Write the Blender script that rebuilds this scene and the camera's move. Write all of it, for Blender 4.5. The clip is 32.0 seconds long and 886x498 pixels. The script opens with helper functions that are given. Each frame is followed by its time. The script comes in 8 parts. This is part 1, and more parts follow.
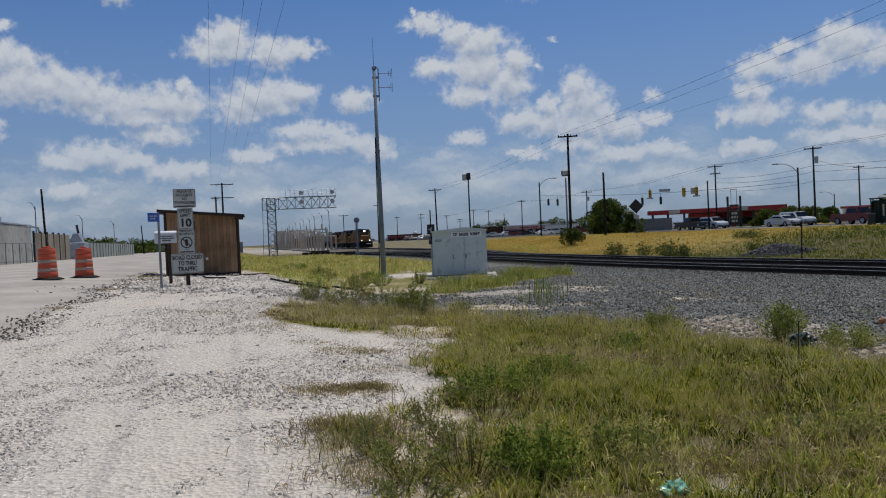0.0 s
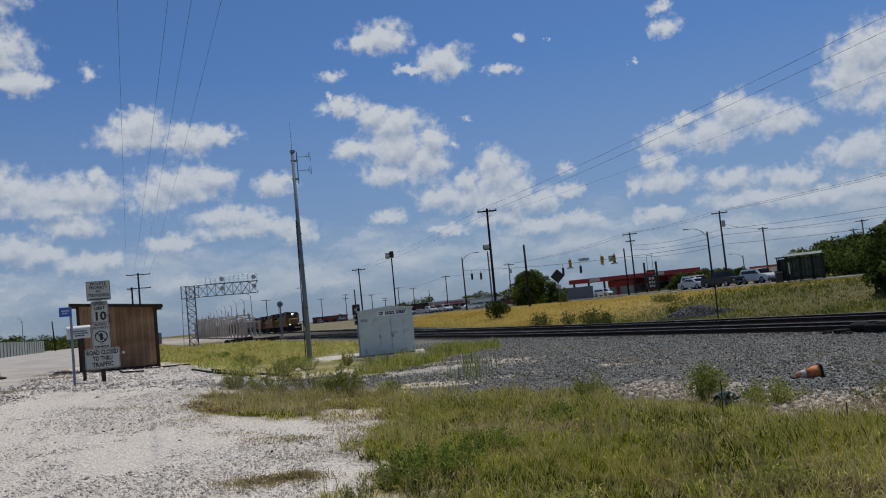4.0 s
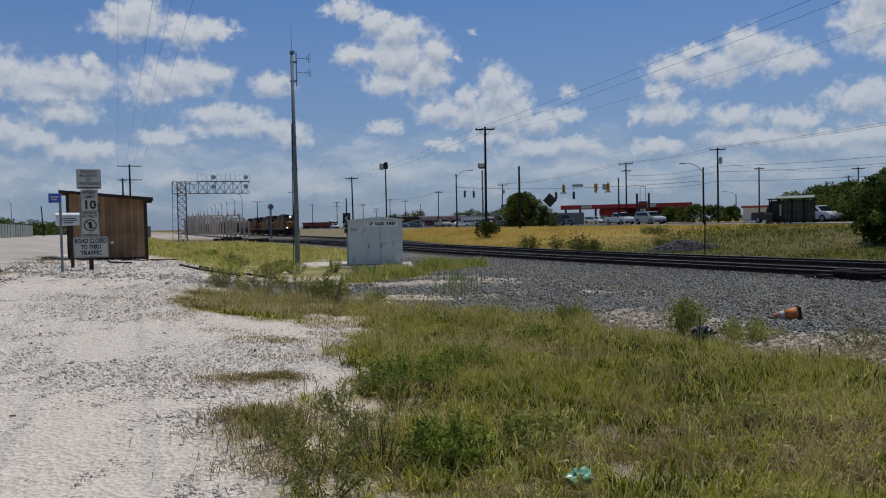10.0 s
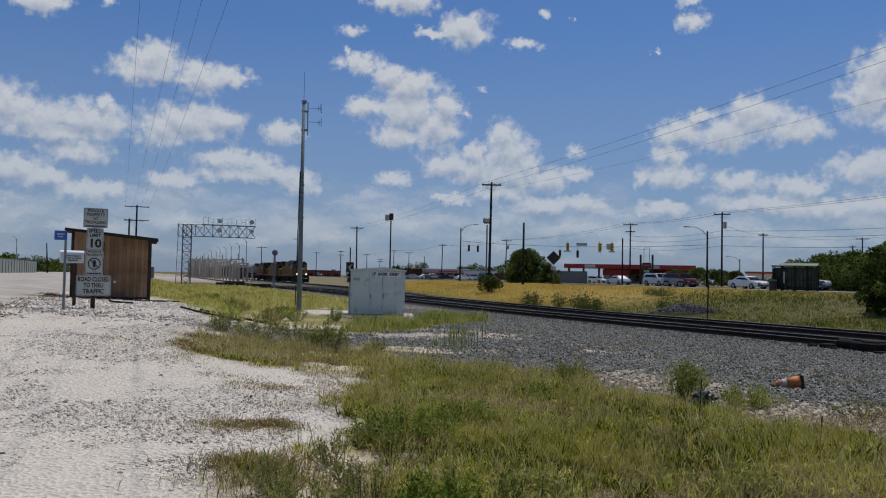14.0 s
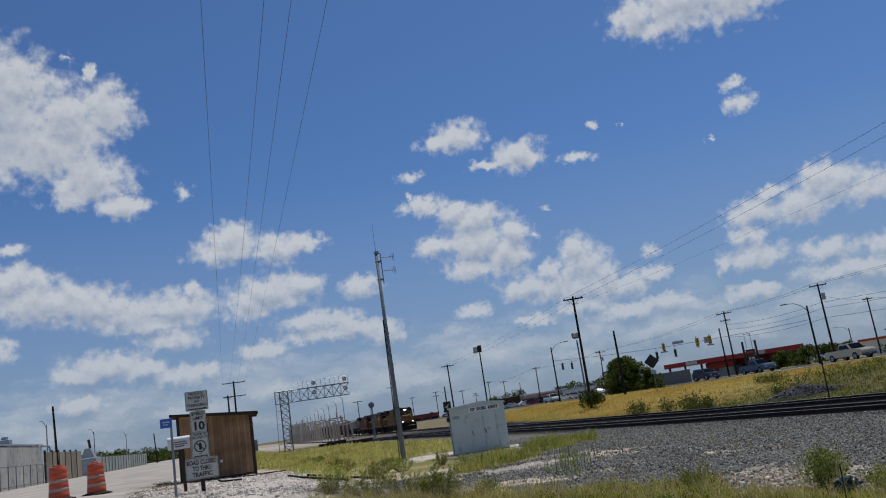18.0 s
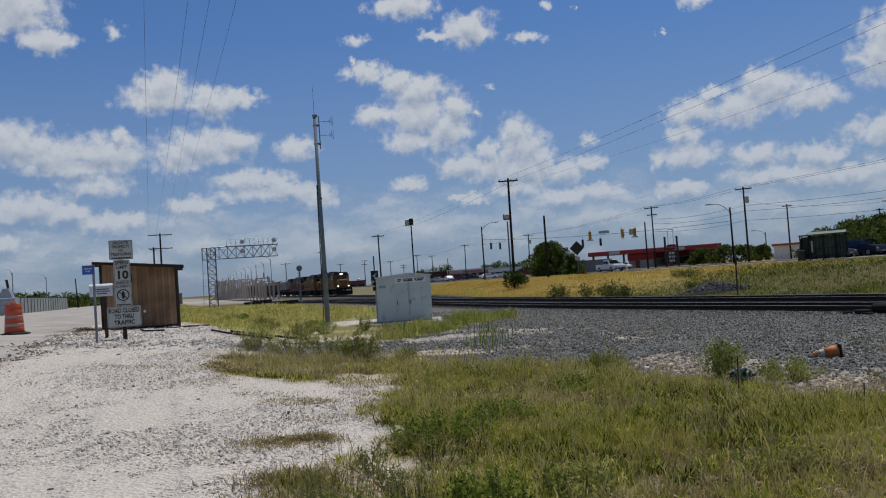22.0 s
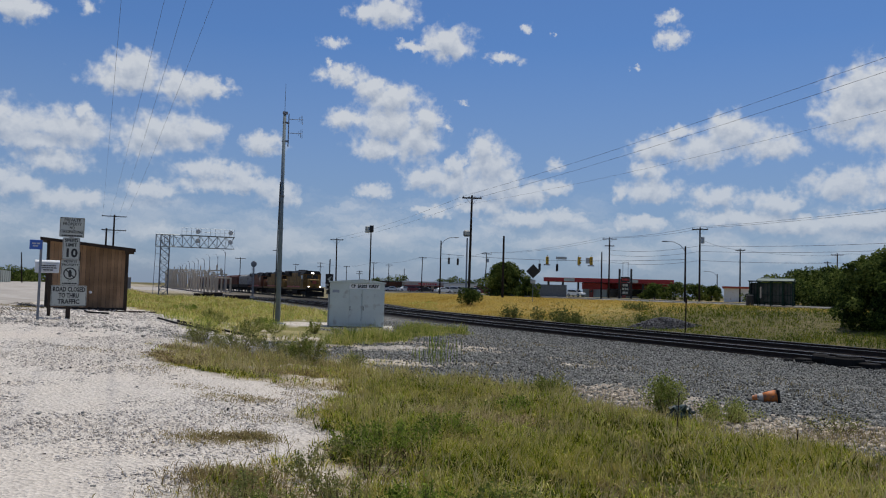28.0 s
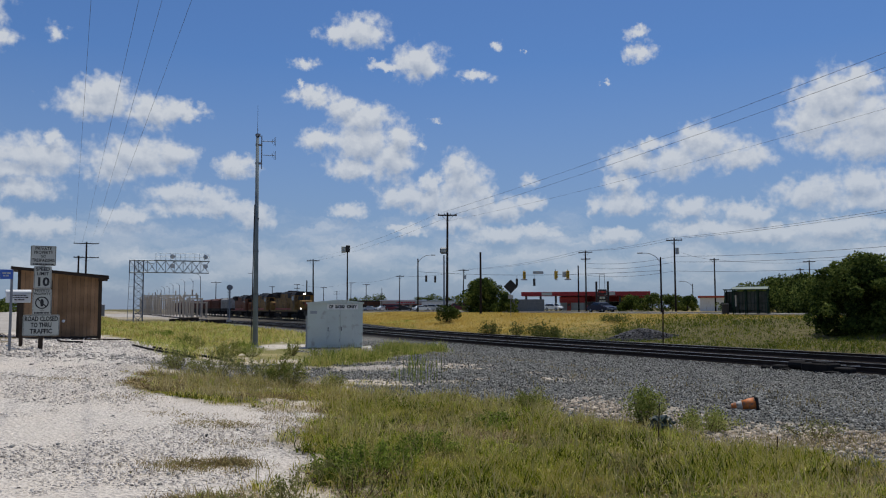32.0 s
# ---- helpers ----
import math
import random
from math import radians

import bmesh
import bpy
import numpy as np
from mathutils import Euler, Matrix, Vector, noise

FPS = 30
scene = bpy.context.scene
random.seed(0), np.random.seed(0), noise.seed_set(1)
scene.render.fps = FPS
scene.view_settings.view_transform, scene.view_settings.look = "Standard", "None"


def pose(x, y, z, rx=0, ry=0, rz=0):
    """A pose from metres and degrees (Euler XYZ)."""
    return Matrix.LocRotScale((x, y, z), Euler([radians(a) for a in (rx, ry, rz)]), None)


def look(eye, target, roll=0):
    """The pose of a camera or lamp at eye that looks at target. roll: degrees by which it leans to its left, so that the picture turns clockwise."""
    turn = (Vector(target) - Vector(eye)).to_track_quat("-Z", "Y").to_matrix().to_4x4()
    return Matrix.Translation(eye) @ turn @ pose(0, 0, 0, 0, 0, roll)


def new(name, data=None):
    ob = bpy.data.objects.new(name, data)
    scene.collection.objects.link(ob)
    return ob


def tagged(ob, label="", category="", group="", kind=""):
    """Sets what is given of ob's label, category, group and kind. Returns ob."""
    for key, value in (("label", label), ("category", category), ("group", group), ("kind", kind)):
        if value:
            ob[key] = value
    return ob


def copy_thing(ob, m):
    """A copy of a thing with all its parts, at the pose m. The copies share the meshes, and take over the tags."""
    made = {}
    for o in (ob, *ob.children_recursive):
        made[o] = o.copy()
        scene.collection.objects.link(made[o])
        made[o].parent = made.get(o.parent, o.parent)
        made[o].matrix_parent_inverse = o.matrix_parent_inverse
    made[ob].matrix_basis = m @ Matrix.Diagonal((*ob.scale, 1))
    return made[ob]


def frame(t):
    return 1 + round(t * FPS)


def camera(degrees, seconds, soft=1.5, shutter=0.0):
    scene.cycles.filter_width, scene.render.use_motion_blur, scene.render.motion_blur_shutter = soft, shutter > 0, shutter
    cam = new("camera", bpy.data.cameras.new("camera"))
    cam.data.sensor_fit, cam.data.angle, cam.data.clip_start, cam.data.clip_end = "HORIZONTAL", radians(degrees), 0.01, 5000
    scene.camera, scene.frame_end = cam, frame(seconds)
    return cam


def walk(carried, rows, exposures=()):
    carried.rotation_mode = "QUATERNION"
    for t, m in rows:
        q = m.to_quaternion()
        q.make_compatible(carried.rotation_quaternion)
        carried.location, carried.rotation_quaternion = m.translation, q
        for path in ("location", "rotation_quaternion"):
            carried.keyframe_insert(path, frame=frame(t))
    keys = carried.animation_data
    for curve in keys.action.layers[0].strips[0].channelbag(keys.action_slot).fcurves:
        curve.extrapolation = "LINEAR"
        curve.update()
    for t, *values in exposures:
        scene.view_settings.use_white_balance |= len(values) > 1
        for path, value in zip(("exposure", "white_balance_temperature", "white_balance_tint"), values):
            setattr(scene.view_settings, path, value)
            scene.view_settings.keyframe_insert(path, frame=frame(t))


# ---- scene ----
cam = camera(58.0, 32.0, 1.1)
PATH = [
    (0.0, pose(0, 0, 1.6, 89.14, 2.63, 8.87)),
    (0.5, pose(0, 0, 1.6, 87.69, 3.37, 8.96)),
    (1.0, pose(0, 0, 1.6, 87.57, 2.62, 9.01)),
    (1.5, pose(0, 0, 1.6, 87.53, 2.17, 8.83)),
    (2.0, pose(0, 0, 1.6, 87.34, 1.81, 8.55)),
    (2.5, pose(0, 0, 1.6, 90.83, 4.10, 8.01)),
    (3.0, pose(0, 0, 1.6, 92.64, 6.13, 4.16)),
    (3.5, pose(0, 0, 1.6, 94.84, 6.12, 3.56)),
    (4.0, pose(0, 0, 1.6, 94.31, 5.66, 3.56)),
    (4.5, pose(0, 0, 1.6, 91.55, 6.30, 2.74)),
    (6.5, pose(0, 0, 1.6, 89.69, 3.72, 2.64)),
    (7.0, pose(0, 0, 1.6, 89.78, 2.91, 1.10)),
    (7.5, pose(0, 0, 1.6, 89.70, 2.68, 0.15)),
    (8.0, pose(0, 0, 1.6, 89.80, 2.46, 0.08)),
    (8.5, pose(0, 0, 1.6, 89.90, 2.24, -0.03)),
    (9.0, pose(0, 0, 1.6, 89.32, 2.39, -0.01)),
    (9.5, pose(0, 0, 1.6, 86.89, 4.12, 2.93)),
    (10.0, pose(0, 0, 1.6, 88.22, 1.25, 2.86)),
    (10.5, pose(0, 0, 1.6, 90.48, 0.12, 0.29)),
    (11.0, pose(0, 0, 1.6, 94.62, 0.22, 1.84)),
    (11.5, pose(0, 0, 1.6, 93.48, 0.17, 1.98)),
    (12.0, pose(0, 0, 1.6, 93.29, -0.64, 1.93)),
    (12.5, pose(0, 0, 1.6, 93.31, -1.09, 1.84)),
    (13.0, pose(0, 0, 1.6, 93.25, -1.62, 1.68)),
    (13.5, pose(0, 0, 1.6, 92.52, -2.15, 2.43)),
    (15.5, pose(0, 0, 1.6, 91.87, 3.96, 5.73)),
    (16.0, pose(0, 0, 1.6, 94.29, 4.22, 5.85)),
    (16.5, pose(0, 0, 1.6, 97.51, 4.99, 5.97)),
    (17.0, pose(0, 0, 1.6, 100.48, 6.21, 10.52)),
    (17.5, pose(0, 0, 1.6, 102.52, 7.12, 10.50)),
    (18.0, pose(0, 0, 1.6, 101.80, 8.47, 10.11)),
    (18.5, pose(0, 0, 1.6, 101.21, 7.23, 5.09)),
    (19.0, pose(0, 0, 1.6, 100.80, 6.24, 4.76)),
    (19.5, pose(0, 0, 1.6, 95.60, 6.27, 4.87)),
    (20.0, pose(0, 0, 1.6, 90.06, 3.31, 5.95)),
    (20.5, pose(0, 0, 1.6, 88.65, 0.98, 8.46)),
    (21.0, pose(0, 0, 1.6, 89.82, 0.16, 8.68)),
    (21.5, pose(0, 0, 1.6, 92.68, 4.68, 7.89)),
    (22.0, pose(0, 0, 1.6, 92.16, 4.01, 4.86)),
    (22.5, pose(0, 0, 1.6, 91.96, 1.87, -1.20)),
    (23.0, pose(0, 0, 1.6, 91.75, 0.89, -2.73)),
    (23.5, pose(0, 0, 1.6, 90.20, -0.19, -4.91)),
    (24.0, pose(0, 0, 1.6, 90.09, 0.82, -3.73)),
    (24.5, pose(0, 0, 1.6, 90.08, 0.87, -3.78)),
    (26.5, pose(0, 0, 1.6, 91.13, 0.20, -1.45)),
    (27.0, pose(0, 0, 1.6, 91.70, 0.14, -0.49)),
    (27.5, pose(0, 0, 1.6, 92.42, -0.33, 1.02)),
    (28.0, pose(0, 0, 1.6, 92.96, -1.54, 1.62)),
    (28.5, pose(0, 0, 1.6, 92.94, -1.59, 1.55)),
    (29.0, pose(0, 0, 1.6, 92.82, -1.59, 1.65)),
    (29.5, pose(0, 0, 1.6, 94.48, 0.17, 1.54)),
    (30.0, pose(0, 0, 1.6, 94.48, 0.20, 1.54)),
    (30.5, pose(0, 0, 1.6, 94.47, 0.01, -0.22)),
    (31.0, pose(0, 0, 1.6, 94.37, 0.08, -0.09)),
    (31.5, pose(0, 0, 1.6, 94.42, 0.02, -0.08)),
    (32.0, pose(0, 0, 1.6, 94.24, 0.19, 0.06)),
]
walk(cam, PATH, [(0.0, -0.08), (23.2, -0.1), (24.0, 0.04), (32.0, 0.03)])

# ---- light ----
SUN_AZ, SUN_EL = 22.0, 70.0            # degrees; azimuth clockwise from +y
world = bpy.data.worlds.new("world")
scene.world = world
world.use_nodes = True


def cloud_field():
    """A node group: direction in degrees (azimuth, elevation) to cloud thickness."""
    g = bpy.data.node_groups.new("cloud_field", "ShaderNodeTree")
    g.interface.new_socket("at", in_out="INPUT", socket_type="NodeSocketVector")
    g.interface.new_socket("thickness", in_out="OUTPUT", socket_type="NodeSocketFloat")
    n, l = g.nodes, g.links
    gi, go = n.new("NodeGroupInput"), n.new("NodeGroupOutput")

    def noise_at(scale, detail, rough=0.6):
        t = n.new("ShaderNodeTexNoise")
        t.inputs["Scale"].default_value, t.inputs["Detail"].default_value, t.inputs["Roughness"].default_value = scale, detail, rough
        l.new(gi.outputs[0], t.inputs["Vector"])
        return t

    def vec(op, a, b):
        v = n.new("ShaderNodeVectorMath")
        v.operation = op
        for i, s in enumerate((a, b)):
            if hasattr(s, "node"):
                l.new(s, v.inputs[i])
            else:
                v.inputs[i].default_value = s
        return v.outputs["Value"] if op == "LENGTH" else v.outputs["Vector"]

    def num(op, a, b, c=0.0):
        v = n.new("ShaderNodeMath")
        v.operation = op
        for i, s in enumerate((a, b, c)):
            if hasattr(s, "node"):
                l.new(s, v.inputs[i])
            else:
                v.inputs[i].default_value = s
        return v.outputs[0]

    warp = vec("MULTIPLY", vec("SUBTRACT", noise_at(0.9, 3).outputs["Color"], (0.5, 0.5, 0.5)), (1.5, 1.1, 0))
    fine = vec("MULTIPLY", vec("SUBTRACT", noise_at(2.6, 5, 0.55).outputs["Color"], (0.5, 0.5, 0.5)), (0.9, 0.7, 0))
    at = vec("ADD", vec("ADD", gi.outputs[0], warp), fine)
    best = None
    for az, el, w, h, full in CLOUDS:
        q = n.new("ShaderNodeVectorMath")
        q.operation = "MULTIPLY_ADD"
        q.inputs[1].default_value, q.inputs[2].default_value = (1 / w, 1 / h, 0), (-az / w, -el / h, 0)
        l.new(at, q.inputs[0])
        d = vec("LENGTH", q.outputs[0], (0, 0, 0))
        if full < 1:
            d = num("ADD", d, 0.6 * (1 - full))
        best = d if best is None else num("SMOOTH_MIN", best, d, 0.3)
    billow = num("MULTIPLY", num("SUBTRACT", noise_at(1.1, 7, 0.52).outputs["Fac"], 0.5), 1.5)
    near = num("ADD", num("SUBTRACT", 1.03, best), billow)
    # beyond the named clouds the sky goes on with the same cover
    sep = n.new("ShaderNodeSeparateXYZ")
    l.new(at, sep.inputs[0])
    wide = n.new("ShaderNodeTexNoise")
    wide.inputs["Scale"].default_value, wide.inputs["Detail"].default_value = 0.11, 5.0
    l.new(vec("MULTIPLY", at, (0.7, 1.5, 1)), wide.inputs["Vector"])
    side = num("MULTIPLY_ADD", num("ABSOLUTE", sep.outputs[0], 0), 0.06, -2.5)
    side = num("MINIMUM", num("MAXIMUM", side, 0), 1)
    up = num("MINIMUM", num("MAXIMUM", num("MULTIPLY_ADD", sep.outputs[1], 0.12, -3.3), 0), 1)
    far = num("SUBTRACT", num("MULTIPLY", wide.outputs["Fac"], 3.2), 1.75)
    far = num("SUBTRACT", far, num("MULTIPLY", num("SUBTRACT", 1, num("MAXIMUM", side, up)), 4))
    # thin broken cloud low over the horizon
    low = n.new("ShaderNodeTexNoise")
    low.inputs["Scale"].default_value, low.inputs["Detail"].default_value = 0.35, 5.0
    l.new(vec("MULTIPLY", at, (0.55, 1.8, 1)), low.inputs["Vector"])
    lows = num("SUBTRACT", num("MULTIPLY", low.outputs["Fac"], 1.7), num("MULTIPLY_ADD", num("ABSOLUTE", num("SUBTRACT", sep.outputs[1], 3.6), 0), 0.14, 0.60))
    l.new(num("MAXIMUM", num("MAXIMUM", near, far), lows), go.inputs[0])
    return g


CLOUDS = []


def cloud(az, el, wide, high, full=1.0):
    """One lobe of cloud: degrees of azimuth and elevation, half width, half height, and how dense it is."""
    CLOUDS.append((az, el, wide, high, full))


cloud(-38.3, 7.9, 1.1, 0.9)
cloud(-38.1, 22.8, 4.8, 4.4)
cloud(-37.5, 12.3, 2.9, 1.1)
cloud(-37.5, 14.3, 1.7, 0.6, 0.5)
cloud(-36.7, 24.6, 2.7, 2.0)
cloud(-35.4, 20.4, 4.3, 1.8)
cloud(-35.2, 10.8, 4.5, 1.5)
cloud(-33.9, 6.0, 2.0, 0.8)
cloud(-33.7, 17.6, 1.5, 0.9)
cloud(-33.6, 4.1, 2.1, 0.6)
cloud(-33.6, 22.3, 2.6, 2.8)
cloud(-33.5, 26.4, 0.7, 0.4, 0.3)
cloud(-32.5, 10.3, 2.7, 1.3)
cloud(-32.2, 18.7, 2.8, 1.7)
cloud(-32.0, 6.4, 3.1, 1.0)
cloud(-32.0, 25.4, 0.6, 0.6)
cloud(-31.1, 23.1, 2.2, 2.0)
cloud(-30.7, 9.6, 3.5, 1.1)
cloud(-30.4, 16.9, 1.8, 0.9)
cloud(-30.1, 6.0, 2.0, 0.7)
cloud(-29.3, 8.9, 3.1, 0.7)
cloud(-27.9, 7.7, 2.4, 0.8)
cloud(-27.4, 9.8, 3.3, 1.4)
cloud(-27.3, 5.2, 2.8, 0.8)
cloud(-26.4, 10.9, 0.7, 0.8)
cloud(-26.2, 17.6, 1.0, 0.9, 0.25)
cloud(-25.8, 5.4, 1.2, 0.7)
cloud(-23.8, 13.4, 2.6, 1.0)
cloud(-23.5, 14.2, 1.8, 1.2)
cloud(-22.7, 9.6, 1.7, 1.4)
cloud(-21.9, 6.2, 2.0, 0.7)
cloud(-20.9, 10.1, 3.2, 1.5)
cloud(-20.2, 13.2, 2.3, 1.1)
cloud(-19.0, 10.5, 1.6, 1.1)
cloud(-18.2, 13.4, 1.4, 0.7)
cloud(-17.9, 7.8, 3.2, 0.8)
cloud(-17.2, 6.8, 3.7, 0.6)
cloud(-15.5, 7.1, 2.4, 0.7)
cloud(-14.8, 9.8, 1.6, 0.8)
cloud(-13.6, 6.4, 1.7, 1.0)
cloud(-10.2, 15.6, 0.4, 0.5, 0.5)
cloud(-9.8, 17.1, 1.5, 0.6, 0.5)
cloud(-9.3, 14.9, 1.7, 0.7)
cloud(-8.9, 11.9, 1.6, 0.8)
cloud(-7.8, 19.3, 1.3, 0.7)
cloud(-7.1, 14.1, 1.6, 0.8)
cloud(-6.8, 6.9, 1.4, 0.6)
cloud(-6.6, 9.9, 2.0, 0.9)
cloud(-6.1, 19.4, 2.3, 1.1)
cloud(-5.9, 11.7, 2.7, 1.6)
cloud(-5.7, 13.5, 2.3, 1.1)
cloud(-4.1, 17.1, 1.5, 0.4)
cloud(-3.8, 10.6, 1.9, 1.7)
cloud(-3.0, 12.1, 1.2, 1.3)
cloud(-2.9, 8.0, 2.1, 1.1)
cloud(-2.7, 5.6, 1.7, 0.5)
cloud(-1.7, 17.4, 2.0, 1.3)
cloud(-1.6, 11.7, 0.6, 0.4, 0.4)
cloud(-0.9, 9.0, 0.7, 0.8)
cloud(-0.8, 7.7, 2.5, 1.2)
cloud(-0.5, 13.4, 0.7, 0.4, 0.2)
cloud(1.0, 6.1, 2.5, 0.7)
cloud(1.0, 9.9, 1.2, 1.4)
cloud(1.5, 9.0, 1.9, 1.6)
cloud(1.6, 7.3, 3.3, 1.1)
cloud(2.3, 16.4, 1.5, 0.5, 0.7)
cloud(2.9, 7.8, 1.1, 1.4)
cloud(3.9, 18.4, 0.7, 0.4, 0.4)
cloud(4.0, 5.2, 2.9, 0.7)
cloud(4.3, 6.9, 1.7, 0.9)
cloud(5.8, 18.0, 0.4, 0.3, 0.4)
cloud(6.1, 7.5, 1.3, 0.6)
cloud(6.2, 9.0, 1.1, 0.6, 0.3)
cloud(6.2, 9.2, 0.7, 0.4, 0.3)
cloud(6.7, 5.4, 2.1, 0.6)
cloud(8.4, 24.7, 1.8, 1.3)
cloud(10.2, 23.8, 2.7, 0.8)
cloud(10.8, 7.1, 0.7, 0.6)
cloud(11.6, 15.6, 0.5, 0.3, 0.4)
cloud(12.1, 5.0, 2.5, 0.6)
cloud(12.5, 8.8, 1.3, 0.8)
cloud(12.5, 25.0, 5.3, 2.2)
cloud(12.9, 7.3, 2.3, 1.0)
cloud(13.3, 10.3, 2.1, 0.9)
cloud(14.0, 18.8, 1.4, 0.6, 0.35)
cloud(14.2, 17.5, 1.3, 0.8, 0.75)
cloud(14.7, 11.3, 1.0, 0.6)
cloud(15.4, 24.3, 2.7, 1.9)
cloud(16.2, 9.9, 2.1, 1.2)
cloud(17.2, 6.8, 2.1, 0.8)
cloud(17.8, 11.7, 1.2, 0.9)
cloud(18.4, 11.0, 2.3, 1.3)
cloud(18.7, 5.3, 4.1, 0.8)
cloud(20.6, 10.1, 2.4, 1.0)
cloud(21.0, 6.3, 1.9, 0.9)
cloud(22.1, 4.9, 3.7, 0.8)
cloud(24.7, 7.5, 2.4, 1.1)
cloud(25.0, 11.9, 1.9, 1.6)
cloud(26.4, 13.3, 2.6, 1.9)
cloud(26.5, 5.1, 4.5, 0.9)
cloud(27.8, 14.2, 1.3, 1.1)
cloud(27.8, 7.9, 2.0, 1.1)
cloud(28.5, 10.2, 3.9, 1.0)
cloud(29.2, 11.6, 4.5, 2.0)
cloud(29.2, 6.8, 4.7, 0.9)
cloud(30.9, 7.8, 2.5, 1.2)
cloud(31.0, 12.3, 2.3, 1.7)
cloud(31.2, 5.0, 3.2, 0.9)
cloud(32.9, 12.0, 1.9, 1.8)


def build_world():
    n, l = world.node_tree.nodes, world.node_tree.links
    n.clear()
    sky = n.new("ShaderNodeTexSky")
    sky.sky_type, sky.sun_disc = "NISHITA", False
    sky.sun_elevation, sky.sun_rotation = radians(SUN_EL), radians(SUN_AZ)
    sky.air_density, sky.dust_density, sky.ozone_density = 1.0, 0.6, 2.0
    co = n.new("ShaderNodeTexCoord")
    sep = n.new("ShaderNodeSeparateXYZ")
    l.new(co.outputs["Generated"], sep.inputs[0])

    def num(op, a, b=0.0, c=0.0, clamp=False):
        v = n.new("ShaderNodeMath")
        v.operation, v.use_clamp = op, clamp
        for i, s in enumerate((a, b, c)):
            if hasattr(s, "node"):
                l.new(s, v.inputs[i])
            else:
                v.inputs[i].default_value = s
        return v.outputs[0]

    az = num("MULTIPLY", num("ARCTAN2", sep.outputs[0], sep.outputs[1]), 57.29578)
    el = num("MULTIPLY", num("ARCSINE", sep.outputs[2]), 57.29578)
    group = cloud_field()

    def thickness(lift):
        at = n.new("ShaderNodeCombineXYZ")
        l.new(az, at.inputs[0])
        l.new(num("ADD", el, lift), at.inputs[1])
        f = n.new("ShaderNodeGroup")
        f.node_tree = group
        l.new(at.outputs[0], f.inputs[0])
        return f.outputs[0]

    thick, above = thickness(0.0), thickness(0.7)
    soft = n.new("ShaderNodeMapRange")
    soft.interpolation_type = "SMOOTHSTEP"
    soft.inputs["From Min"].default_value, soft.inputs["From Max"].default_value = -0.22, 0.62
    l.new(thick, soft.inputs["Value"])
    above_horizon = num("MULTIPLY_ADD", el, 0.55, 0.1, True)
    cover = num("MULTIPLY", num("MULTIPLY", soft.outputs[0], num("MULTIPLY_ADD", el, 0.03, 0.56, True)), above_horizon)
    cover = num("MINIMUM", cover, 0.92)
    # the sun stands high: tops and lobes that face up are bright, what lies under thick cloud is grey
    deep = num("MULTIPLY_ADD", above, 0.6, 0.02, True)
    relief = num("MULTIPLY", num("SUBTRACT", above, thick), 0.35)
    shade = num("ADD", deep, relief, 0.0, True)
    tone = n.new("ShaderNodeMixRGB")
    tone.inputs[1].default_value = (*[CLOUD_LIGHT * v for v in (1.05, 1.10, 1.17)], 1)
    tone.inputs[2].default_value = (*[CLOUD_LIGHT * v for v in (0.56, 0.66, 0.84)], 1)
    l.new(shade, tone.inputs[0])
    # haze that pales the lowest degrees of the sky
    haze = n.new("ShaderNodeMixRGB")
    haze.inputs[2].default_value = (*[CLOUD_LIGHT * v for v in (0.43, 0.53, 0.76)], 1)
    l.new(num("MULTIPLY", num("MULTIPLY_ADD", el, -0.055, 0.95, True), 0.75), haze.inputs[0])
    grade = n.new("ShaderNodeMixRGB")
    grade.blend_type = "MULTIPLY"
    grade.inputs[0].default_value, grade.inputs[2].default_value = 1.0, SKY_TINT
    l.new(sky.outputs[0], grade.inputs[1])
    l.new(grade.outputs[0], haze.inputs[1])
    mix = n.new("ShaderNodeMixRGB")
    l.new(cover, mix.inputs[0])
    l.new(haze.outputs[0], mix.inputs[1])
    l.new(tone.outputs[0], mix.inputs[2])
    back, out = n.new("ShaderNodeBackground"), n.new("ShaderNodeOutputWorld")
    back.inputs["Strength"].default_value = 0.1
    l.new(mix.outputs[0], back.inputs["Color"])
    l.new(back.outputs[0], out.inputs["Surface"])


CLOUD_LIGHT, SKY_TINT = 5.6, (0.405, 0.59, 0.845, 1)
build_world()

sun = new("sun", bpy.data.lights.new("sun", "SUN"))
sun.data.energy, sun.data.angle, sun.data.color = 3.3, radians(0.53), (1.0, 0.95, 0.86)
sun_to = Vector((math.sin(radians(SUN_AZ)) * math.cos(radians(SUN_EL)), math.cos(radians(SUN_AZ)) * math.cos(radians(SUN_EL)), math.sin(radians(SUN_EL))))
sun.matrix_world = look(sun_to * 60, (0, 0, 0))

# ---- plan: the tracks run along u; n points from the camera to the road beyond them ----
TRACK_AZ = -23.4
U = Vector((math.sin(radians(TRACK_AZ)), math.cos(radians(TRACK_AZ)), 0))
N = Vector((U.y, -U.x, 0))


def ap(x, y):
    """World to (along, across) of the tracks."""
    return x * U.x + y * U.y, x * N.x + y * N.y


def xy(a, p):
    return a * U.x + p * N.x, a * U.y + p * N.y


def sstep(x, a, b):
    t = np.clip((np.asarray(x, float) - a) / (b - a), 0, 1)
    return t * t * (3 - 2 * t)


def bend(a):
    """How far the tracks swing away from the straight before the lot."""
    return 2.6 * sstep(-np.asarray(a, float), -46, -6)


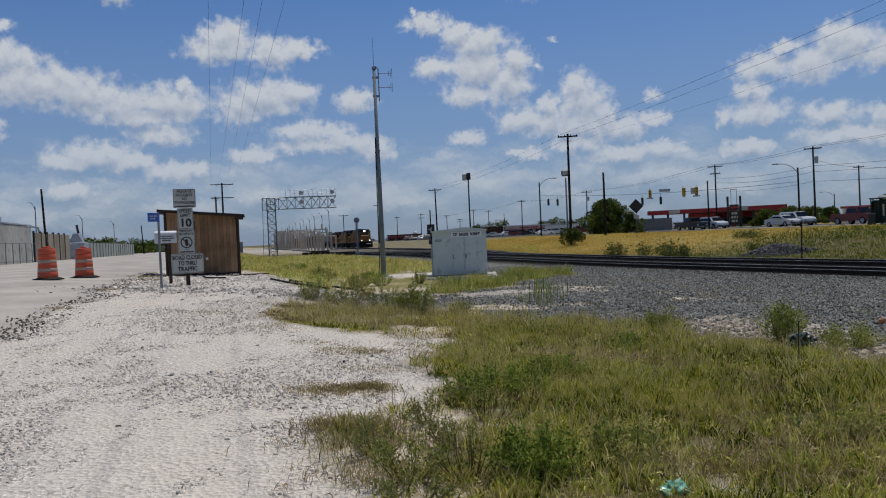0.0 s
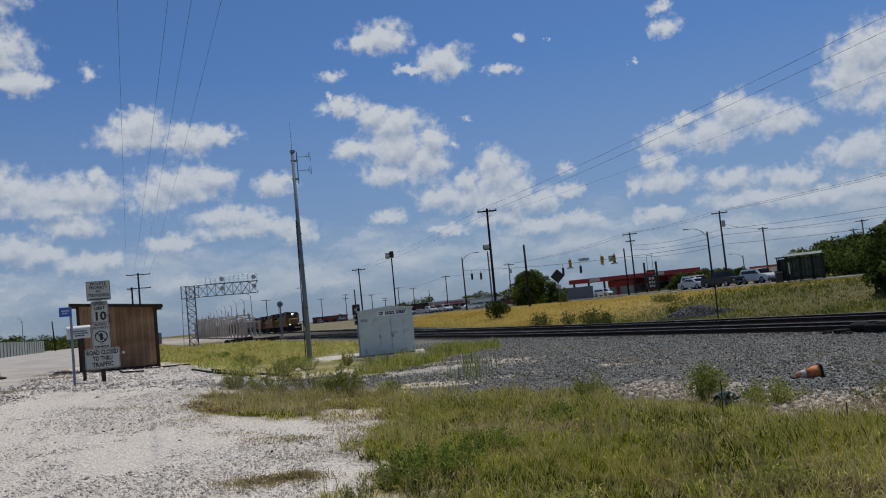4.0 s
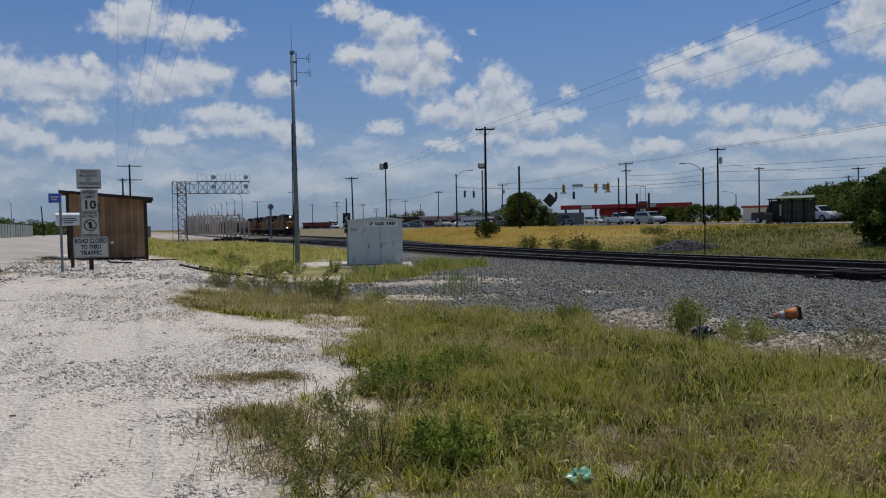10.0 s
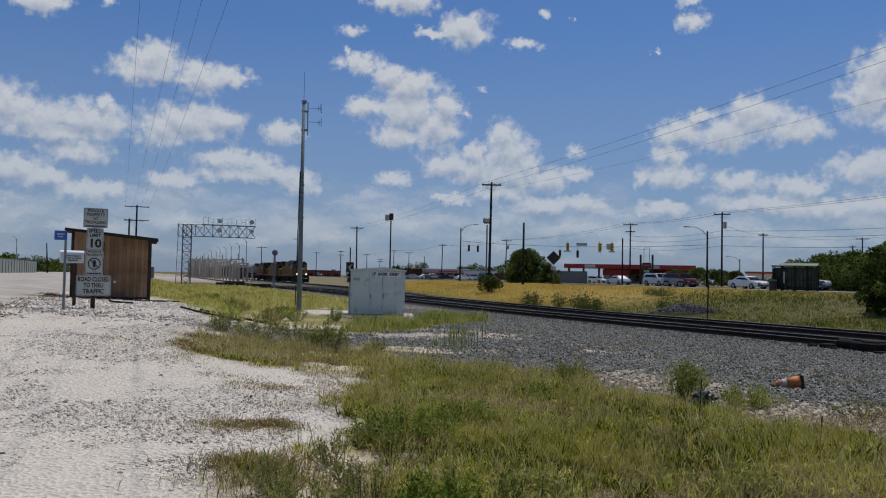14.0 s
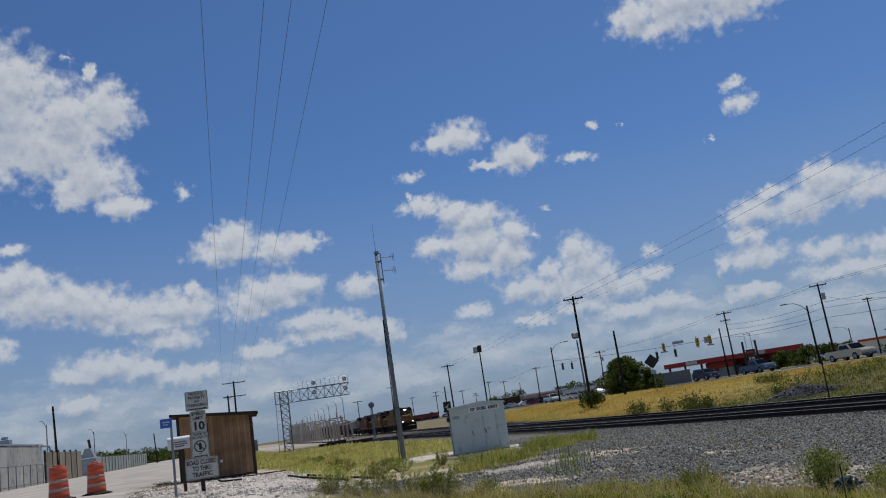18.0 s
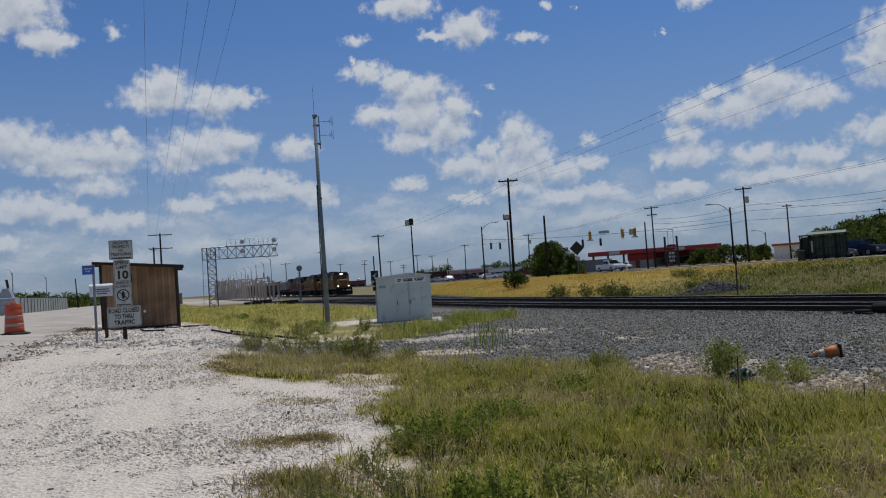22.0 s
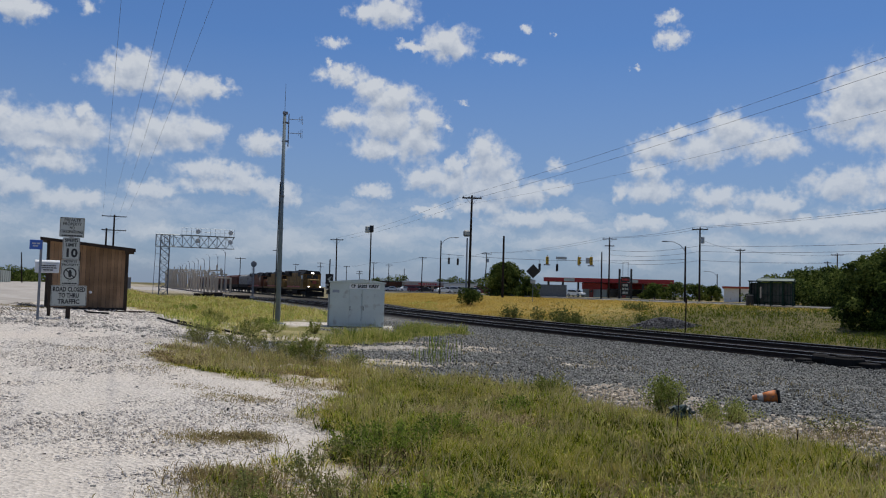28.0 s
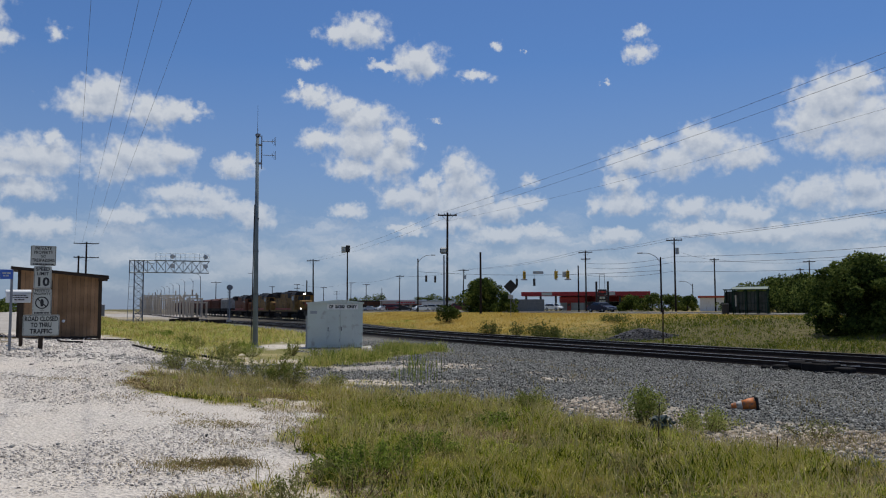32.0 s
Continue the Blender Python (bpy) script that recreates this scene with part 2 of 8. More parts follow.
def height(x, y):
    """The ground's height."""
    a, p = ap(np.asarray(x, float), np.asarray(y, float))
    q = np.interp(p, [-30, -6, -1.5, 0.8, 3.8, 60], [0.95, 0.85, 0.56, 0.5, 0, 0])
    z = q * sstep(a, 3, 25)
    z = z - 0.32 * sstep(p, 9, 16.5)
    p = p - bend(a)
    return z + 1.22 * sstep(p, 26.5 + 7 * sstep(a, 75, 115), 42 + 5 * sstep(a, 75, 115)) * sstep(a, -400, 0)


def gz(x, y):
    return float(height(x, y))


def track_a(a):   # near main
    return 19.25 - 7.0 * sstep(a, 82, 150) + bend(a)


def track_b(a):   # the train's track
    return 23.75 + 5.95 * sstep(a, 62, 116) + bend(a)


def track_c(a):   # second main under the signal bridge
    return 23.75 - 7.6 * sstep(a, 66, 150)


RAIL_TOP = -0.15
BED = -0.335

# ---- materials ----


def mat(name, color, rough=0.7, metal=0.0, vary=0.25, scale=3.0, fine=40.0, bump=0.15, tint=None, rust=None, island=0.0, piece=0.0, spec=0.5):
    """A surface with colour variation at two scales, relief, and optional stains (rust: colour, amount)."""
    m = bpy.data.materials.new(name)
    m.use_nodes = True
    n, l = m.node_tree.nodes, m.node_tree.links
    b = n["Principled BSDF"]
    b.inputs["Roughness"].default_value, b.inputs["Metallic"].default_value = rough, metal
    b.inputs["Specular IOR Level"].default_value = spec if rough < 0.65 else 0.12
    co = n.new("ShaderNodeTexCoord")
    big, small = n.new("ShaderNodeTexNoise"), n.new("ShaderNodeTexNoise")
    for t, s, d in ((big, scale, 4), (small, fine, 3)):
        t.inputs["Scale"].default_value, t.inputs["Detail"].default_value = s, d
        l.new(co.outputs["Object"], t.inputs["Vector"])
    def mixed(fac, a, c):
        x = n.new("ShaderNodeMixRGB")
        for i, s in enumerate((fac, a, c)):
            if hasattr(s, "node"):
                l.new(s, x.inputs[i])
            else:
                x.inputs[i].default_value = s if i == 0 else (*s[:3], 1)
        return x.outputs[0]
    def stretch(src, lo, hi):
        r = n.new("ShaderNodeMapRange")
        r.inputs["From Min"].default_value, r.inputs["From Max"].default_value = lo, hi
        l.new(src, r.inputs["Value"])
        return r.outputs[0]
    dark = [c * (1 - vary) for c in color]
    light = [min(1, c * (1 + vary * 0.7)) for c in (tint or color)]
    c = mixed(stretch(big.outputs["Fac"], 0.3, 0.7), dark, light)
    c = mixed(stretch(small.outputs["Fac"], 0.25, 0.75), c, mixed(0.5, c, [v * (1 - vary) for v in color]))
    if rust:
        spot = n.new("ShaderNodeTexNoise")
        spot.inputs["Scale"].default_value, spot.inputs["Detail"].default_value = scale * 2.3, 6
        l.new(co.outputs["Object"], spot.inputs["Vector"])
        c = mixed(stretch(spot.outputs["Fac"], 0.62 - 0.3 * rust[1], 0.72 - 0.2 * rust[1]), c, rust[0])
    if island or piece:
        src = n.new("ShaderNodeNewGeometry").outputs["Random Per Island"] if island else n.new("ShaderNodeObjectInfo").outputs["Random"]
        h = n.new("ShaderNodeHueSaturation")
        h.inputs["Hue"].default_value = 0.5
        v = n.new("ShaderNodeMapRange")
        k = island or piece
        v.inputs["To Min"].default_value, v.inputs["To Max"].default_value = 1 - k, 1 + k
        l.new(src, v.inputs["Value"])
        l.new(v.outputs[0], h.inputs["Value"])
        l.new(c, h.inputs["Color"])
        c = h.outputs[0]
    l.new(c, b.inputs["Base Color"])
    if bump:
        bp = n.new("ShaderNodeBump")
        bp.inputs["Strength"].default_value, bp.inputs["Distance"].default_value = bump, 0.02
        l.new(small.outputs["Fac"], bp.inputs["Height"])
        l.new(bp.outputs[0], b.inputs["Normal"])
    return m


def glow(name, color, strength):
    m = bpy.data.materials.new(name)
    m.use_nodes = True
    b = m.node_tree.nodes["Principled BSDF"]
    b.inputs["Base Color"].default_value = (*color, 1)
    b.inputs["Emission Color"].default_value, b.inputs["Emission Strength"].default_value = (*color, 1), strength
    return m


def glassy(name, color=(0.008, 0.010, 0.012), rough=0.08):
    m = bpy.data.materials.new(name)
    m.use_nodes = True
    b = m.node_tree.nodes["Principled BSDF"]
    b.inputs["Base Color"].default_value, b.inputs["Roughness"].default_value = (*color, 1), rough
    b.inputs["Specular IOR Level"].default_value = 0.4
    return m


def foliage(name, colors, through_light=0.35, rough=0.85, patch=0.5, single=0.62, mottle=0.3):
    """Leaves or grass: colour by island and by place, with some light passing through."""
    m = bpy.data.materials.new(name)
    m.use_nodes = True
    n, l = m.node_tree.nodes, m.node_tree.links
    b, out = n["Principled BSDF"], n["Material Output"]
    b.inputs["Roughness"].default_value = rough
    b.inputs["Specular IOR Level"].default_value = 0.06
    geo, co = n.new("ShaderNodeNewGeometry"), n.new("ShaderNodeTexCoord")
    t = n.new("ShaderNodeTexNoise")
    t.inputs["Scale"].default_value, t.inputs["Detail"].default_value = patch, 3
    l.new(co.outputs["Object"], t.inputs["Vector"])
    add = n.new("ShaderNodeMath")
    add.operation = "MULTIPLY_ADD"
    add.inputs[1].default_value = single
    l.new(geo.outputs["Random Per Island"], add.inputs[0])
    r = n.new("ShaderNodeMapRange")
    r.inputs["From Min"].default_value, r.inputs["From Max"].default_value = 0.36, 0.64
    r.inputs["To Min"].default_value, r.inputs["To Max"].default_value = -0.1, 0.5
    l.new(t.outputs["Fac"], r.inputs["Value"])
    t2, r2, sm = n.new("ShaderNodeTexNoise"), n.new("ShaderNodeMapRange"), n.new("ShaderNodeMath")
    t2.inputs["Scale"].default_value, t2.inputs["Detail"].default_value = patch * 9, 3
    l.new(co.outputs["Object"], t2.inputs["Vector"])
    r2.inputs["From Min"].default_value, r2.inputs["From Max"].default_value = 0.35, 0.65
    r2.inputs["To Min"].default_value, r2.inputs["To Max"].default_value = -mottle, mottle
    l.new(t2.outputs["Fac"], r2.inputs["Value"])
    l.new(r.outputs[0], sm.inputs[0])
    l.new(r2.outputs[0], sm.inputs[1])
    l.new(sm.outputs[0], add.inputs[2])
    ramp = n.new("ShaderNodeValToRGB")
    e = ramp.color_ramp.elements
    while len(e) < len(colors):
        e.new(0.5)
    for i, c in enumerate(colors):
        e[i].position, e[i].color = i / (len(colors) - 1), (*c, 1)
    l.new(add.outputs[0], ramp.inputs[0])
    l.new(ramp.outputs[0], b.inputs["Base Color"])
    tr = n.new("ShaderNodeBsdfTranslucent")
    l.new(ramp.outputs[0], tr.inputs["Color"])
    mix = n.new("ShaderNodeMixShader")
    mix.inputs[0].default_value = through_light
    l.new(b.outputs[0], mix.inputs[1])
    l.new(tr.outputs[0], mix.inputs[2])
    l.new(mix.outputs[0], out.inputs["Surface"])
    return m


M = {
    "wood": mat("weathered_brown_wood", (0.32, 0.20, 0.115), 0.85, vary=0.4, scale=1.5, fine=25, bump=0.3, piece=0.28),
    "wood_dark": mat("dark_wood", (0.06, 0.045, 0.035), 0.9, vary=0.4, bump=0.3),
    "pole_wood": mat("creosoted_pole_wood", (0.032, 0.025, 0.021), 0.9, vary=0.4, scale=1, fine=30, bump=0.3),
    "tie": mat("oily_tie_wood", (0.035, 0.028, 0.024), 0.9, vary=0.4, scale=2, fine=25, bump=0.4, piece=0.3),
    "rail": mat("rusty_rail_steel", (0.055, 0.038, 0.03), 0.7, 0.3, vary=0.3, bump=0.1),
    "rail_head": mat("polished_rail_head", (0.38, 0.36, 0.35), 0.3, 0.9, vary=0.15, bump=0.02),
    "galv": mat("galvanised_steel", (0.36, 0.39, 0.42), 0.5, 0.6, vary=0.2, scale=2, fine=12, bump=0.05),
    "galv_dark": mat("dull_galvanised_steel", (0.20, 0.22, 0.25), 0.6, 0.4, vary=0.25, scale=2, fine=12, bump=0.05),
    "steel": mat("grey_steel", (0.16, 0.17, 0.18), 0.55, 0.5, vary=0.25),
    "dark_steel": mat("dark_steel", (0.03, 0.03, 0.032), 0.6, 0.3, vary=0.3),
    "white_paint": mat("off_white_paint", (0.64, 0.66, 0.68), 0.5, vary=0.08, scale=1.2, fine=18, bump=0.03, rust=((0.45, 0.42, 0.38), 0.12)),
    "sign_white": mat("sign_sheeting_white", (0.44, 0.46, 0.42), 0.45, vary=0.08, scale=4, bump=0.01),
    "sign_back": mat("sign_aluminium", (0.4, 0.41, 0.42), 0.45, 0.7, vary=0.1),
    "black": mat("black_paint", (0.015, 0.015, 0.016), 0.6, vary=0.2, bump=0.02),
    "blue_sign": mat("blue_sign_paint", (0.03, 0.10, 0.42), 0.45, vary=0.12, bump=0.02),
    "orange": mat("orange_plastic", (0.55, 0.085, 0.03), 0.55, vary=0.18, scale=3, bump=0.04, rust=((0.30, 0.10, 0.05), 0.1)),
    "reflect": mat("reflective_band", (0.42, 0.29, 0.23), 0.4, vary=0.2, scale=6, bump=0.02),
    "rubber": mat("black_rubber", (0.03, 0.028, 0.026), 0.85, vary=0.3, bump=0.1),
    "concrete": mat("pale_concrete", (0.48, 0.45, 0.40), 0.9, vary=0.2, scale=0.8, fine=20, bump=0.2, rust=((0.30, 0.27, 0.23), 0.18)),
    "beige": mat("beige_concrete", (0.48, 0.41, 0.32), 0.85, vary=0.2, scale=0.8, bump=0.1),
    "stone_white": mat("white_limestone", (0.60, 0.55, 0.495), 0.95, vary=0.3, scale=6, fine=50, bump=0.3, island=0.36),
    "stone_grey": mat("grey_ballast_stone", (0.205, 0.205, 0.19), 0.9, vary=0.35, scale=6, fine=50, bump=0.3, island=0.8),
    "stone_mid": mat("mixed_rubble_stone", (0.36, 0.34, 0.31), 0.95, vary=0.35, scale=6, fine=50, bump=0.3, island=0.6),
    "yellow_loco": mat("faded_locomotive_yellow", (0.25, 0.145, 0.045), 0.65, vary=0.35, scale=0.7, fine=9, bump=0.03, rust=((0.07, 0.05, 0.035), 0.3)),
    "orange_loco": mat("faded_locomotive_orange", (0.16, 0.06, 0.032), 0.65, vary=0.3, scale=0.7, fine=9, bump=0.03, rust=((0.14, 0.08, 0.05), 0.25)),
    "grey_loco": mat("locomotive_roof_grey", (0.03, 0.03, 0.032), 0.7, vary=0.3, scale=0.7, bump=0.03),
    "red_canopy": mat("dark_red_fascia", (0.30, 0.018, 0.022), 0.6, vary=0.15, bump=0.02),
    "red_paint": mat("red_paint", (0.46, 0.035, 0.03), 0.5, vary=0.12, bump=0.02),
    "red_dull": mat("dull_red_panel", (0.33, 0.06, 0.04), 0.6, vary=0.2, bump=0.03),
    "car_brown": mat("freight_car_brown", (0.12, 0.055, 0.04), 0.75, vary=0.3, scale=0.6, rust=((0.07, 0.035, 0.025), 0.3)),
    "car_grey": mat("freight_car_grey", (0.30, 0.30, 0.29), 0.7, vary=0.25, scale=0.6, rust=((0.14, 0.10, 0.07), 0.25)),
    "truck": mat("grimy_undercarriage", (0.022, 0.02, 0.019), 0.85, vary=0.3),
    "lamp": glow("lit_headlamp", (1.0, 0.97, 0.88), 6.0),
    "amber": mat("signal_yellow", (0.60, 0.36, 0.03), 0.5, vary=0.1, bump=0.02),
    "green_metal": mat("dark_green_metal", (0.012, 0.036, 0.026), 0.7, vary=0.25, bump=0.03),
    "asphalt": mat("grey_asphalt", (0.075, 0.073, 0.07), 0.9, vary=0.25, scale=0.4, fine=30, bump=0.2),
    "glass": glassy("dark_glass"),
    "glass_clear": glassy("tinted_glass", (0.08, 0.10, 0.10), 0.08),
    # The lightest leaf tones put sunlit highlights into the colour.
    "leaf": foliage("tree_leaves", [(0.014, 0.026, 0.007), (0.035, 0.058, 0.013), (0.10, 0.135, 0.028), (0.22, 0.25, 0.065)], 0.3, patch=0.6),
    "leaf_olive": foliage("weed_leaves", [(0.08, 0.115, 0.025), (0.17, 0.205, 0.045), (0.27, 0.28, 0.075), (0.38, 0.34, 0.13)], 0.4, patch=2.0, single=0.8),
    "bark": mat("tree_bark", (0.07, 0.055, 0.045), 0.95, vary=0.4, scale=4, fine=30, bump=0.5),
    "twig": mat("dry_twig", (0.12, 0.085, 0.05), 0.9, vary=0.3),
}

# ---- helpers for meshes ----


def part(name, bm, material, parent=None, label="", smooth=False):
    """Links a bmesh as one mesh object under a thing."""
    me = bpy.data.meshes.new(name)
    bm.to_mesh(me)
    bm.free()
    if smooth:
        for f in me.polygons:
            f.use_smooth = True
    me.materials.append(M[material] if isinstance(material, str) else material)
    ob = new(name, me)
    ob.parent = parent
    if label:
        ob["label"] = label
    return ob


def put(name, me, parent=None, m=None):
    """Another object on a shared mesh."""
    ob = new(name, me)
    ob.parent = parent
    if m is not None:
        ob.matrix_basis = m
    return ob


def thing(name, m, label, category, group="", kind=""):
    ob = new(name)
    ob.empty_display_size = 0.2
    ob.matrix_basis = m
    return tagged(ob, label, category, group, kind)


def bx(bm, x0, x1, y0, y1, z0, z1, bevel=0.0):
    r = bmesh.ops.create_cube(bm, size=1, matrix=Matrix.Translation(((x0 + x1) / 2, (y0 + y1) / 2, (z0 + z1) / 2)) @ Matrix.Diagonal((x1 - x0, y1 - y0, z1 - z0, 1)))
    if bevel:
        es = {e for v in r["verts"] for e in v.link_edges}
        bmesh.ops.bevel(bm, geom=list(es), offset=bevel, segments=1, affect="EDGES", clamp_overlap=True)
    return bm


def box(x0, x1, y0, y1, z0, z1, bevel=0.0):
    return bx(bmesh.new(), x0, x1, y0, y1, z0, z1, bevel)


def cyl(bm, a, b, r0, r1=None, seg=10):
    """A round bar from a to b."""
    a, b = Vector(a), Vector(b)
    d = b - a
    turn = d.to_track_quat("Z", "Y").to_matrix().to_4x4()
    bmesh.ops.create_cone(bm, cap_ends=True, segments=seg, radius1=r0, radius2=r0 if r1 is None else r1, depth=d.length,
                          matrix=Matrix.Translation((a + b) / 2) @ turn)
    return bm


def rod(a, b, r0, r1=None, seg=10):
    return cyl(bmesh.new(), a, b, r0, r1, seg)


def prism(outline, y0, y1):
    """An outline in x, z drawn out from y0 to y1."""
    bm = bmesh.new()
    f = [bm.verts.new((x, y0, z)) for x, z in outline]
    g = [bm.verts.new((x, y1, z)) for x, z in outline]
    bm.faces.new(f)
    bm.faces.new(g[::-1])
    k = len(f)
    for i in range(k):
        bm.faces.new((f[i], g[i], g[(i + 1) % k], f[(i + 1) % k]))
    bmesh.ops.recalc_face_normals(bm, faces=bm.faces)
    return bm


def lathe(profile, seg=20):
    """A profile of (radius, z) turned round z."""
    bm = bmesh.new()
    rings = [[bm.verts.new((r * math.cos(2 * math.pi * i / seg), r * math.sin(2 * math.pi * i / seg), z)) for i in range(seg)] for r, z in profile]
    for p, q in zip(rings, rings[1:]):
        for i in range(seg):
            bm.faces.new((p[i], p[(i + 1) % seg], q[(i + 1) % seg], q[i]))
    bm.faces.new(rings[0][::-1])
    bm.faces.new(rings[-1])
    return bm


def soup(name, verts, faces, material, smooth=False):
    me = bpy.data.meshes.new(name)
    me.from_pydata(verts, [], faces)
    me.materials.append(M[material] if isinstance(material, str) else material)
    if smooth:
        me.polygons.foreach_set("use_smooth", [True] * len(me.polygons))
    return new(name, me)


def lettering(words, size, material, parent, m, align="CENTER", thick=0.002, bold=0.0, wide=0.0):
    """Writing as a thin mesh in its local x, y plane."""
    cu = bpy.data.curves.new("writing", "FONT")
    cu.body, cu.size, cu.align_x, cu.align_y, cu.extrude, cu.offset, cu.resolution_u = words, size, align, "CENTER", thick, bold, 2
    tmp = bpy.data.objects.new("writing", cu)
    me = bpy.data.meshes.new_from_object(tmp)
    bpy.data.objects.remove(tmp)
    if wide:
        xs = [v.co.x for v in me.vertices]
        me.transform(Matrix.Diagonal((wide / (max(xs) - min(xs)), 1, 1, 1)))
    bm = bmesh.new()
    bm.from_mesh(me)
    left = set(bm.verts)
    while left:     # each letter is a piece of its own
        todo, mine = [left.pop()], []
        while todo:
            v = todo.pop()
            mine.append(v)
            for e in v.link_edges:
                o = e.other_vert(v)
                if o in left:
                    left.discard(o)
                    todo.append(o)
        one, at = bmesh.new(), {}
        for v in sorted(mine, key=lambda q: q.index):
            at[v.index] = one.verts.new(v.co)
        for f in bm.faces:
            if f.verts[0].index in at:
                one.faces.new([at[v.index] for v in f.verts])
        part("letter", one, material, parent).matrix_basis = m
    bm.free()


def toward(x, y, z=None, turn=0.0):
    """A pose on the ground that faces the camera's place with its -y side."""
    return pose(x, y, gz(x, y) if z is None else z, 0, 0, math.degrees(math.atan2(-x, y)) + turn)


def along(a, p, z=None, turn=0.0):
    """A pose in the plan of the tracks: local y runs along them."""
    x, y = xy(a, p)
    return pose(x, y, gz(x, y) if z is None else z, 0, 0, -TRACK_AZ + turn)


def polar(az, dist, z=None, turn=0.0):
    """A pose by azimuth and distance from the camera's place, facing it."""
    return toward(dist * math.sin(radians(az)), dist * math.cos(radians(az)), z, turn)

# ---- ground ----


def inside(x, y, poly):
    """Which points lie inside a polygon."""
    res = np.zeros(x.shape, bool)
    k = len(poly)
    for i in range(k):
        (x0, y0), (x1, y1) = poly[i], poly[(i + 1) % k]
        if y0 == y1:
            continue
        hit = ((y0 > y) != (y1 > y)) & (x < (x1 - x0) * (y - y0) / (y1 - y0) + x0)
        res ^= hit
    return res


GRAVEL_EDGE = [(-0.2, -60), (-0.6, 1), (-1.2, 4.8), (-1.9, 5.9), (-1.5, 7.2), (-1.5, 8.3), (-2.1, 9.8), (-1.9, 12.0), (-3.6, 12.3), (-5.6, 13.8),
               (-6.1, 17.0), (-7.2, 20.8), (-8.6, 24.5), (-11.9, 30.2), (-14.8, 34.0), (-22.5, 44), (-41, 80), (-105, 227)]
ASPHALT_EDGE = [(-3.5, -60), (-6.2, 2), (-9.1, 11.6), (-10.2, 14.9), (-12.0, 19.4), (-17.0, 31.0), (-27, 53), (-64, 137)]


RUBBLE = [(-9.5, 17.0), (-6.6, 22.6), (-3.6, 23.8), (-0.6, 22.5), (0.3, 17.8), (-1.6, 17.2), (-3.2, 17.0), (-4.6, 16.4), (-5.8, 15.6), (-7.5, 15.8)]
DENSE_EDGE = [(0.2, 1), (-0.3, 4.6), (-0.47, 5.2), (-0.6, 5.6), (-0.5, 6.3), (-0.7, 7.1), (-1.0, 7.9), (-1.2, 8.5), (-1.85, 9.5), (-2.05, 10.1), (-1.95, 10.8), (-1.75, 12.3), (-1.9, 12.55), (-4.3, 12.75), (-5.1, 13.5), (-5.95, 14.6), (-6.1, 15.2), (-6.3, 17.2)]
STONY = [(2.0, 14.2), (2.1, 11.6), (2.75, 10.0), (2.95, 8.7), (3.6, 8.3), (4.4, 8.6), (5.6, 9.2), (6.4, 10.2), (5.2, 11.2), (4.3, 11.2), (3.6, 12.6), (2.7, 14.6)]


def sandy(x, y):
    """Pale bare soil: the gravel's ragged margin and the stony edge of the ballast."""
    j = 0.4 * wobble(x, y, 2.1, 12) + 0.25 * wobble(x, y, 6.0, 13)
    m = sstep(edge_x(y, DENSE_EDGE) - x + j, -0.15, 0.35) * sstep(-y, -19, -17)
    stony = inside(x + 0.5 * j, y + 0.5 * j, STONY) * 1.0
    a, p = ap(x, y)
    patch = sstep(wobble(x, y, 0.9, 51) + 0.35 * wobble(x, y, 4, 52), 0.3, 0.6) * sstep(a, 13, 16) * sstep(-a, -36, -31) * sstep(-p, -12, -9)
    brown = sstep(1.0 - np.hypot((x - 1.05) / 0.65, (y - 5.45) / 0.8) + 0.9 * j, -0.1, 0.5)
    m = np.maximum(m, sstep(1.0 - np.hypot((x + 2.3) / 1.0, (y - 13.1) / 0.9) + 0.5 * j, -0.1, 0.4))
    m = np.maximum(m, 0.9 * sstep(1.0 - np.hypot((x + 3.4) / 2.6, (y - 24.6) / 1.5) + 0.6 * j, -0.1, 0.4))
    return np.clip(np.maximum(np.maximum(m, patch), np.maximum(0.6 * stony, 0.8 * brown)), 0, 1)


def edge_x(y, line):
    return np.interp(y, [q[1] for q in line], [q[0] for q in line])


def ballast_edge(a):
    return np.interp(a, [-80, 0, 5, 9, 12, 14, 20, 24, 31, 40, 50, 120, 400], [9.5, 8.2, 6.9, 6.6, 6.2, 5.0, 4.4, 6.2, 7.4, 10.4, 13.6, 10, 6])


def wobble(x, y, s, seed):
    """Smooth noise about -1 to 1."""
    r = np.random.RandomState(seed)
    z = 0
    for k in range(5):
        f = s * 1.7 ** k
        th, ph = r.uniform(0, 6.28, 2)
        z = z + np.sin(f * (x * np.cos(th) + y * np.sin(th)) + ph + 1.3 * np.sin(f * 0.6 * (y * np.cos(th) - x * np.sin(th)))) / 1.25 ** k
    return z / 2.2


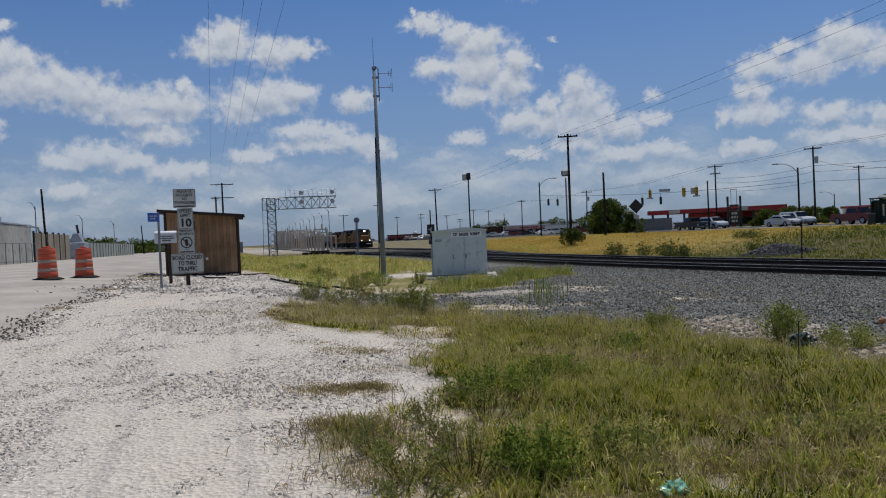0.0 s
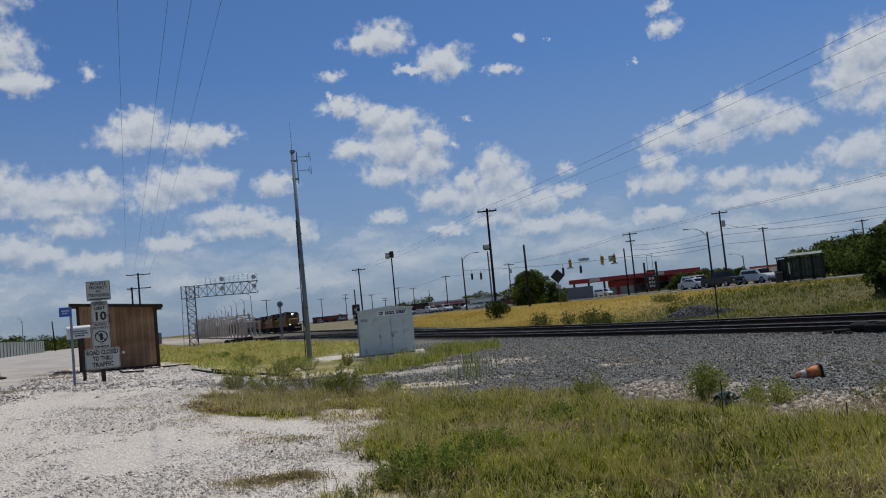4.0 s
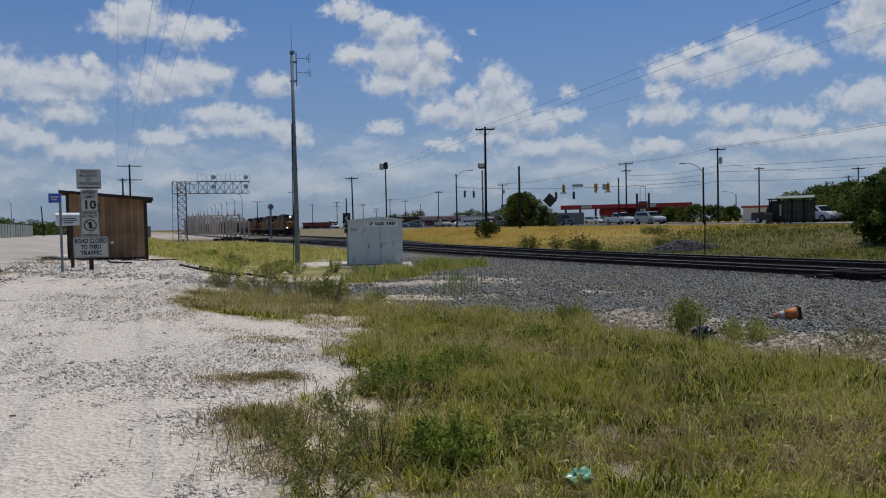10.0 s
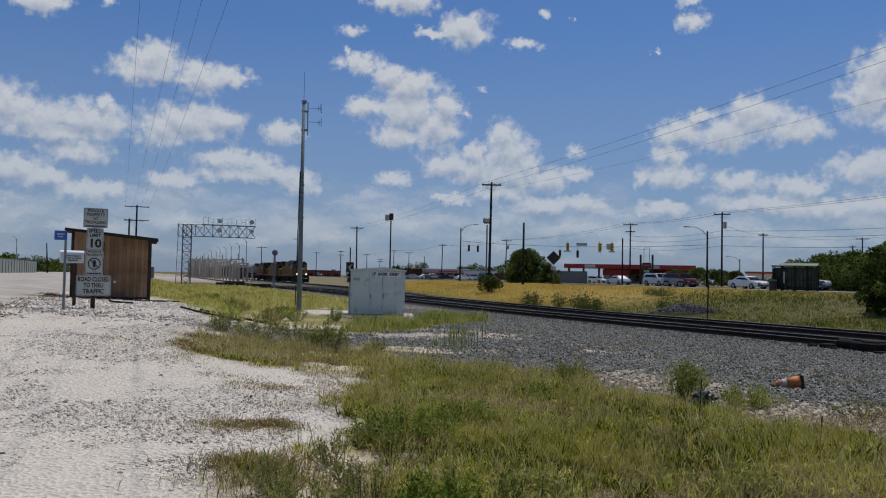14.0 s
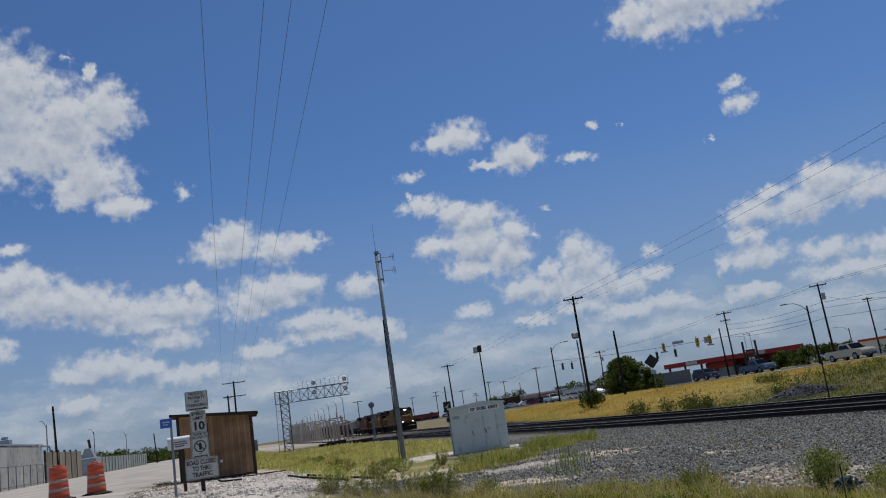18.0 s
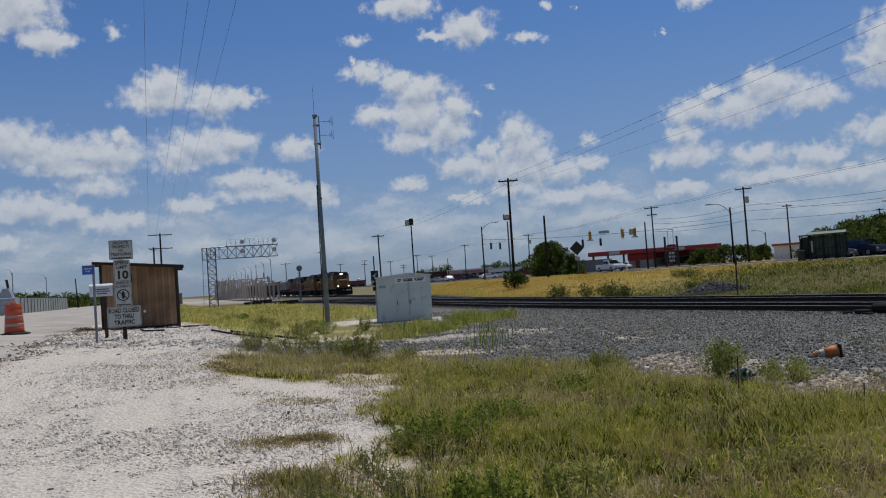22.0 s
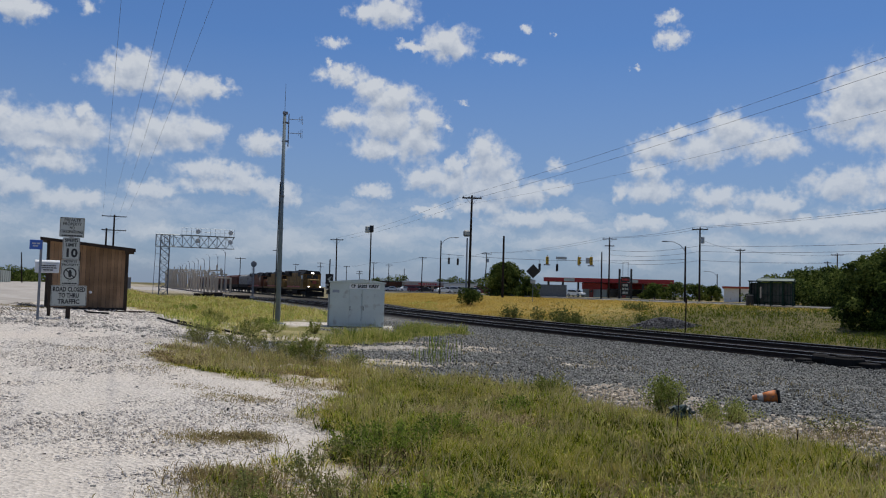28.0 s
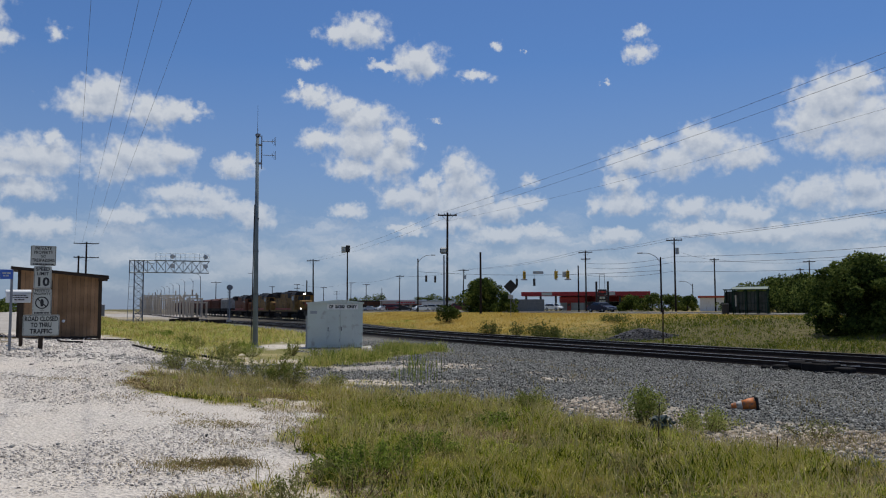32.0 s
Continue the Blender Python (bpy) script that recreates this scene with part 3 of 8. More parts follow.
def regions(x, y):
    """Weights 0 to 1: white gravel, asphalt lot, ballast, and the dryness of the grass elsewhere."""
    a, p = ap(x, y)
    j = 0.45 * wobble(x, y, 1.3, 3) + 0.2 * wobble(x, y, 4.0, 4)
    jj = np.minimum(1.0, 0.25 + np.hypot(x, y) / 14)
    gx, ax = edge_x(y, GRAVEL_EDGE), edge_x(y, ASPHALT_EDGE)
    gravel = sstep(gx - x + j * jj, -0.35, 0.35) * sstep(-y, -165, -105)
    asphalt = sstep(ax - x + 0.4 * j, -0.12, 0.12) * sstep(-a, -330, -280)
    ballast = sstep(p - ballast_edge(a) + 1.1 * j * jj, -0.5, 0.5) * sstep(bend(a) - p, -27.2 - 6.5 * sstep(a, 62, 116), -26.2 - 6.5 * sstep(a, 62, 116)) * sstep(-a, -420, -380)
    slab = sstep(1.9 - np.maximum(np.abs(x + 5.6) / 1.25, np.abs(y - 34.4) / 0.9), -0.2, 0.2)
    gravel = np.maximum(gravel * (1 - asphalt), slab)
    # rubble between the strip of dry grass and the box
    gravel_like = inside(x + 0.6 * j, y + 0.8 * j, RUBBLE) * 1.0
    ballast = np.maximum(ballast, gravel_like * (1 - gravel))
    # bare sandy spots in the grass before the box
    spot = sstep(wobble(x, y, 0.55, 8) - 0.55, 0, 0.3) * sstep(a, 18, 22) * sstep(-y, -42, -34) * sstep(p, -1, 3) * sstep(-p, -11, -8)
    gravel = np.maximum(gravel, spot * 0.9)
    return gravel, asphalt, ballast * (1 - gravel), spot


def build_ground():
    rings = np.concatenate([[0.25], np.geomspace(0.5, 90, 190), np.geomspace(92, 4600, 60)])
    angs = np.concatenate([np.linspace(-52, 46, 460), np.linspace(47, 307, 70)])
    A, Rr = np.meshgrid(np.radians(angs), rings)
    X, Y = Rr * np.sin(A), Rr * np.cos(A)
    Z = height(X, Y)
    gravel, asphalt, ballast, spot = regions(X, Y)
    near = np.clip(1 - Rr / 60, 0, 1)
    Z = Z + near * (0.02 * wobble(X, Y, 0.9, 1) + (0.012 * wobble(X, Y, 5, 2)) * (1 - asphalt)) - 0.012 * ballast
    rows, cols = X.shape
    verts = np.stack([X, Y, Z], -1).reshape(-1, 3)
    idx = np.arange(rows * cols).reshape(rows, cols)
    nxt = np.roll(idx, -1, axis=1)
    quads = np.stack([idx[:-1], idx[1:], nxt[1:], nxt[:-1]], -1).reshape(-1, 4)
    faces = quads.tolist() + [idx[0].tolist()]
    m = bpy.data.materials.new("ground_surface")
    m.use_nodes = True
    n, l = m.node_tree.nodes, m.node_tree.links
    b = n["Principled BSDF"]
    b.inputs["Roughness"].default_value = 0.95
    b.inputs["Specular IOR Level"].default_value = 0.06
    co = n.new("ShaderNodeTexCoord")

    def noise_of(scale, detail=4):
        t = n.new("ShaderNodeTexNoise")
        t.inputs["Scale"].default_value, t.inputs["Detail"].default_value = scale, detail
        l.new(co.outputs["Object"], t.inputs["Vector"])
        return t.outputs["Fac"]

    def stones_of(scale):
        t = n.new("ShaderNodeTexVoronoi")
        t.inputs["Scale"].default_value = scale
        l.new(co.outputs["Object"], t.inputs["Vector"])
        return t

    def ramp(src, *stops):
        r = n.new("ShaderNodeValToRGB")
        e = r.color_ramp.elements
        while len(e) < len(stops):
            e.new(0.5)
        for k, (q, c) in enumerate(stops):
            e[k].position, e[k].color = q, (*c, 1)
        l.new(src, r.inputs[0])
        return r.outputs[0]

    def mixed(fac, a, c, mode="MIX"):
        x = n.new("ShaderNodeMixRGB")
        x.blend_type = mode
        for i, s in enumerate((fac, a, c)):
            if hasattr(s, "node"):
                l.new(s, x.inputs[i])
            else:
                x.inputs[i].default_value = s
        return x.outputs[0]

    def attr(name):
        t = n.new("ShaderNodeAttribute")
        t.attribute_name = name
        return t.outputs["Fac"]

    # Soil is coloured dark, which also paints shade into the grass gaps.
    soil = ramp(noise_of(2.2), (0.3, (0.10, 0.085, 0.045)), (0.5, (0.15, 0.125, 0.065)), (0.7, (0.24, 0.20, 0.11)))
    soil = mixed(ramp(noise_of(22), (0.4, (0, 0, 0)), (0.62, (0.75, 0.75, 0.75))), soil, (0.09, 0.09, 0.03, 1))
    sand = ramp(noise_of(3.0, 6), (0.3, (0.34, 0.285, 0.205)), (0.5, (0.48, 0.415, 0.32)), (0.68, (0.62, 0.555, 0.46)))
    sand = mixed(ramp(noise_of(38, 3), (0.54, (0, 0, 0)), (0.7, (0.6, 0.6, 0.6))), sand, (0.24, 0.20, 0.14, 1))
    dry = ramp(noise_of(0.35), (0.3, (0.32, 0.235, 0.075)), (0.52, (0.38, 0.28, 0.095)), (0.7, (0.27, 0.24, 0.08)))
    dry = mixed(ramp(noise_of(9), (0.4, (0.0, 0.0, 0.0)), (0.75, (0.5, 0.5, 0.5))), dry, (0.24, 0.19, 0.075, 1))
    green = ramp(noise_of(0.4), (0.3, (0.15, 0.15, 0.05)), (0.55, (0.25, 0.22, 0.09)), (0.75, (0.40, 0.34, 0.19)))
    sv, sw = stones_of(24), stones_of(60)
    white = mixed(ramp(sv.outputs["Color"], (0.1, (0, 0, 0)), (0.9, (1, 1, 1))), (0.38, 0.345, 0.31, 1), (0.74, 0.68, 0.61, 1))
    white = mixed(0.5, white, mixed(ramp(sw.outputs["Color"], (0.1, (0, 0, 0)), (0.9, (1, 1, 1))), (0.33, 0.30, 0.27, 1), (0.74, 0.685, 0.61, 1)))
    white = mixed(ramp(noise_of(0.5), (0.35, (0, 0, 0)), (0.7, (0.6, 0.6, 0.6))), white, (0.62, 0.545, 0.46, 1))
    white = mixed(ramp(noise_of(75, 2), (0.30, (0.45, 0.45, 0.45)), (0.42, (0, 0, 0))), white, (0.22, 0.205, 0.19, 1))
    lot = ramp(noise_of(0.6, 6), (0.3, (0.30, 0.275, 0.245)), (0.7, (0.44, 0.405, 0.365)))
    lot = mixed(ramp(noise_of(7, 6), (0.60, (0, 0, 0)), (0.72, (0.6, 0.6, 0.6))), lot, (0.2, 0.185, 0.17, 1))
    bv = stones_of(20)
    # Darkened ground colour, so gaps between the loose stones look shaded.
    grey = ramp(bv.outputs["Color"], (0.1, (0.03, 0.03, 0.028)), (0.5, (0.13, 0.13, 0.118)), (0.95, (0.30, 0.295, 0.27)))
    grey = mixed(ramp(noise_of(0.7), (0.52, (0, 0, 0)), (0.75, (0.55, 0.55, 0.55))), grey, (0.26, 0.215, 0.155, 1))
    c = mixed(attr("dry"), mixed(attr("green"), soil, green), dry)
    c = mixed(attr("ballast"), c, grey)
    c = mixed(attr("oil"), c, (0.02, 0.018, 0.017, 1))
    c = mixed(attr("sand"), c, sand)
    c = mixed(attr("gravel"), c, white)
    c = mixed(attr("asphalt"), c, lot)
    l.new(c, b.inputs["Base Color"])
    bp = n.new("ShaderNodeBump")
    bp.inputs["Strength"].default_value, bp.inputs["Distance"].default_value = 1.0, 0.03
    hgt = mixed(attr("ballast"), sv.outputs["Distance"], bv.outputs["Distance"])
    rough_only = mixed(attr("asphalt"), hgt, (0.4, 0.4, 0.4, 1))
    l.new(rough_only, bp.inputs["Height"])
    l.new(bp.outputs[0], b.inputs["Normal"])
    ob = soup("ground", verts.tolist(), faces, m, smooth=True)
    a, p = ap(X, Y)
    dryness = sstep(p - bend(a), 26, 29) * (1 - sstep(a, 122, 150))
    yard = sstep(a, 118, 150) * (1 - sstep(a, 600, 900)) * sstep(-p, -150, -110)
    dryness = dryness * (1 - sstep(-a, -56, -40) * sstep(p, 20, 26) * (1 - 0.5 * sstep(p, 38, 46)))
    lush = sstep(a, 17, 24) * (1 - dryness) * sstep(-p, -27, -25) * (1 - sstep(a, 90, 125))
    for key, w in (("gravel", gravel), ("asphalt", asphalt), ("ballast", ballast), ("dry", dryness), ("green", np.clip(lush, 0, 1)),
                   ("sand", np.maximum(sandy(X, Y), (0.2 + 0.4 * sstep(-p, -24, -12)) * yard) * (1 - gravel) * (1 - asphalt)), ("oil", ballast * sstep(p - bend(a), 16.4, 17.6) * 0.85)):
        at = ob.data.attributes.new(key, "FLOAT", "POINT")
        at.data.foreach_set("value", np.ascontiguousarray(w.reshape(-1), dtype=np.float32))
    return tagged(ob, "flat open ground of white gravel, grey ballast and dry grass", "ground", kind="structure")


build_ground()


def road_far():
    """The street beyond the tracks, parallel to them."""
    bm = bmesh.new()
    rows = []
    for a in np.arange(-120, 700, 10.0):
        r = []
        for p in np.linspace(56.5, 73.5, 6):
            x, y = xy(a, p)
            r.append(bm.verts.new((x, y, gz(x, y) + 0.012 + 0.09 * math.cos((p - 65) / 8.5 * math.pi / 2))))
        rows.append(r)
    for q, r in zip(rows, rows[1:]):
        for i in range(5):
            bm.faces.new((q[i], q[i + 1], r[i + 1], r[i]))
    road = part("road", bm, "asphalt")
    tagged(road, "straight grey asphalt street behind the railway", "road", kind="structure")
    for name, p, w in (("kerb_near", 56.3, 0.25), ("kerb_far", 73.7, 0.25)):
        bm = bmesh.new()
        rows = []
        for a in np.arange(-120, 700, 10.0):
            r = []
            for q, h in ((p - w, -0.05), (p - w, 0.13), (p + w, 0.13), (p + w, -0.05)):
                x, y = xy(a, q)
                r.append(bm.verts.new((x, y, gz(x, y) + h)))
            rows.append(r)
        for q, r in zip(rows, rows[1:]):
            for i in range(3):
                bm.faces.new((q[i], q[i + 1], r[i + 1], r[i]))
        tagged(part(name, bm, "concrete"), "pale concrete kerb along the street", "kerb", kind="structure")


road_far()


def pavement_far():
    """A pale concrete walk on the near side of the street."""
    for k in range(44):
        a0 = -20 + 2.4 * k
        bm = bmesh.new()
        top = []
        for a, p in ((a0, 53.9), (a0 + 2.38, 53.9), (a0 + 2.38, 56.0), (a0, 56.0)):
            x, y = xy(a, p)
            top.append(bm.verts.new((x, y, gz(x, y) + 0.12)))
        bm.faces.new(top)
        ext = bmesh.ops.extrude_face_region(bm, geom=bm.faces[:])
        bmesh.ops.translate(bm, verts=[v for v in ext["geom"] if isinstance(v, bmesh.types.BMVert)], vec=(0, 0, -0.2))
        bmesh.ops.recalc_face_normals(bm, faces=bm.faces)
        if k == 0:
            walkway = thing("pavement", pose(0, 0, 0), "pale concrete pavement slabs beside the street", "pavement", kind="structure")
        part("slab", bm, "concrete", walkway)


pavement_far()


# ---- railway ----


def rail_mesh(line, side, a0, a1, step, head):
    """A rail along a track: its web and foot, or the shining head."""
    bm = bmesh.new()
    prof = [(-0.036, -0.012), (0.036, -0.012), (0.036, 0.0), (-0.036, 0.0)] if head else [(-0.07, -0.17), (0.07, -0.17), (0.07, -0.155), (0.012, -0.13), (0.012, -0.045), (0.034, -0.03), (0.034, -0.0125), (-0.034, -0.0125), (-0.034, -0.03), (-0.012, -0.045), (-0.012, -0.13), (-0.07, -0.155)]
    rows = []
    for a in np.arange(a0, a1 + step, step):
        r = []
        for q, h in prof:
            x, y = xy(a, float(line(a)) + side * 0.7525 + q)
            r.append(bm.verts.new((x, y, RAIL_TOP + h)))
        rows.append(r)
    k = len(prof)
    for q, r in zip(rows, rows[1:]):
        for i in range(k):
            bm.faces.new((q[i], q[(i + 1) % k], r[(i + 1) % k], r[i]))
    bmesh.ops.recalc_face_normals(bm, faces=bm.faces)
    return bm


def track(line, a0, a1, label, near_ties):
    t = thing("railway_track", pose(0, 0, 0), label, "railway track", "tracks", "structure")
    bm = bmesh.new()      # dark, oil-stained bed
    rows = []
    for a in np.arange(a0, a1 + 4, 4.0):
        c = float(line(a))
        r = []
        for q, h in ((-2.6, -0.10), (-1.7, 0.0), (0, 0.012), (1.7, 0.0), (2.6, -0.10)):
            x, y = xy(a, c + q)
            r.append(bm.verts.new((x, y, BED + h - (0.0 if a < 80 else 0.004 * (label[0] == "s")))))
        rows.append(r)
    for q, r in zip(rows, rows[1:]):
        for i in range(4):
            bm.faces.new((q[i], q[i + 1], r[i + 1], r[i]))
    part("track_bed", bm, "bed", t, "oil-darkened ballast bed")
    for s in (-1, 1):
        rail = part("rail", rail_mesh(line, s, a0, a1, 4.0, False), "rail", t)
        part("rail_head", rail_mesh(line, s, a0, a1, 4.0, True), "rail_head", rail, "polished running surface")
    tie = box(-1.3, 1.3, -0.115, 0.115, -0.12, 0.0, 0.012)
    shared = None
    far = bmesh.new()
    for i, a in enumerate(np.arange(a0, min(a1, 200), 0.53)):
        x, y = xy(a, float(line(a)))
        m = pose(x, y, RAIL_TOP - 0.168 + random.uniform(-0.006, 0.004), 0, 0, -TRACK_AZ + random.uniform(-1.5, 1.5)) @ pose(0, 0, 0)
        if near_ties[0] <= a < near_ties[1]:
            if shared is None:
                ob = part("tie", tie, "tie", t)
                ob.matrix_basis = m
                shared = ob.data
            else:
                put("tie", shared, t, m)
        else:
            bmesh.ops.create_cube(far, size=1, matrix=m @ Matrix.Translation((0, 0, -0.06)) @ Matrix.Diagonal((2.6, 0.23, 0.12, 1)))
    tagged(part("far_ties", far, "tie", t), kind="stuff")
    return t


M["bed"] = mat("oily_ballast", (0.026, 0.023, 0.021), 0.9, vary=0.45, scale=5, fine=16, bump=0.6)
track(track_a, -60, 420, "near main railway track on dark oily ballast", (2, 62))
track(track_b, -60, 420, "far main railway track curving away behind the yard", (2, 62))
track(track_c, 66, 420, "second main track under the signal bridge", (66, 66))


# ---- by the gravel lot: shed, signs, barrels ----


def wooden_shed():
    t = thing("wooden_shed", polar(-25.6, 31.6, 0.53, 1.5), "small shed of brown vertical planks with a flat sloping roof", "shed")
    W, D, HL, HR = 1.36, 2.3, 2.52, 2.26
    part("corner_post", prism([(-W, 0.0), (-W + 0.09, 0.0), (-W + 0.09, HL - 0.06), (-W, HL - 0.05)], -0.03, 0.06), "wood_dark", t)
    part("corner_post", prism([(W - 0.10, 0), (W, 0), (W, HR - 0.06), (W - 0.10, HR - 0.04)], -0.03, 0.06), "wood_dark", t)
    part("back_wall", box(-W, W, D - 0.04, D, 0, HR - 0.06), "wood", t)
    part("side_wall", box(-W, -W + 0.04, 0.06, D - 0.04, 0, HL - 0.06), "wood", t)
    part("side_wall", box(W - 0.04, W, 0.06, D - 0.04, 0, HR - 0.06), "wood", t)
    x = -W + 0.10
    rnd = random.Random(5)
    while x < W - 0.12:
        w = min(rnd.uniform(0.115, 0.15), W - 0.11 - x)
        top = HL + (HR - HL) * (x + W) / (2 * W) - 0.06
        p = part("plank", prism([(x, 0.10 + rnd.uniform(-0.02, 0.03)), (x + w - 0.008, 0.10), (x + w - 0.008, top), (x, top)], 0.0 + rnd.uniform(0, 0.008), 0.03), "wood", t)
        x += w
    part("base_beam", box(-W, W, -0.02, 0.10, 0.0, 0.09, 0.01), "wood_dark", t)
    part("backing", prism([(-W + 0.05, 0.05), (W - 0.05, 0.05), (W - 0.05, HR - 0.04), (-W + 0.05, HL - 0.04)], 0.035, 0.06), "black", t)
    roof = part("roof", prism([(-W - 0.22, HL - 0.02), (W + 0.2, HR - 0.05), (W + 0.2, HR + 0.03), (-W - 0.22, HL + 0.05)], -0.32, D + 0.25), "wood_dark", t, "dark tarred roof board")
    part("fascia", prism([(-W - 0.225, HL - 0.05), (W + 0.205, HR - 0.10), (W + 0.205, HR - 0.045), (-W - 0.225, HL - 0.015)], -0.35, -0.31), "wood_dark", t)
    part("rafter_end", box(W - 0.15, W + 0.16, -0.28, -0.16, HR - 0.17, HR - 0.05), "wood_dark", t)
    part("knob", lathe([(0.0, 0), (0.05, 0.01), (0.055, 0.035), (0.03, 0.06)], 12), "white_paint", t, "pale round lock").matrix_basis = pose(0.12, 0.0, 0.66, 90)
    part("door_trim", box(-0.30, -0.262, -0.012, 0.0, 0.12, 2.1), "wood_dark", t)
    part("meter_box", box(W - 0.02, W + 0.13, 0.25, 0.45, 0.82, 1.25, 0.015), "galv_dark", t, "grey meter box")
    # loose boards at its foot
    for i, (x0, y0, ln, r) in enumerate(((-1.5, -0.9, 2.1, 8), (0.9, -1.1, 2.2, -14), (1.6, -0.6, 1.9, -20))):
        px, py = (t.matrix_basis @ Vector((x0, y0, 0))).xy
        b = part("loose_board", box(-ln / 2, ln / 2, -0.05, 0.05, 0, 0.04, 0.006), "wood_dark")
        b.matrix_basis = pose(px, py, gz(px, py) + 0.005, 0, 0, r)
        tagged(b, "weathered dark board lying on the gravel", "board", "boards by the shed")


def bars(parent, m, w, rows, h, gap, material="black"):
    """Lines of writing that cannot be read."""
    for i, k in enumerate(rows):
        z = -i * (h + gap)
        x = -w * k / 2
        r = random.Random(i + len(rows))
        while x < w * k / 2:
            b = min(r.uniform(0.03, 0.09) * max(1.0, h / 0.05), w * k / 2 - x)
            if b > 0.01:
                part("writing_bar", box(x, x + b, -0.002, 0.002, z - h / 2, z + h / 2), material, parent).matrix_basis = m
            x += b + 0.014 * max(1.0, h / 0.05)


def sign_plate(parent, w, h, z, y, r=0.03):
    pts = []
    for cx, cz, a0 in ((w / 2 - r, h / 2 - r, 0), (-w / 2 + r, h / 2 - r, 90), (-w / 2 + r, -h / 2 + r, 180), (w / 2 - r, -h / 2 + r, 270)):
        for k in range(4):
            q = radians(a0 + 30 * k)
            pts.append((cx + r * math.cos(q), cz + r * math.sin(q)))
    p = part("sign_plate", prism(pts, -0.002, 0.002), "sign_white", parent)
    p.matrix_basis = pose(0, y, z)
    bm = bmesh.new()
    e, i = 0.014, 0.008
    for x0, x1, z0, z1 in ((-w / 2 + e, w / 2 - e, h / 2 - e - i, h / 2 - e), (-w / 2 + e, w / 2 - e, -h / 2 + e, -h / 2 + e + i), (-w / 2 + e, -w / 2 + e + i, -h / 2 + e + i, h / 2 - e - i), (w / 2 - e - i, w / 2 - e, -h / 2 + e + i, h / 2 - e - i)):
        bx(bm, x0, x1, -0.0036, -0.0022, z0, z1)
    part("border", bm, "black", p)
    return p


def sign_post():
    t = thing("sign_post", polar(-26.66, 24.0, None, 4), "dark wooden post carrying four white warning signs", "sign post")
    part("post", box(-0.055, 0.055, 0.0, 0.11, -0.1, 2.7, 0.008), "wood_dark", t)
    up = pose(0, -0.004, 0, 90)
    p = sign_plate(t, 0.62, 0.54, 2.49, -0.008)
    for k, w in enumerate(("PRIVATE", "PROPERTY", "NO", "TRESPASSING")):
        lettering(w, 0.115, "black", p, pose(0, -0.004, 0.19 - 0.105 * k, 90), bold=0.002, wide=(0.40, 0.46, 0.12, 0.54)[k])
    bars(p, pose(0, -0.004, -0.225), 0.5, (1.0,), 0.035, 0.02)
    p = sign_plate(t, 0.43, 0.60, 1.91, -0.008)
    lettering("SPEED", 0.125, "black", p, pose(0, -0.004, 0.215, 90), bold=0.004, wide=0.34)
    lettering("LIMIT", 0.125, "black", p, pose(0, -0.004, 0.095, 90), bold=0.004, wide=0.28)
    lettering("10", 0.32, "black", p, pose(0, -0.004, -0.13, 90), bold=0.012, wide=0.28)
    p = sign_plate(t, 0.46, 0.70, 1.25, -0.012)
    lettering("PRIVATE", 0.09, "black", p, pose(0, -0.004, 0.30, 90), bold=0.002, wide=0.34)
    lettering("PROPERTY", 0.09, "black", p, pose(0, -0.004, 0.215, 90), bold=0.002, wide=0.40)
    ring = bmesh.new()
    for k in range(28):
        a0, a1 = 2 * math.pi * k / 28, 2 * math.pi * (k + 1) / 28
        q = [ring.verts.new((r * math.cos(a), -0.005, r * math.sin(a))) for r, a in ((0.135, a0), (0.165, a0), (0.165, a1), (0.135, a1))]
        ring.faces.new(q)
    part("ring", ring, "black", p).matrix_basis = pose(0, 0, -0.02)
    part("slash", box(-0.145, 0.145, -0.006, -0.004, -0.014, 0.014), "black", p).matrix_basis = pose(0, 0, -0.02, 0, 45)
    part("symbol", prism([(-0.03, -0.10), (0.03, -0.10), (0.045, 0.03), (0.02, 0.10), (-0.02, 0.10), (-0.045, 0.03)], -0.0045, -0.003), "black", p, "plain dark symbol").matrix_basis = pose(0, 0, -0.02)
    lettering("NO", 0.06, "black", p, pose(0, -0.004, -0.225, 90))
    bars(p, pose(0, -0.004, -0.29), 0.36, (1.0,), 0.04, 0.02)
    p = sign_plate(t, 0.88, 0.56, 0.63, -0.008)
    for k, w in enumerate(("ROAD CLOSED", "TO THRU", "TRAFFIC")):
        lettering(w, 0.17, "black", p, pose(0, -0.004, 0.165 - 0.165 * k, 90), bold=0.006, wide=(0.80, 0.50, 0.54)[k])
    for z in (2.66, 2.3, 2.12, 1.7, 1.5, 1.0, 0.82, 0.45):
        part("bolt", rod((0, -0.012, z), (0, -0.02, z), 0.009, seg=6), "galv", t)


def blue_sign():
    t = thing("street_sign", polar(-28.4, 22.8, None, 4), "small blue sign on a thin galvanised post", "sign")
    part("post", rod((0, 0, -0.1), (0, 0, 2.02), 0.034, 0.032), "galv_dark", t)
    p = part("sign_plate", box(-0.27, 0.02, -0.04, -0.035, 1.79, 2.03, 0.002), "blue_sign", t)
    bars(p, pose(-0.125, -0.042, 1.94), 0.18, (1.0, 0.8), 0.035, 0.03, "sign_white")
    for z in (1.84, 1.95):
        part("bracket", box(-0.035, 0.035, -0.034, 0.03, z - 0.012, z + 0.012), "galv", t)


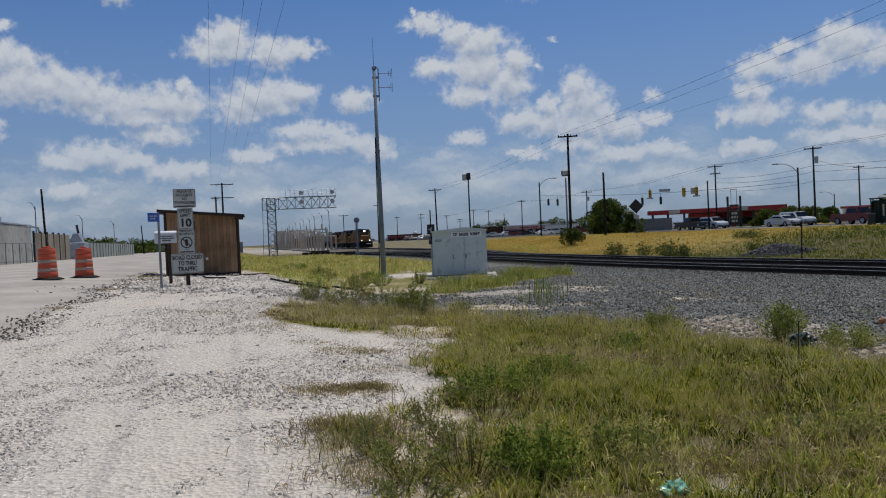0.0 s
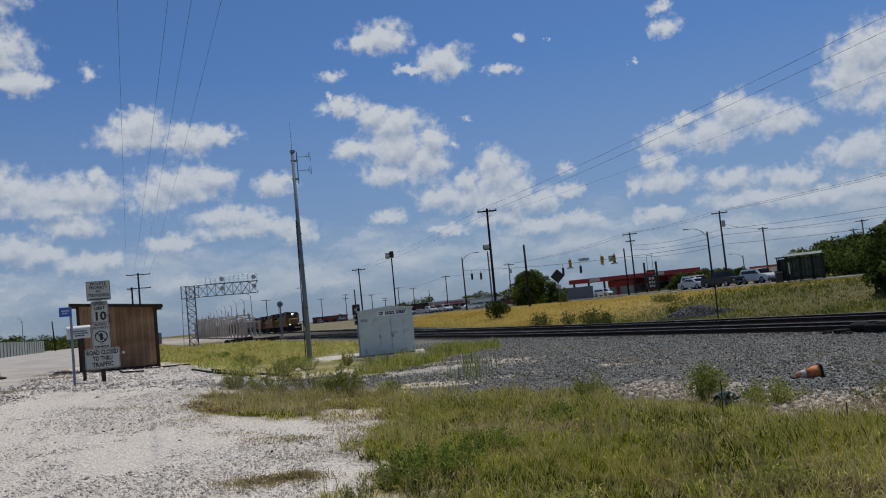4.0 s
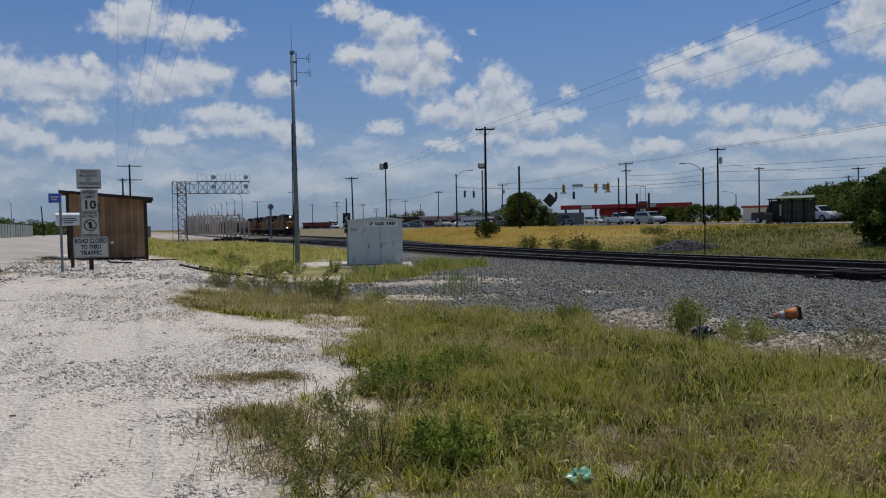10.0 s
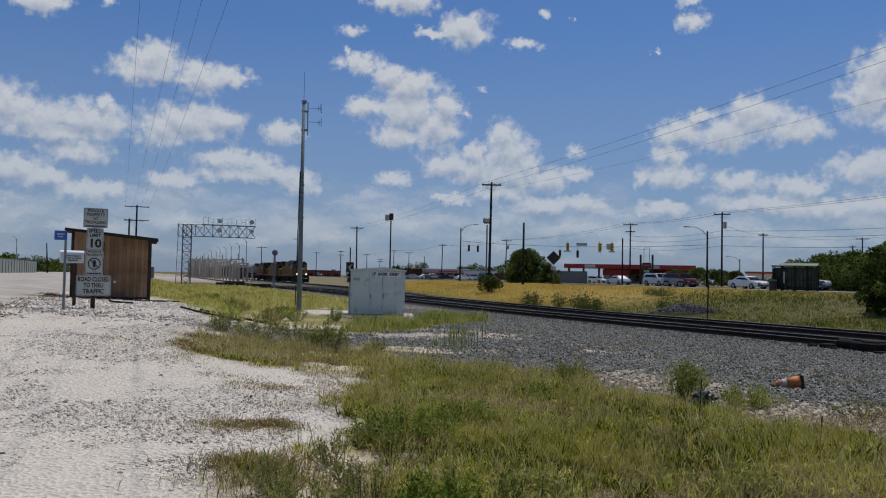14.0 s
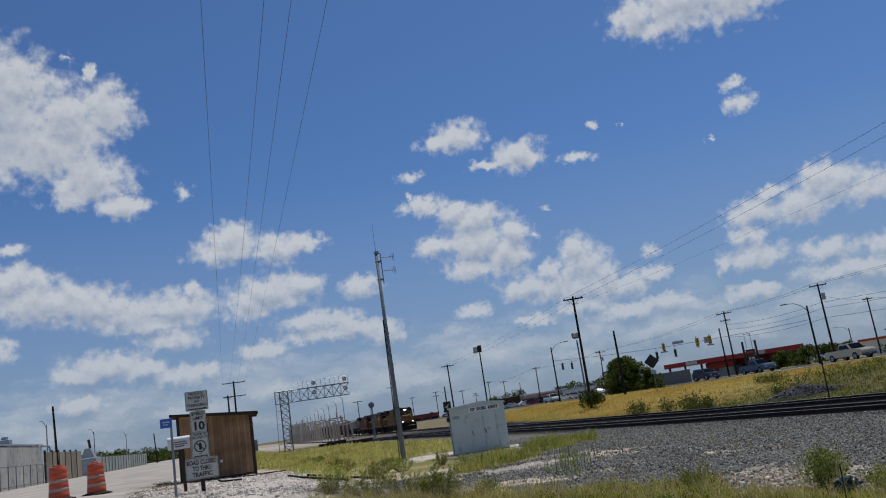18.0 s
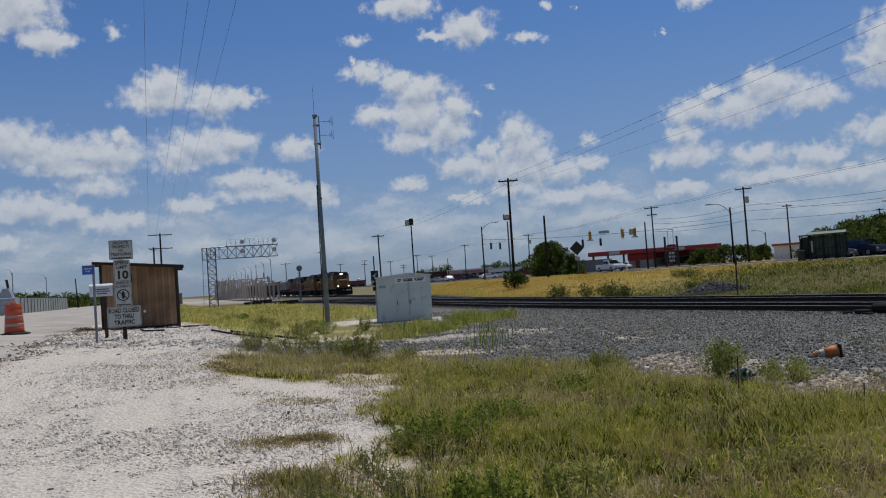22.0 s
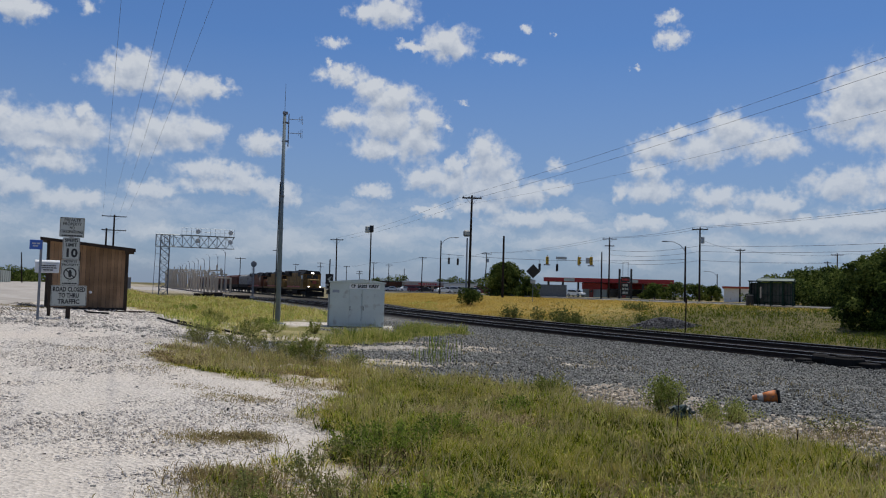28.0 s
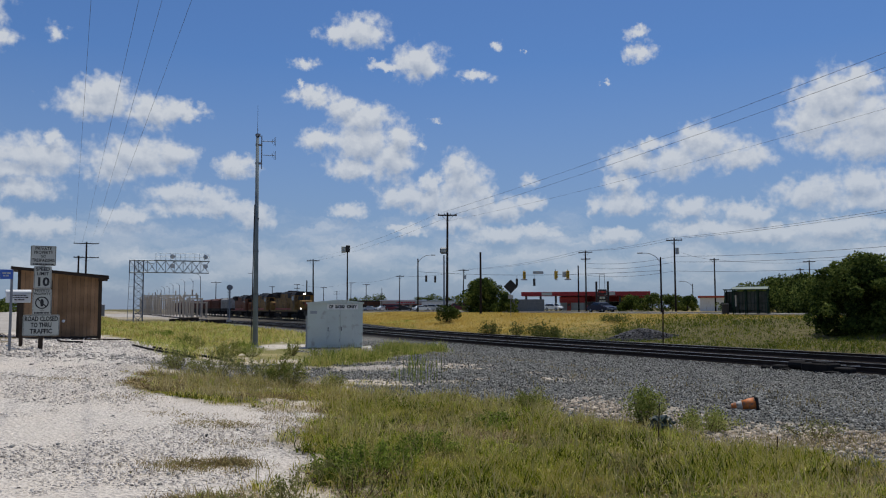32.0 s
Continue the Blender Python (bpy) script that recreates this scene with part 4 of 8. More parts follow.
def mailbox():
    t = thing("mailbox", polar(-28.0, 25.0, None, 4), "white box with a rounded lid on a dark post", "mailbox")
    part("post", box(0.05, 0.14, -0.02, 0.07, -0.1, 1.2, 0.006), "wood_dark", t)
    part("body", box(-0.3, 0.3, -0.12, 0.14, 1.2, 1.46, 0.012), "white_paint", t)
    out = [(0.13 * math.cos(radians(a)), 0.095 * math.sin(radians(a))) for a in range(0, 181, 20)]
    lid = prism(out, -0.31, 0.31)
    part("lid", lid, "white_paint", t, "rounded white lid").matrix_basis = pose(0, 0.01, 1.465, 0, 0, 90)
    bars(t, pose(0.02, -0.123, 1.40), 0.42, (0.9, 1.0, 0.6), 0.03, 0.03)


def traffic_barrel(m):
    t = thing("traffic_barrel", m, "orange and white striped plastic traffic barrel on a rubber base", "traffic barrel", "barrels on the road")
    levels = [0.06, 0.26, 0.36, 0.52, 0.62, 0.80, 0.96]
    for k in range(6):
        z0, z1 = levels[k], levels[k + 1]
        r0, r1 = 0.295 - 0.03 * z0 - 0.01 * (k // 2), 0.295 - 0.03 * z1 - 0.01 * (k // 2)
        part("band", lathe([(r0 - 0.01, z0), (r0, z0 + 0.012), (r1, z1 - 0.012), (r1 - 0.012, z1)], 24), "reflect" if k in (1, 3) else "orange", t, "dull reflective band" if k in (1, 3) else "", True)
    part("top", lathe([(0.24, 0.955), (0.235, 0.985), (0.12, 0.995)], 24), "orange", t)
    part("handle", box(-0.11, 0.11, -0.02, 0.02, 0.985, 1.05, 0.01), "orange", t)
    part("base", lathe([(0.46, 0.0), (0.47, 0.03), (0.36, 0.06), (0.3, 0.075)], 24), "rubber", t, "black rubber ring base")
    return t


def old_hose():
    """Dark hoses and a board lying on the gravel round the shed."""
    for pts, r in ((((-9.4, 24.3), (-8.6, 23.3), (-7.5, 22.6), (-6.9, 22.3)), 0.03), (((-9.0, 24.9), (-7.6, 24.1), (-6.2, 23.6)), 0.035), (((-12.6, 26.2), (-12.0, 25.2), (-11.2, 24.9)), 0.03)):
        bm = bmesh.new()
        for (x0, y0), (x1, y1) in zip(pts, pts[1:]):
            cyl(bm, (x0, y0, gz(x0, y0) + r + 0.03), (x1, y1, gz(x1, y1) + r + 0.03), r, seg=6)
        tagged(part("hose", bm, "rubber"), "dark old hose lying on the white gravel", "hose", "hoses")


old_hose()
wooden_shed()
sign_post()
blue_sign()
mailbox()
traffic_barrel(polar(-35.27, 27.7))
traffic_barrel(polar(-33.12, 29.4, None, 40))


M["cone_orange"] = mat("dirty_cone_orange", (0.58, 0.17, 0.03), 0.6, vary=0.3, scale=9, bump=0.05, rust=((0.16, 0.09, 0.06), 0.35))
M["cone_white"] = mat("dirty_cone_collar", (0.45, 0.42, 0.38), 0.6, vary=0.3, scale=9, bump=0.05, rust=((0.2, 0.16, 0.12), 0.35))


def fallen_cone():
    x, y = 4.9, 12.7
    t = thing("traffic_cone", pose(x, y, gz(x, y) + 0.095, 0, -97, -8) @ Matrix.Scale(1.25, 4), "orange traffic cone with a white collar lying on its side", "traffic cone")
    part("body", lathe([(0.082, 0.02), (0.074, 0.095), (0.058, 0.18)], 20), "cone_orange", t, smooth=True)
    part("collar", lathe([(0.059, 0.18), (0.044, 0.25)], 20), "cone_white", t, "dirty white collar", smooth=True)
    part("tip", lathe([(0.044, 0.25), (0.03, 0.30), (0.018, 0.305)], 20), "cone_orange", t)
    part("base", box(-0.092, 0.092, -0.092, 0.092, -0.013, 0.02, 0.01), "rubber", t, "black rubber base")


fallen_cone()


# ---- signal equipment ----


M["cabinet_paint"] = mat("weathered_pale_cabinet_paint", (0.60, 0.65, 0.60), 0.6, vary=0.1, scale=1.2, fine=12, bump=0.03, rust=((0.42, 0.42, 0.37), 0.16))


M["plate_white"] = mat("clean_white_plate", (0.82, 0.82, 0.80), 0.5, vary=0.05, bump=0.01)


def equipment_box():
    t = thing("equipment_box", polar(-7.72, 33.0, -0.03, -1) @ Matrix.Diagonal((0.915, 0.915, 0.95, 1)), "white metal railway signal cabinet with two doors on a concrete pad", "equipment cabinet")
    W, D, H = 1.22, 1.9, 1.93
    part("body", box(-W, W, 0, D, 0.05, H, 0.01), "cabinet_paint", t)
    part("skid", box(-W + 0.05, W - 0.05, 0.06, D - 0.06, 0.016, 0.05), "dark_steel", t)
    part("roof", prism([(-W - 0.06, H), (W + 0.06, H), (W + 0.06, H + 0.05), (0.25, H + 0.17), (-W - 0.06, H + 0.05)], -0.07, D + 0.07), "cabinet_paint", t, "low-pitched white roof")
    for x0, x1 in ((-0.36, 0.20), (0.23, 0.80)):
        d = part("door", box(x0, x1, -0.03, -0.004, 0.16, 1.66, 0.008), "cabinet_paint", t)
        part("handle", box(x0 + 0.04, x0 + 0.07, -0.06, -0.032, 0.75, 0.93, 0.005), "dark_steel", d)
        part("hinge", rod((x1 - 0.01, -0.036, 0.3), (x1 - 0.01, -0.036, 0.42), 0.012, seg=6), "galv", d)
        part("hinge", rod((x1 - 0.01, -0.036, 1.35), (x1 - 0.01, -0.036, 1.47), 0.012, seg=6), "galv", d)
    plate = part("name_plate", box(-0.36, 1.02, -0.014, -0.003, 1.68, 1.90, 0.003), "plate_white", t, "white name plate")
    lettering("CP  SA202  KIRBY", 0.175, "black", plate, pose(0.33, -0.0165, 1.79, 90), bold=0.009, wide=1.24)
    part("conduit", rod((-W - 0.04, 0.1, -0.1), (-W - 0.04, 0.1, 1.6), 0.04), "galv", t)
    part("meter", box(-W - 0.16, -W - 0.005, 0.02, 0.24, 1.42, 1.6, 0.01), "dark_steel", t, "dark meter head")
    part("vent", box(-W + 0.12, -W + 0.42, -0.012, -0.002, 1.5, 1.62), "galv", t)
    pad = part("concrete_pad", box(-1.85, 1.65, -2.3, 2.3, -0.3, 0.014, 0.02), "concrete")
    pad.matrix_basis = t.matrix_basis @ pose(0, 0, 0)
    tagged(pad, "pale concrete pad under the cabinet", "concrete pad")


equipment_box()


M["mast"] = mat("blue_grey_mast_steel", (0.17, 0.21, 0.23), 0.7, 0.1, vary=0.2, scale=2, fine=12, bump=0.05)


def antenna_mast():
    t = thing("antenna_mast", polar(-13.22, 34.6, 0.0, 0), "tall tapered grey steel mast with two radio antennas", "antenna mast")
    part("shaft", rod((0, 0, -0.2), (-0.02, 0, 9.02), 0.115, 0.062, 12), "mast", t, smooth=True)
    part("whip", rod((-0.02, 0, 9.0), (-0.02, 0, 10.3), 0.014, 0.006, 6), "galv_dark", t, "thin whip antenna")
    part("collar", rod((0, 0, 8.95), (0, 0, 9.05), 0.11, seg=12), "galv_dark", t)
    part("side_pole", rod((0.16, -0.02, 7.55), (0.16, -0.02, 8.98), 0.022, seg=8), "galv_dark", t)
    part("clamp", box(-0.1, 0.19, -0.06, 0.06, 8.55, 8.62), "galv_dark", t)
    part("clamp", box(-0.1, 0.19, -0.06, 0.06, 7.75, 7.82), "galv_dark", t)
    for z in (8.75, 8.15):
        a = part("yagi", rod((0.16, 0, z), (0.72, 0, z), 0.014, seg=6), "galv_dark", t)
        for x, h in ((0.68, 0.17), (0.74, 0.2), (0.60, 0.10)):
            part("element", rod((x, 0, z - h), (x, 0, z + h), 0.010, seg=6), "galv_dark", a)
    part("cable", rod((-0.17, -0.05, 0), (-0.1, -0.06, 6.0), 0.02, seg=6), "dark_steel", t)
    for z in (4.0, 2.2, 5.4):
        part("band", rod((-0.01, 0, z), (-0.01, 0, z + 0.05), 0.14 - 0.0064 * z, seg=12), "steel", t)
    part("base_plate", lathe([(0.28, -0.06), (0.28, 0.03), (0.16, 0.05)], 12), "galv_dark", t)


antenna_mast()


def lattice(bm, p0, p1, w, h, side, upv, n, r=0.035, d=0.022):
    """A four-legged lattice truss from p0 to p1."""
    p0, p1, side, upv = Vector(p0), Vector(p1), Vector(side), Vector(upv)
    c = [(side * (sx * w / 2) + upv * (sy * h / 2)) for sx, sy in ((-1, -1), (1, -1), (1, 1), (-1, 1))]
    for q in c:
        cyl(bm, p0 + q, p1 + q, r, seg=5)
    for i in range(n):
        a, b = p0.lerp(p1, i / n), p0.lerp(p1, (i + 1) / n)
        for k in range(4):
            q, s = c[k], c[(k + 1) % 4]
            cyl(bm, a + q, a + s, d, seg=4)
            cyl(bm, a + q, b + s, d, seg=4)
            cyl(bm, a + s, b + q, d, seg=4)
    return bm


M["signal_grey"] = mat("pale_grey_signal_paint", (0.50, 0.51, 0.52), 0.6, vary=0.15, scale=2, bump=0.03)


def signal_bridge():
    t = thing("signal_bridge", along(116.5, 4.6, -0.3), "grey steel lattice railway signal bridge over the tracks", "signal bridge")
    H = 8.6
    part("tower", lattice(bmesh.new(), (0.5, 0, 0), (0.5, 0, H), 1.15, 0.8, (1, 0, 0), (0, 1, 0), 9, 0.07, 0.03), "galv_dark", t)
    part("beam", lattice(bmesh.new(), (-0.75, 0, H - 0.85), (9.75, 0, H - 0.85), 0.9, 1.65, (0, 1, 0), (0, 0, 1), 9, 0.05, 0.025), "galv", t)
    lad = bmesh.new()
    for y in (-0.22, 0.22):
        cyl(lad, (-0.85, y, 0), (-0.65, y, H), 0.03, seg=5)
    for i in range(26):
        x = -0.85 + 0.2 * i / 26
        cyl(lad, (x, -0.22, 0.2 + i * 0.32), (x, 0.22, 0.2 + i * 0.32), 0.018, seg=4)
    for i in range(9):
        x = -0.85 + 0.2 * i / 9
        cyl(lad, (x, 0.0, 0.5 + i * 0.9), (-0.1, 0.0, 0.5 + i * 0.9), 0.018, seg=4)
    part("ladder", lad, "galv_dark", t)
    top = bmesh.new()
    for i in range(12):
        cyl(top, (2.6 + i * 0.64, -0.5, H), (2.6 + i * 0.64, -0.5, H + 1.0), 0.025, seg=5)
    for z in (0.5, 1.0):
        cyl(top, (2.6, -0.5, H + z), (9.7, -0.5, H + z), 0.025, seg=5)
    part("railing", top, "galv", t)
    part("walkway", box(2.4, 9.8, -0.5, 0.5, H, H + 0.04), "galv_dark", t)
    for x in (4.75, 9.15):
        for z in (H + 0.55, H - 0.75):
            s = part("signal_head", lathe([(0.02, 0), (0.30, 0.02), (0.33, 0.06), (0.30, 0.12), (0.22, 0.5)], 16), "signal_grey", t, "round grey signal head")
            s.matrix_basis = pose(x, -0.95, z, -90)
            part("bracket", box(-0.05, 0.05, -0.05, 0.05, 0.45, 0.9), "galv_dark", s)
    part("cable_loop", rod((0.9, -0.3, H - 0.2), (2.4, -0.3, H - 0.5), 0.03, seg=5), "dark_steel", t)


signal_bridge()


def signal_mast(m):
    t = thing("signal_mast", m, "dark trackside signal mast with a round head", "railway signal")
    part("mast", rod((0, 0, 0), (0, 0, 5.2), 0.09, 0.08, 8), "galv_dark", t)
    s = part("signal_head", lathe([(0.02, 0), (0.40, 0.02), (0.42, 0.06), (0.34, 0.12), (0.26, 0.4)], 16), "galv_dark", t)
    s.matrix_basis = pose(0, -0.2, 4.9, -90)
    part("foot", box(-0.3, 0.3, -0.3, 0.3, -0.05, 0.35), "concrete", t)
    part("ladder", lattice(bmesh.new(), (0.0, 0.35, 0), (0, 0.3, 4.6), 0.35, 0.03, (1, 0, 0), (0, 1, 0), 12, 0.02, 0.012), "galv_dark", t)


signal_mast(along(115, 17.0, -0.3))


def switch_machine():
    t = thing("switch_machine", along(17.9, 20.0, -0.30, 6), "dark oily switch machine beside the near rail", "switch machine")
    part("case", box(-0.45, 0.2, -0.7, 0.2, -0.03, 0.24, 0.04), "truck", t)
    part("lid", box(-0.38, 0.12, -0.6, -0.1, 0.24, 0.29, 0.02), "truck", t)
    part("motor", rod((-0.15, 0.2, 0.13), (-0.15, 0.75, 0.13), 0.15, seg=12), "truck", t)
    for y in (-0.35, 0.1):
        part("throw_rod", rod((0.2, y, 0.08), (1.6, y, 0.08), 0.03, seg=6), "dark_steel", t)
    part("tie", box(-0.6, 2.9, -0.9, -0.65, -0.1, 0.03, 0.01), "truck", t)
    part("tie", box(-0.6, 2.9, 0.62, 0.86, -0.1, 0.03, 0.01), "truck", t)
    for x, y, r in ((-0.35, 1.0, 0.10), (-0.45, 1.45, 0.06), (0.0, -0.95, 0.12)):
        part("connector", box(x - r * 1.6, x + r * 1.6, y - r * 2, y + r * 2, -0.05, r * 1.1, 0.03), "truck", t)


switch_machine()


def tie_stack(m, n):
    """Old ties heaped beside the yard track."""
    t = thing("tie_stack", m, "low stack of old dark railway ties", "tie stack", "tie stacks")
    r = random.Random(n)
    for k in range(n):
        ob = part("tie", box(-1.3, 1.3, -0.11, 0.11, 0, 0.17, 0.012), "tie", t)
        ob.matrix_basis = pose(r.uniform(-0.15, 0.15), 0.25 * (k % 5) - 0.5, 0.172 * (k // 5), 0, 0, r.uniform(-5, 5) if k // 5 > 1 else r.uniform(-1, 1))


tie_stack(along(100, 13.0, None, 30), 13)
tie_stack(along(112, 10.2, None, 20), 10)
tie_stack(along(119, 12.0, None, 35), 14)


def marker_post():
    t = thing("marker_post", pose(11.5, 42.2, gz(11.5, 42.2), 0, 1.0), "thin rusty steel marker post in the grass", "marker post")
    part("post", rod((0, 0, -0.2), (0, 0, 1.75), 0.035, seg=6), "rail", t)
    part("cap", box(-0.05, 0.05, -0.03, 0.03, 1.6, 1.85), "rail", t)
    for x, y, h in ((2.45, 9.3, 0.5), (3.35, 8.2, 0.3)):
        s = thing("steel_stake", pose(x, y, gz(x, y), 3, 2), "thin rusty steel stake in the grass", "stake", "stakes")
        part("rod", rod((0, 0, -0.1), (0, 0, h), 0.006, seg=6), "rail", s)


marker_post()

# ---- the train ----
MOVERS = []


def bogie(parent, y, axles, gap):
    b = part("bogie", box(-1.15, 1.15, y - gap * (axles - 1) / 2 - 0.7, y + gap * (axles - 1) / 2 + 0.7, 0.45, 0.95, 0.05), "truck", parent)
    me = None
    for i in range(axles):
        for s in (-1, 1):
            yy = y + (i - (axles - 1) / 2) * gap
            if me is None:
                w = part("wheel", rod((-0.07, 0, 0), (0.07, 0, 0), 0.5, seg=20), "dark_steel", b)
                me = w.data
            else:
                w = put("wheel", me, b)
            w.matrix_basis = pose(s * 0.76, yy, 0.5)
    return b


def locomotive(name, paint, label, lead=False):
    t = thing(name, pose(0, 0, 0), label, "locomotive", "locomotives of the train")
    L = 22.3
    part("underframe", box(-1.5, 1.5, 0.9, L - 0.6, 1.15, 1.55, 0.04), "truck", t)
    part("fuel_tank", prism([(-1.35, 1.15), (1.35, 1.15), (1.35, 0.6), (0.9, 0.28), (-0.9, 0.28), (-1.35, 0.6)], 8.6, 13.6), "truck", t)
    nose = bmesh.new()
    bx(nose, -0.95, 0.95, 1.1, 2.9, 1.55, 3.05, 0.18)
    part("nose", nose, paint, t)
    part("anticlimber", box(-1.45, 1.45, 0.25, 1.0, 1.05, 1.55, 0.05), "truck", t)
    cab = part("cab", prism([(-1.5, 1.55), (1.5, 1.55), (1.5, 3.9), (1.05, 4.35), (-1.05, 4.35), (-1.5, 3.9)], 2.9, 5.6), paint, t)
    part("cab_roof", prism([(-1.55, 3.86), (1.55, 3.86), (1.1, 4.42), (-1.1, 4.42)], 2.78, 5.7), "grey_loco", cab, "dark grey cab roof")
    for s in (-1, 1):
        part("windshield", box(0.12 * s if s > 0 else -0.95, 0.95 if s > 0 else -0.12, 2.87, 2.89, 3.12, 3.72), "glass", cab)
        part("side_window", box(s * 1.50 - 0.02, s * 1.50 + 0.02, 3.4, 4.9, 3.05, 3.7), "glass", cab)
    part("hood", box(-0.95, 0.95, 5.6, 20.2, 1.55, 4.25, 0.08), paint, t)
    part("hood_roof", prism([(-0.98, 4.2), (0.98, 4.2), (0.7, 4.52), (-0.7, 4.52)], 5.75, 16.0), "grey_loco", t)
    part("radiator", prism([(-0.96, 3.55), (0.96, 3.55), (1.5, 4.05), (1.5, 4.55), (-1.5, 4.55), (-1.5, 4.05)], 16.0, 19.9), "grey_loco", t, "flared dark radiator")
    part("blower", box(-1.35, 1.35, 6.2, 8.6, 3.5, 4.3, 0.06), "grey_loco", t)
    part("stripe", box(-0.957, 0.957, 5.7, 20.1, 1.62, 1.84), "red_paint", t, "thin red stripe")
    part("exhaust", box(-0.5, 0.5, 11.2, 12.2, 4.5, 4.75, 0.04), "truck", t)
    for k in range(5):
        part("fan", lathe([(0.5, 4.5), (0.5, 4.62), (0.42, 4.64)], 14), "grey_loco", t).matrix_basis = pose(0, 8.4 + 1.25 * k if k < 2 else 13.0 + 1.25 * (k - 2) * 0.7, 0)
    for s in (-1, 1):
        for k in range(9):
            part("hood_door", box(s * 0.95 - 0.012 if s > 0 else -0.965, s * 0.95 + 0.015 if s > 0 else -0.938, 8.9 + k * 0.78, 9.6 + k * 0.78, 1.95, 3.4), paint, t)
        part("sill", box(s * 1.5 - 0.03, s * 1.5 + 0.03, 0.9, L - 0.6, 1.32, 1.58), paint, t)
        rail = bmesh.new()
        for k in range(12):
            cyl(rail, (s * 1.45, 1.2 + k * 1.72, 1.55), (s * 1.45, 1.2 + k * 1.72, 2.6), 0.022, seg=5)
        cyl(rail, (s * 1.45, 5.6, 2.6), (s * 1.45, 20.8, 2.6), 0.022, seg=5)
        cyl(rail, (s * 1.45, 1.2, 2.6), (s * 1.45, 2.9, 2.6), 0.022, seg=5)
        part("handrail", rail, paint, t)
        step = part("step_well", box(s * 1.42 - 0.12, s * 1.42 + 0.12, 0.5, 1.05, 0.3, 1.3), "truck", t)
    part("plow", prism([(-1.45, 0.12), (1.45, 0.12), (1.4, 0.95), (-1.4, 0.95)], 0.15, 0.3), "truck", t)
    part("coupler", box(-0.15, 0.15, -0.25, 0.3, 0.72, 1.02, 0.04), "truck", t)
    part("coupler", box(-0.15, 0.15, L - 0.6, L + 0.1, 0.72, 1.02, 0.04), "truck", t)
    part("number_board", box(-0.95, -0.3, 2.84, 2.88, 3.88, 4.12), "glass", cab)
    part("number_board", box(0.3, 0.95, 2.84, 2.88, 3.88, 4.12), "glass", cab)
    part("emblem", box(-0.32, 0.32, 1.075, 1.098, 2.25, 2.75), "red_dull", t, "plain dark emblem")
    if lead:
        part("headlight", rod((-0.11, 2.70, 4.06), (-0.11, 2.79, 4.06), 0.10, seg=12), "lamp", t, "lit headlight")
        part("headlight", rod((0.14, 2.70, 4.06), (0.14, 2.79, 4.06), 0.10, seg=12), "lamp", t, "lit headlight")
        for s in (-1, 1):
            part("ditch_light", rod((s * 0.98, 0.96, 1.78), (s * 0.98, 1.02, 1.78), 0.10, seg=12), "lamp", t, "lit ditch light")
    bogie(t, 4.3, 3, 1.75)
    bogie(t, L - 4.4, 3, 1.75)
    return t


def hopper_car(paint, label):
    t = thing("hopper_car", pose(0, 0, 0), label, "freight car", "cars of the train")
    L = 17.5
    out = [(-1.5, 1.9), (1.5, 1.9), (1.55, 3.9), (1.0, 4.35), (-1.0, 4.35), (-1.55, 3.9)]
    part("body", prism(out, 1.6, L - 1.6), paint, t)
    part("slope_end", prism([(-1.4, 1.2), (1.4, 1.2), (1.4, 1.9), (-1.4, 1.9)], 0.8, L - 0.8), "truck", t)
    for k in range(9):
        for s in (-1, 1):
            part("rib", box(s * 1.56 - 0.05, s * 1.56 + 0.05, 2.2 + k * 1.62, 2.32 + k * 1.62, 1.9, 3.95), paint, t)
    for k in range(3):
        y = 4.2 + k * 4.4
        part("chute", prism([(-1.2, 1.3), (1.2, 1.3), (0.4, 0.45), (-0.4, 0.45)], y - 0.8, y + 0.8), "truck", t)
    part("roof_walk", box(-0.4, 0.4, 1.4, L - 1.4, 4.36, 4.44), "galv_dark", t)
    for y in (1.0, L - 1.0):
        part("end_ladder", lattice(bmesh.new(), (1.3, y, 1.2), (1.3, y, 4.3), 0.45, 0.04, (1, 0, 0), (0, 1, 0), 8, 0.025, 0.015), "truck", t)
    bogie(t, 2.3, 2, 1.75)
    bogie(t, L - 2.3, 2, 1.75)
    return t


def build_train():
    """Each car rides the train's track; the head end is key to the others."""
    head = [(0.0, 186.4), (4.0, 180.4), (9.0, 172.0), (13.0, 164.7), (19.0, 152.5), (23.0, 143.5), (27.0, 133.9), (32.0, 120.8)]
    cars = [(locomotive("locomotive", "yellow_loco", "faded yellow and grey freight locomotive with lit headlights", True), 22.6),
            (locomotive("locomotive", "yellow_loco", "faded yellow freight locomotive coupled behind the first"), 22.6),
            (locomotive("locomotive", "orange_loco", "rusty orange freight locomotive, third in the train"), 22.6)]
    g = hopper_car("car_grey", "grey covered hopper car behind the locomotives")
    b = hopper_car("car_brown", "dark brown covered hopper car in the train")
    cars += [(g, 17.9), (b, 17.9)]
    cars += [(copy_thing(b, pose(0, 0, 0)), 17.9) for k in range(9)]
    off = 0.0
    for ob, ln in cars:
        rows = []
        for s, a in head:
            c0, c1 = a + off, a + off + ln
            x0, y0 = xy(c0, float(track_b(c0)))
            x1, y1 = xy(c1, float(track_b(c1)))
            rows.append((s, pose(x0, y0, RAIL_TOP, 0, 0, math.degrees(math.atan2(-(x1 - x0), y1 - y0)))))
        MOVERS.append((ob, rows))
        off += ln


build_train()


# ---- the yard beyond ----


